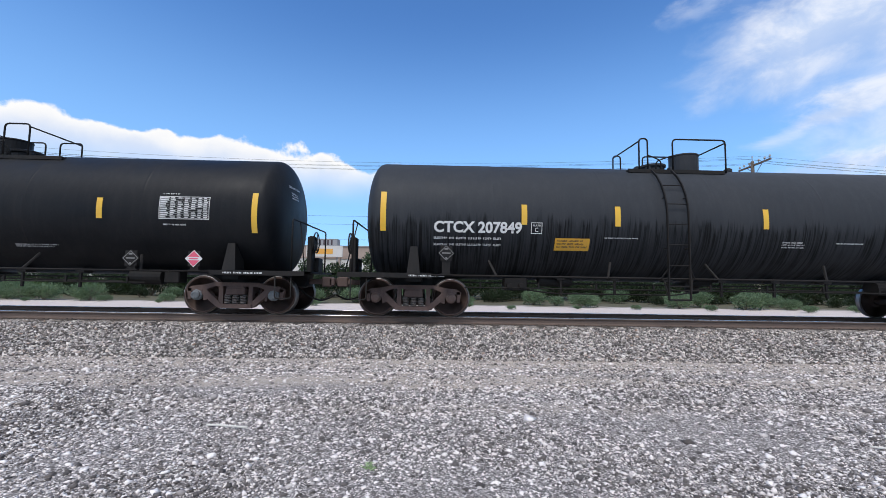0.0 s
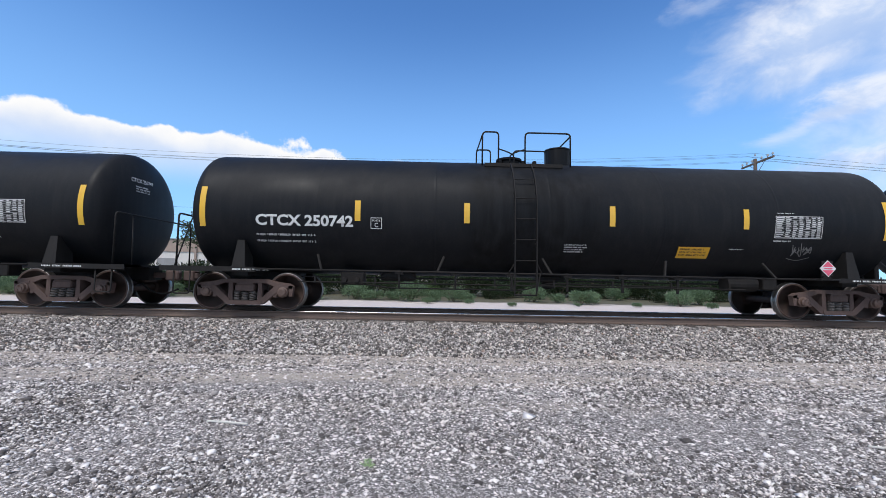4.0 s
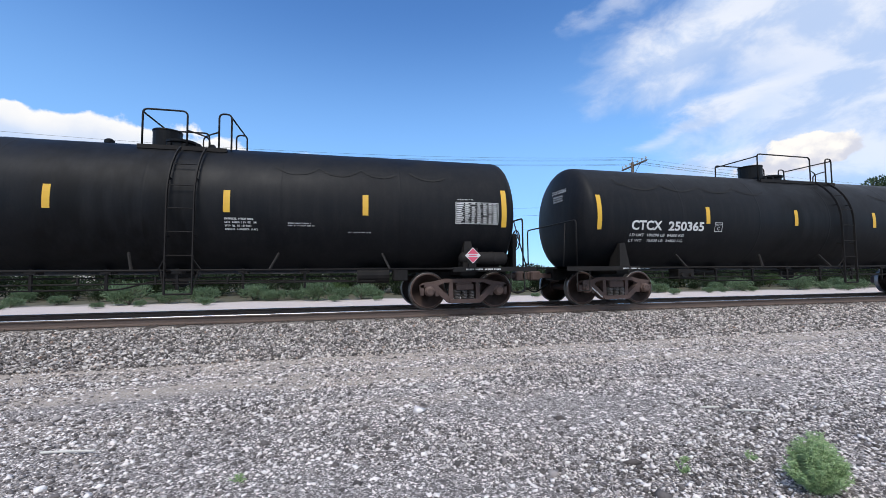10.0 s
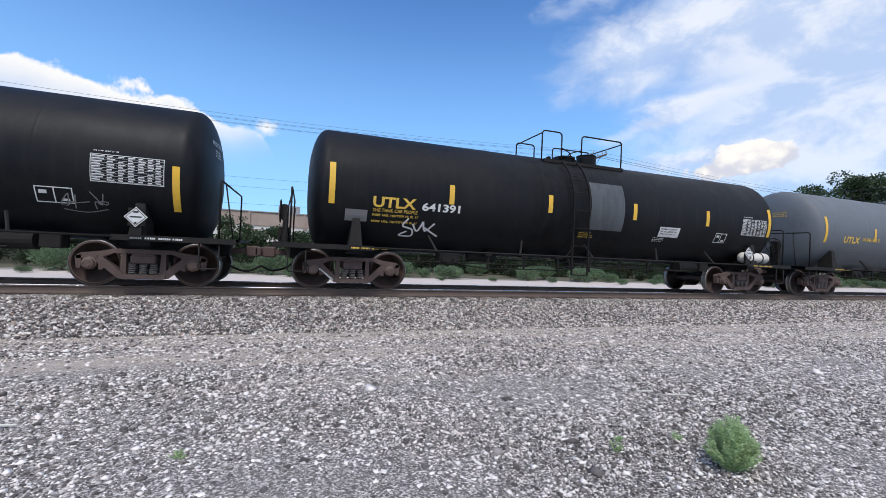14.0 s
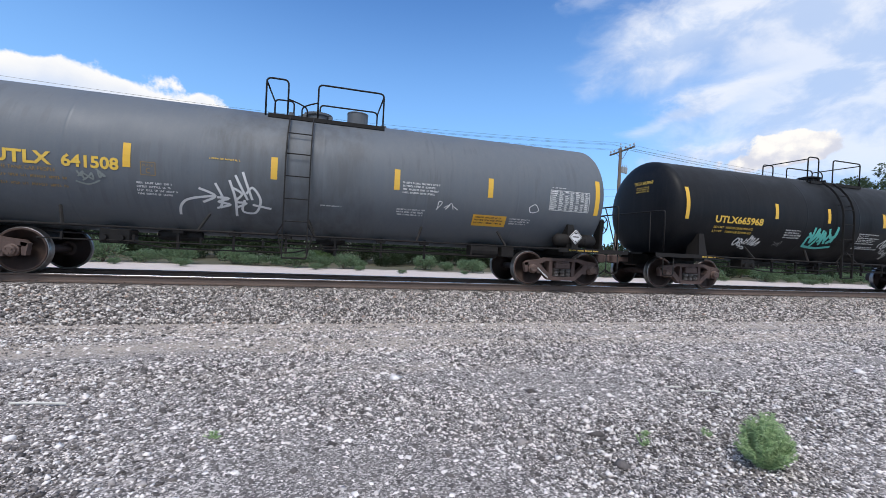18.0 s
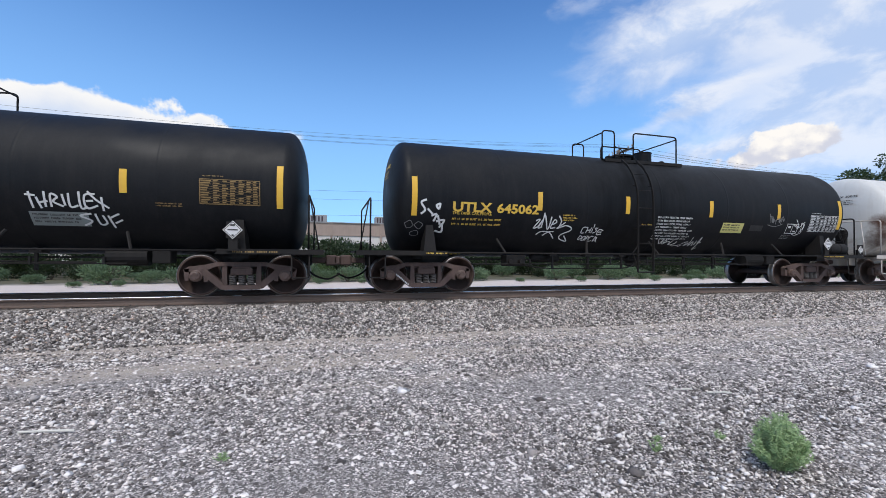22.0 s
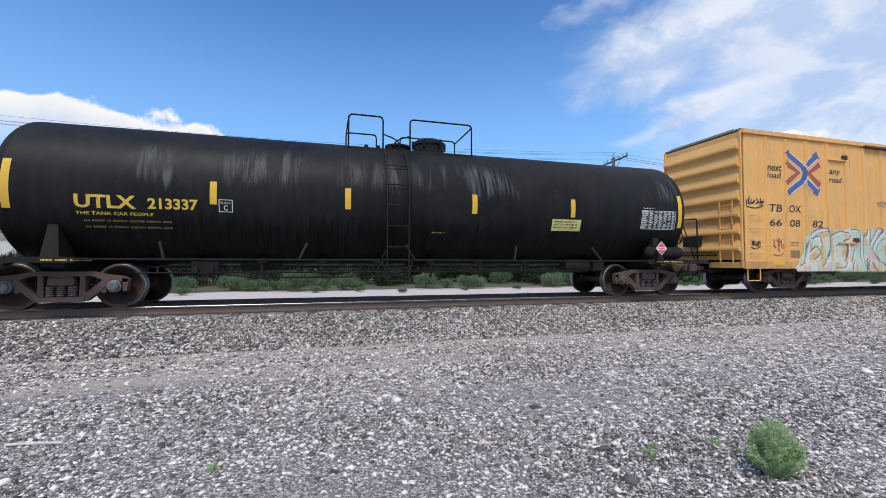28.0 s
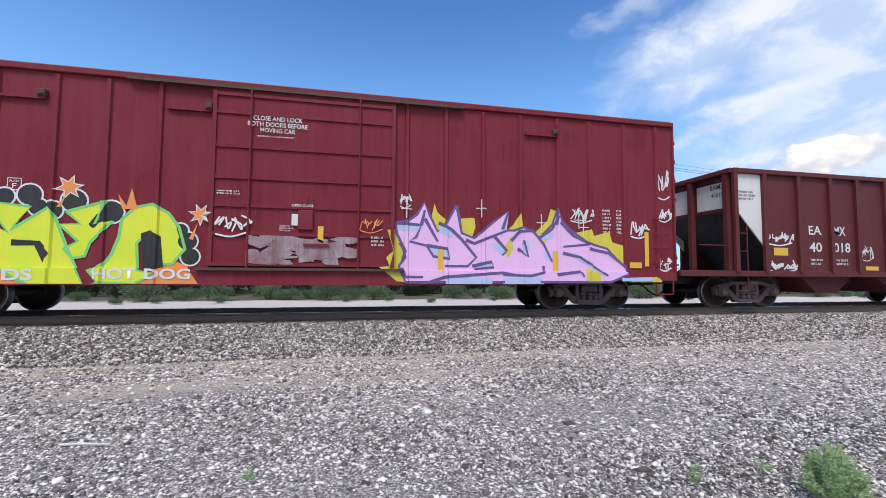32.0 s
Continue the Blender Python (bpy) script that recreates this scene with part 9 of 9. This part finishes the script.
def stones(name, label, mat, pts, sizes, seed, flat=0.7):
    """Thousands of small angular stones in one mesh."""
    rng = np.random.default_rng(seed)
    base = np.array([(1, 0, 0), (-1, 0, 0), (0, 1, 0), (0, -1, 0), (0, 0, 1), (0, 0, -1)], float)
    tris = np.array([(0, 2, 4), (2, 1, 4), (1, 3, 4), (3, 0, 4), (2, 0, 5), (1, 2, 5), (3, 1, 5), (0, 3, 5)])
    n = len(pts)
    v = np.repeat(base[None], n, 0) * rng.uniform(0.6, 1.25, (n, 6, 1)) + rng.uniform(-0.32, 0.32, (n, 6, 3))
    q = rng.normal(size=(n, 4))
    q /= np.linalg.norm(q, axis=1, keepdims=True)
    w, x, y, z = q.T
    rot = np.stack([1 - 2 * (y * y + z * z), 2 * (x * y - z * w), 2 * (x * z + y * w), 2 * (x * y + z * w), 1 - 2 * (x * x + z * z), 2 * (y * z - x * w), 2 * (x * z - y * w), 2 * (y * z + x * w), 1 - 2 * (x * x + y * y)], 1).reshape(n, 3, 3)
    v = np.einsum("nij,nkj->nki", rot, v) * sizes[:, None, None]
    v[:, :, 2] *= flat
    v += pts[:, None, :]
    f = (tris[None] + 6 * np.arange(n)[:, None, None]).reshape(-1)
    me = bpy.data.meshes.new(name)
    me.vertices.add(n * 6), me.loops.add(len(f)), me.polygons.add(n * 8)
    me.vertices.foreach_set("co", v.astype(np.float32).ravel())
    me.loops.foreach_set("vertex_index", f.astype(np.int32))
    me.polygons.foreach_set("loop_start", np.arange(0, len(f), 3, dtype=np.int32))
    me.update(calc_edges=True)
    me.materials.append(MATS[mat])
    return tagged(new(name, me), label, "gravel", kind="stuff")


def build_stones():
    rng = np.random.default_rng(11)
    # fine yard gravel, denser and finer near the standpoint
    n = 235000
    y = 1.3 + 6.6 * rng.random(n) ** 0.85
    x = -1.35 * y - 1.2 + (3.9 * y + 2.8) * rng.random(n)
    keep = (x > -11) & (x < 19)
    rut = ((np.abs(y - 5.7 - 0.25 * np.sin(x * 0.5)) < 0.34) | (np.abs(y - 6.75 - 0.2 * np.sin(x * 0.4 + 1)) < 0.42)) & (rng.random(n) < 0.54)
    keep &= ~rut
    x, y = x[keep], y[keep]
    n = len(x)
    size = np.clip(np.exp(rng.normal(-4.75, 0.48, n)), 0.004, 0.032) * np.clip(0.82 + 0.07 * y, 0.85, 1.25)
    big = rng.random(n) < 0.008
    size[big] *= rng.uniform(1.4, 2.3, big.sum())
    z = np.array([ground_z(q) for q in y]) + size * 0.18
    stones("gravel", "loose grey and white crushed gravel on the yard", "gravel stone", np.stack([x, y, z], 1), size, 1, 0.62)
    # ballast of the track bed
    n = 135000
    y = 7.05 + 5.6 * rng.random(n) ** 1.35
    x = -13.5 + 48 * rng.random(n)
    keep = ~((np.abs(y - TRACK_Y + 0.755) < 0.1) | (np.abs(y - TRACK_Y - 0.755) < 0.1))
    keep &= (y < 9.9) | (rng.random(n) < 0.45)
    x, y = x[keep], y[keep]
    n = len(x)
    size = np.clip(np.exp(rng.normal(-3.84, 0.32, n)), 0.011, 0.048)
    zg = np.array([ground_z(q) for q in y])
    z = zg + rng.random(n) * 0.035 - 0.004
    z[y > 9.35] -= 0.035
    stones("ballast", "coarse grey and tan crushed ballast beside the track", "ballast stone", np.stack([x, y, z], 1), size, 2, 0.85)


build_ground()
build_track()
build_stones()


# ---------------------------------------------------------------- plants
def leaf_cloud(bm, rng, centre, radius, n, length, width, up=0.3, hollow=0.3):
    for _ in range(n):
        d = Vector((rng.gauss(0, 1), rng.gauss(0, 1), rng.gauss(0, 1))).normalized()
        k = hollow + (1 - hollow) * rng.random() ** 0.5
        p = Vector(centre) + Vector((d.x * radius[0], d.y * radius[1], d.z * radius[2])) * k
        t = (d + Vector((rng.gauss(0, 0.5), rng.gauss(0, 0.5), rng.gauss(0, 0.5) + up))).normalized()
        s = t.orthogonal().normalized()
        s.rotate(Matrix.Rotation(rng.random() * 6.28, 3, t))
        l, w = length * rng.uniform(0.6, 1.3), width * rng.uniform(0.7, 1.3)
        bm.faces.new([bm.verts.new(q) for q in (p, p + t * l * 0.5 + s * w, p + t * l, p + t * l * 0.5 - s * w)])


def weed(loc, r, h, n, seed):
    ob = new("weed")
    ob.location = loc
    rng = random.Random(seed)
    st = blank()
    lf = blank()
    stems = 120 if r > 0.1 else 9
    for i in range(stems):
        a, lean = rng.random() * 6.28, rng.random() ** 0.6
        tip = Vector((math.cos(a) * r * lean, math.sin(a) * r * lean, h * math.sqrt(max(0.05, 1.0 - 0.85 * lean ** 2)) * rng.uniform(0.72, 1.08)))
        mid = tip * 0.5 + Vector((math.cos(a), math.sin(a), 0)) * r * 0.12
        pts = [Vector((0, 0, -0.01)), mid, tip]
        tube(st, pts, 0.0022, 4)
        for k in range(n // stems):
            t = 0.15 + 0.85 * rng.random()
            p = pts[0].lerp(mid, t * 2) if t < 0.5 else mid.lerp(tip, t * 2 - 1)
            d = Vector((rng.gauss(0, 1), rng.gauss(0, 1), rng.gauss(0.5, 0.8))).normalized()
            l = rng.uniform(0.022, 0.05) * (0.6 + r)
            s = d.orthogonal().normalized() * 0.0026
            lf.faces.new([lf.verts.new(q) for q in (p - s, p + s, p + d * l * 0.7 + s * 0.8, p + d * l)])
    part("stem", mesh_of(st, "weed leaf"), ob)
    part("foliage", mesh_of(lf, "weed leaf"), ob)
    return tagged(ob, "bushy green weed growing out of the gravel" if r > 0.1 else "small green weed sprouting from the gravel", "weed", "weeds in the gravel")


weed((2.94, 2.04, 0.0), 0.175, 0.36, 15000, 5)
weed((2.33, 2.47, 0.0), 0.05, 0.09, 200, 6)
weed((2.96, 2.5, 0.0), 0.055, 0.07, 160, 7)
weed((-0.66, 3.1, 0.0), 0.05, 0.05, 120, 8)
weed((2.48, 2.6, 0.0), 0.04, 0.04, 80, 9)


def sage_mesh(seed, mat, tall):
    rng = random.Random(seed)
    bm = blank()
    for _ in range(9):
        c = (rng.uniform(-0.5, 0.5), rng.uniform(-0.4, 0.4), tall * rng.uniform(0.3, 0.62))
        leaf_cloud(bm, rng, c, (rng.uniform(0.3, 0.5), rng.uniform(0.3, 0.45), tall * rng.uniform(0.28, 0.42)), 210, 0.13, 0.02, 0.9, 0.2)
    return mesh_of(bm, mat, "foliage")


def sage_stem(seed, tall):
    rng = random.Random(seed)
    bm = blank()
    for _ in range(7):
        a = rng.random() * 6.28
        tube(bm, [(0, 0, -0.05), (math.cos(a) * 0.2, math.sin(a) * 0.2, tall * 0.4), (math.cos(a) * 0.45, math.sin(a) * 0.4, tall * 0.7)], 0.014, 4)
    return mesh_of(bm, "bark", "stems")


def build_shrubs():
    kinds = [(sage_mesh(20 + i, m, t), sage_stem(60 + i, t), t) for i, (m, t) in enumerate((("sage leaf", 1.0), ("sage leaf", 0.8), ("scrub leaf", 1.1), ("scrub leaf", 0.9), ("hedge leaf", 1.0), ("hedge leaf", 1.2)))]
    rng = random.Random(9)

    def shrub(x, y, k, s):
        ob = new("shrub")
        tagged(ob, ("grey-green sagebrush by the sandy lane", "green scrub bush behind the sandy lane", "dark leafy bush in the hedge behind the scrub")[k // 2], "shrub", "shrubs behind the track")
        ob.matrix_basis = pose(x, y, 0, 0, 0, rng.random() * 360) @ Matrix.Diagonal((s * 1.15, s * 1.15, s, 1))
        part("foliage", kinds[k][0], ob)
        part("stem", kinds[k][1], ob)

    # clumps of sagebrush with gaps along the lane's far edge
    x = -36.0
    while x < 62:
        for _ in range(rng.choice((1, 2, 2, 3, 4))):
            shrub(x, 21.6 + rng.uniform(-0.8, 1.3), rng.choice((0, 0, 1)), rng.uniform(0.5, 1.05))
            x += rng.uniform(0.7, 1.3)
        x += rng.choice((0.3, 1.0, 2.0, 3.0))
    for i in range(58):
        shrub(-38 + i * 1.7 + rng.uniform(-0.6, 0.6), 24.6 + rng.uniform(-1, 1.5), rng.choice((0, 2, 4, 5)), rng.uniform(0.55, 0.95))
    for i in range(22):
        shrub(-26 + i * 3.1 + rng.uniform(-1.8, 1.8), 19.9 + rng.uniform(-1.2, 1.0), 1, rng.uniform(0.22, 0.5))
    # dense dark hedge behind
    for i in range(72):
        shrub(-46 + i * 1.55 + rng.uniform(-0.5, 0.5), 27.6 + rng.uniform(-1.0, 1.0), rng.choice((4, 5, 5, 5)), rng.uniform(1.2, 1.75))
    for i in range(34):
        shrub(-48 + i * 3.2 + rng.uniform(-1, 1), 31.5 + rng.uniform(-1, 1.5), rng.choice((4, 5)), rng.uniform(1.6, 2.3))


def tree(loc, h, spread, seed, label, leaf=0.3, n=2600):
    ob = new("tree")
    ob.location = loc
    rng = random.Random(seed)
    bm = blank()
    top = Vector((rng.uniform(-0.4, 0.4), rng.uniform(-0.4, 0.4), h * 0.7))
    path = [Vector((0, 0, -0.1)), Vector((0.1, 0, h * 0.2)), Vector((0, 0.1, h * 0.42)), top]
    rr = h * 0.022
    for k, (a, b) in enumerate(zip(path, path[1:])):
        r0, r1 = rr * (1 - k * 0.27), rr * (1 - (k + 1) * 0.27)
        disc(bm, a, (b - a).normalized(), r0, r1, (b - a).length, 9)
    clumps = []
    for i in range(13):
        a = i * 2.4 + rng.random()
        z = h * rng.uniform(0.22, 0.6)
        base = path[1].lerp(top, max(0.0, z / h - 0.2) * 1.6)
        tip = Vector((math.cos(a) * spread * rng.uniform(0.45, 0.95), math.sin(a) * spread * rng.uniform(0.45, 0.95), min(h * 0.9, z + h * rng.uniform(0.12, 0.36))))
        tube(bm, [base, base.lerp(tip, 0.5) + Vector((0, 0, h * 0.03)), tip], rr * 0.3, 5)
        clumps.append(tip)
    part("trunk", mesh_of(bm, "bark", "trunk"), ob)
    bm = blank()
    clumps.append(top + Vector((0, 0, h * 0.15)))
    for c in clumps:
        for _ in range(3):
            q = c + Vector((rng.gauss(0, 0.3), rng.gauss(0, 0.3), rng.gauss(0, 0.2))) * spread * 0.45
            s = spread * rng.uniform(0.18, 0.34)
            leaf_cloud(bm, rng, q, (s, s, s * 0.75), n // (len(clumps) * 3), leaf, leaf * 0.32, 0.1, 0.25)
    part("crown", mesh_of(bm, "tree leaf", "crown"), ob)
    return tagged(ob, label, "tree", "trees beyond the track")


build_shrubs()
tree((-20.6, 43.0, 0), 9.6, 3.2, 1, "leafy green tree beside the pale building", 0.24, 3000)
tree((-25.5, 46.0, 0), 8.4, 2.8, 2, "leafy green tree beside the pale building", 0.24, 2600)
tree((-16.2, 38.0, 0), 5.2, 2.3, 3, "small green tree behind the scrub", 0.22, 3000)
for i, (az, dist, h, sp_) in enumerate(((60.3, 95, 15.2, 5.5), (63.0, 92, 17.0, 6.0), (65.3, 96, 18.6, 6.0), (68.3, 90, 18.0, 6.0), (71.5, 92, 17.5, 6.0), (74.5, 95, 18.0, 6.5), (57.9, 104, 14.0, 5.5))):
    tree((dist * math.sin(radians(az)), dist * math.cos(radians(az)), 0), h, sp_, 10 + i, "dark green tree in the far grove", 0.36, 11000)
for i, (x, y, h) in enumerate(((-3.6, 28.0, 3.0), (-1.0, 29.0, 2.6), (-8.5, 30.0, 2.4), (5.4, 30.0, 2.3), (10.5, 31.0, 2.6), (1.4, 28.5, 2.4))):
    tree((x, y, 0), h, 1.5, 30 + i, "low green tree in the scrub", 0.16, 2600)


# ---------------------------------------------------------------- building, pole, wires
def building():
    b = new("warehouse")
    b.location = (0, 62, 0)
    tagged(b, "long low pale warehouse with a tan upper band", "building")
    x0, x1 = -75, 24
    bm = blank()
    box(bm, x0, x1, 0, 30, 0, 4.1)
    part("wall", mesh_of(bm, "building white"), b)
    bm = blank()
    box(bm, x0 - 0.1, x1 + 0.1, -0.12, 30.1, 4.1, 5.95)
    part("upper_band", mesh_of(bm, "building tan"), b)
    bm = blank()
    box(bm, x0 - 0.2, x1 + 0.2, -0.25, 30.2, 5.95, 6.08)
    part("parapet", mesh_of(bm, "building grey"), b)
    for k in range(14):
        bm = blank()
        x = x0 + 3 + k * 7.2
        box(bm, x - 0.15, x + 0.15, -0.3, -0.12, 0, 5.95)
        part("pilaster", mesh_of(bm, "building tan"), b)
        if k % 3 == 1:
            bm = blank()
            box(bm, x + 1.5, x + 4.5, -0.14, -0.06, 0.0, 3.1)
            part("loading_door", mesh_of(bm, "building grey"), b)
    for x, w in ((-2.2, 3.0), (-17.3, 3.6), (8.0, 2.6)):
        u = new("roof_unit")
        u.location = (x, 66, 6.08)
        bm = blank()
        box(bm, -w / 2, w / 2, -1, 1, 0.15, 1.3, 0.05)
        part("housing", mesh_of(bm, "building grey"), u)
        bm = blank()
        for k in range(5):
            box(bm, -w / 2 + 0.2 + k * w / 6, -w / 2 + 0.2 + k * w / 6 + 0.25, -1.03, -1.0, 0.3, 1.1)
        box(bm, -w / 2 + 0.1, w / 2 - 0.1, -0.8, 0.8, 0.0, 0.15)
        part("louvre", mesh_of(bm, "sign dark"), u)
        tagged(u, "grey ventilation unit on the warehouse roof", "roof unit", "roof units")
    # advertising boards in front
    s = new("billboard")
    s.location = (-16.0, 59.5, 0)
    bm = blank()
    box(bm, -2.6, 2.6, -0.1, 0.1, 4.25, 5.85)
    part("board", mesh_of(bm, "building white"), s)
    bm = blank()
    box(bm, -1.2, 1.2, -0.13, -0.1, 4.65, 5.4)
    part("picture", mesh_of(bm, "sign orange"), s, None, "orange printed field")
    bm = blank()
    for x in (-1.8, 1.8):
        box(bm, x - 0.12, x + 0.12, 0.1, 0.3, 0, 5.0)
    part("post", mesh_of(bm, "building grey"), s)
    tagged(s, "white billboard with an orange field", "billboard")
    s = new("street_sign")
    s.location = (-20.0, 49.0, 0)
    bm = blank()
    box(bm, -1.5, 1.5, -0.15, 0.15, 2.9, 4.2, 0.05)
    part("sign_box", mesh_of(bm, "sign dark"), s)
    bm = blank()
    for k in range(5):
        box(bm, -1.2 + k * 0.48, -0.86 + k * 0.48, -0.17, -0.15, 3.35, 3.75)
    part("sign_bars", mesh_of(bm, "stripe yellow"), s)
    bm = blank()
    box(bm, -0.12, 0.12, -0.1, 0.1, 0, 2.9)
    part("post", mesh_of(bm, "building grey"), s)
    tagged(s, "dark shop sign with yellow bars on a post", "sign")


def pole(x, y, h, arms=True):
    p = new("utility_pole")
    p.location = (x, y, 0)
    bm = blank()
    disc(bm, (0, 0, -0.1), (0, 0, 1), 0.19, 0.115, h + 0.1, 12)
    part("mast", mesh_of(bm, "pole wood"), p)
    bm = blank()
    disc(bm, (0, 0, -0.05), (0, 0, 1), 0.215, 0.205, 1.5, 12)
    part("base_wrap", mesh_of(bm, "pole pale"), p, None, "pale wrap round the pole's foot")
    for z, yaw in ((h - 0.32, -95),):
        bm = blank()
        box(bm, -1.7, 1.7, -0.05, 0.05, -0.06, 0.06)
        arm = part("crossarm", mesh_of(bm, "pole wood"), p, pose(0, -0.16, z, 0, 0, yaw))
        for k in (-1.6, -1.1, -0.5, 0.5, 1.1, 1.6):
            bm = blank()
            disc(bm, (k, 0, 0.06), (0, 0, 1), 0.025, 0.02, 0.14, 6)
            disc(bm, (k, 0, 0.18), (0, 0, 1), 0.085, 0.05, 0.15, 8)
            part("insulator", mesh_of(bm, "insulator"), arm)
        bm = blank()
        for s in (-1, 1):
            tube(bm, [(s * 0.8, 0.02, -0.06), (0, 0.1, -0.65)], 0.02, 5)
        part("arm_brace", mesh_of(bm, "pole wood"), arm)
    bm = blank()
    disc(bm, (0, 0, h), (0, 0, 1), 0.022, 0.022, 0.28, 6)
    disc(bm, (0, 0, h + 0.26), (0, 0, 1), 0.055, 0.03, 0.14, 8)
    part("top_pin", mesh_of(bm, "insulator"), p)
    for k in range(3):
        bm = blank()
        disc(bm, (0.3 + 0.26 * k, 0.1 * k, h - 2.1), (0, 0, 1), 0.11, 0.11, 0.5, 10)
        disc(bm, (0.3 + 0.26 * k, 0.1 * k, h - 1.6), (0, 0, 1), 0.025, 0.02, 0.22, 6)
        box(bm, 0.1 + 0.26 * k, 0.3 + 0.26 * k, -0.03 + 0.1 * k, 0.03 + 0.1 * k, h - 1.95, h - 1.89)
        part("transformer", mesh_of(bm, "insulator"), p)
    return tagged(p, "wooden utility pole with one crossarm and a top pin", "utility pole", "utility poles")


def wires():
    H = 10.5
    spans = ((-38, 23.6), (23.6, 86))
    for x, _ in spans:
        pole(x, 29.5, H)
    pole(86, 29.5, H)
    n = 0
    for dz, offs in ((-0.02, (-1.6, -1.1, 1.1, 1.6)), (0.38, (0.0,)), (-3.6, (0.0,)), (-4.2, (0.0,)), (-5.3, (0.0,))):
        for o in offs:
            for a, b in spans:
                bm = blank()
                pts = []
                for i in range(25):
                    t = i / 24
                    pts.append((a + (b - a) * t + o * 0.94, 29.34 + o * 0.35, H + dz - 1.15 * 4 * t * (1 - t)))
                tube(bm, pts, 0.008, 4)
                w = new("power_line", mesh_of(bm, "wire", "wire"))
                tagged(w, "thin black overhead cable between utility poles", "cable", "overhead cables")


building()
wires()

# ---------------------------------------------------------------- litter on the gravel
def stick(x0, y0, x1, y1, r, seed):
    rng = random.Random(seed)
    a, b = Vector((x0, y0, 0.02)), Vector((x1, y1, 0.022))
    bm = blank()
    side = (b - a).cross(Vector((0, 0, 1))).normalized()
    tube(bm, [a, a.lerp(b, 0.35) + side * rng.uniform(-0.012, 0.012), a.lerp(b, 0.7) + side * rng.uniform(-0.012, 0.012) + Vector((0, 0, 0.006)), b], r, 6)
    tagged(new("stick", mesh_of(bm, "stick wood", "stick")), "pale bare stick lying on the gravel", "stick", "sticks on the gravel")


stick(-2.28, 3.92, -1.88, 3.85, 0.010, 1)
stick(3.55, 3.52, 3.72, 3.46, 0.009, 2)
stick(3.79, 3.35, 4.02, 3.27, 0.010, 3)
stick(0.91, 4.94, 1.01, 4.92, 0.009, 4)


# ---------------------------------------------------------------- what moves
def motions():
    last = frame(32.0)
    ticks = range(33)
    for car, cx in CARS:
        walk(car, [(t, pose(cx - run(t), TRACK_Y, RAIL_Z)) for t in ticks])
    rolled = [run((f - 1) / FPS) for f in range(1, last + 1)]
    start = {car: cx for car, cx in CARS}
    for car, axle, x in WHEELSETS:
        seen = [f for f in range(1, last + 1) if -26 < start[car] + x - rolled[f - 1] < 46]
        if not seen:
            continue
        fs = sorted({1, *seen, last})
        rows, hold = [], None
        for f in fs:
            g = min(max(f, seen[0]), seen[-1])
            rows.append(((f - 1) / FPS, pose(x, 0, WHEEL_R, 0, math.degrees(-rolled[g - 1] / WHEEL_R) % 360, 0)))
        walk(axle, rows)


motions()
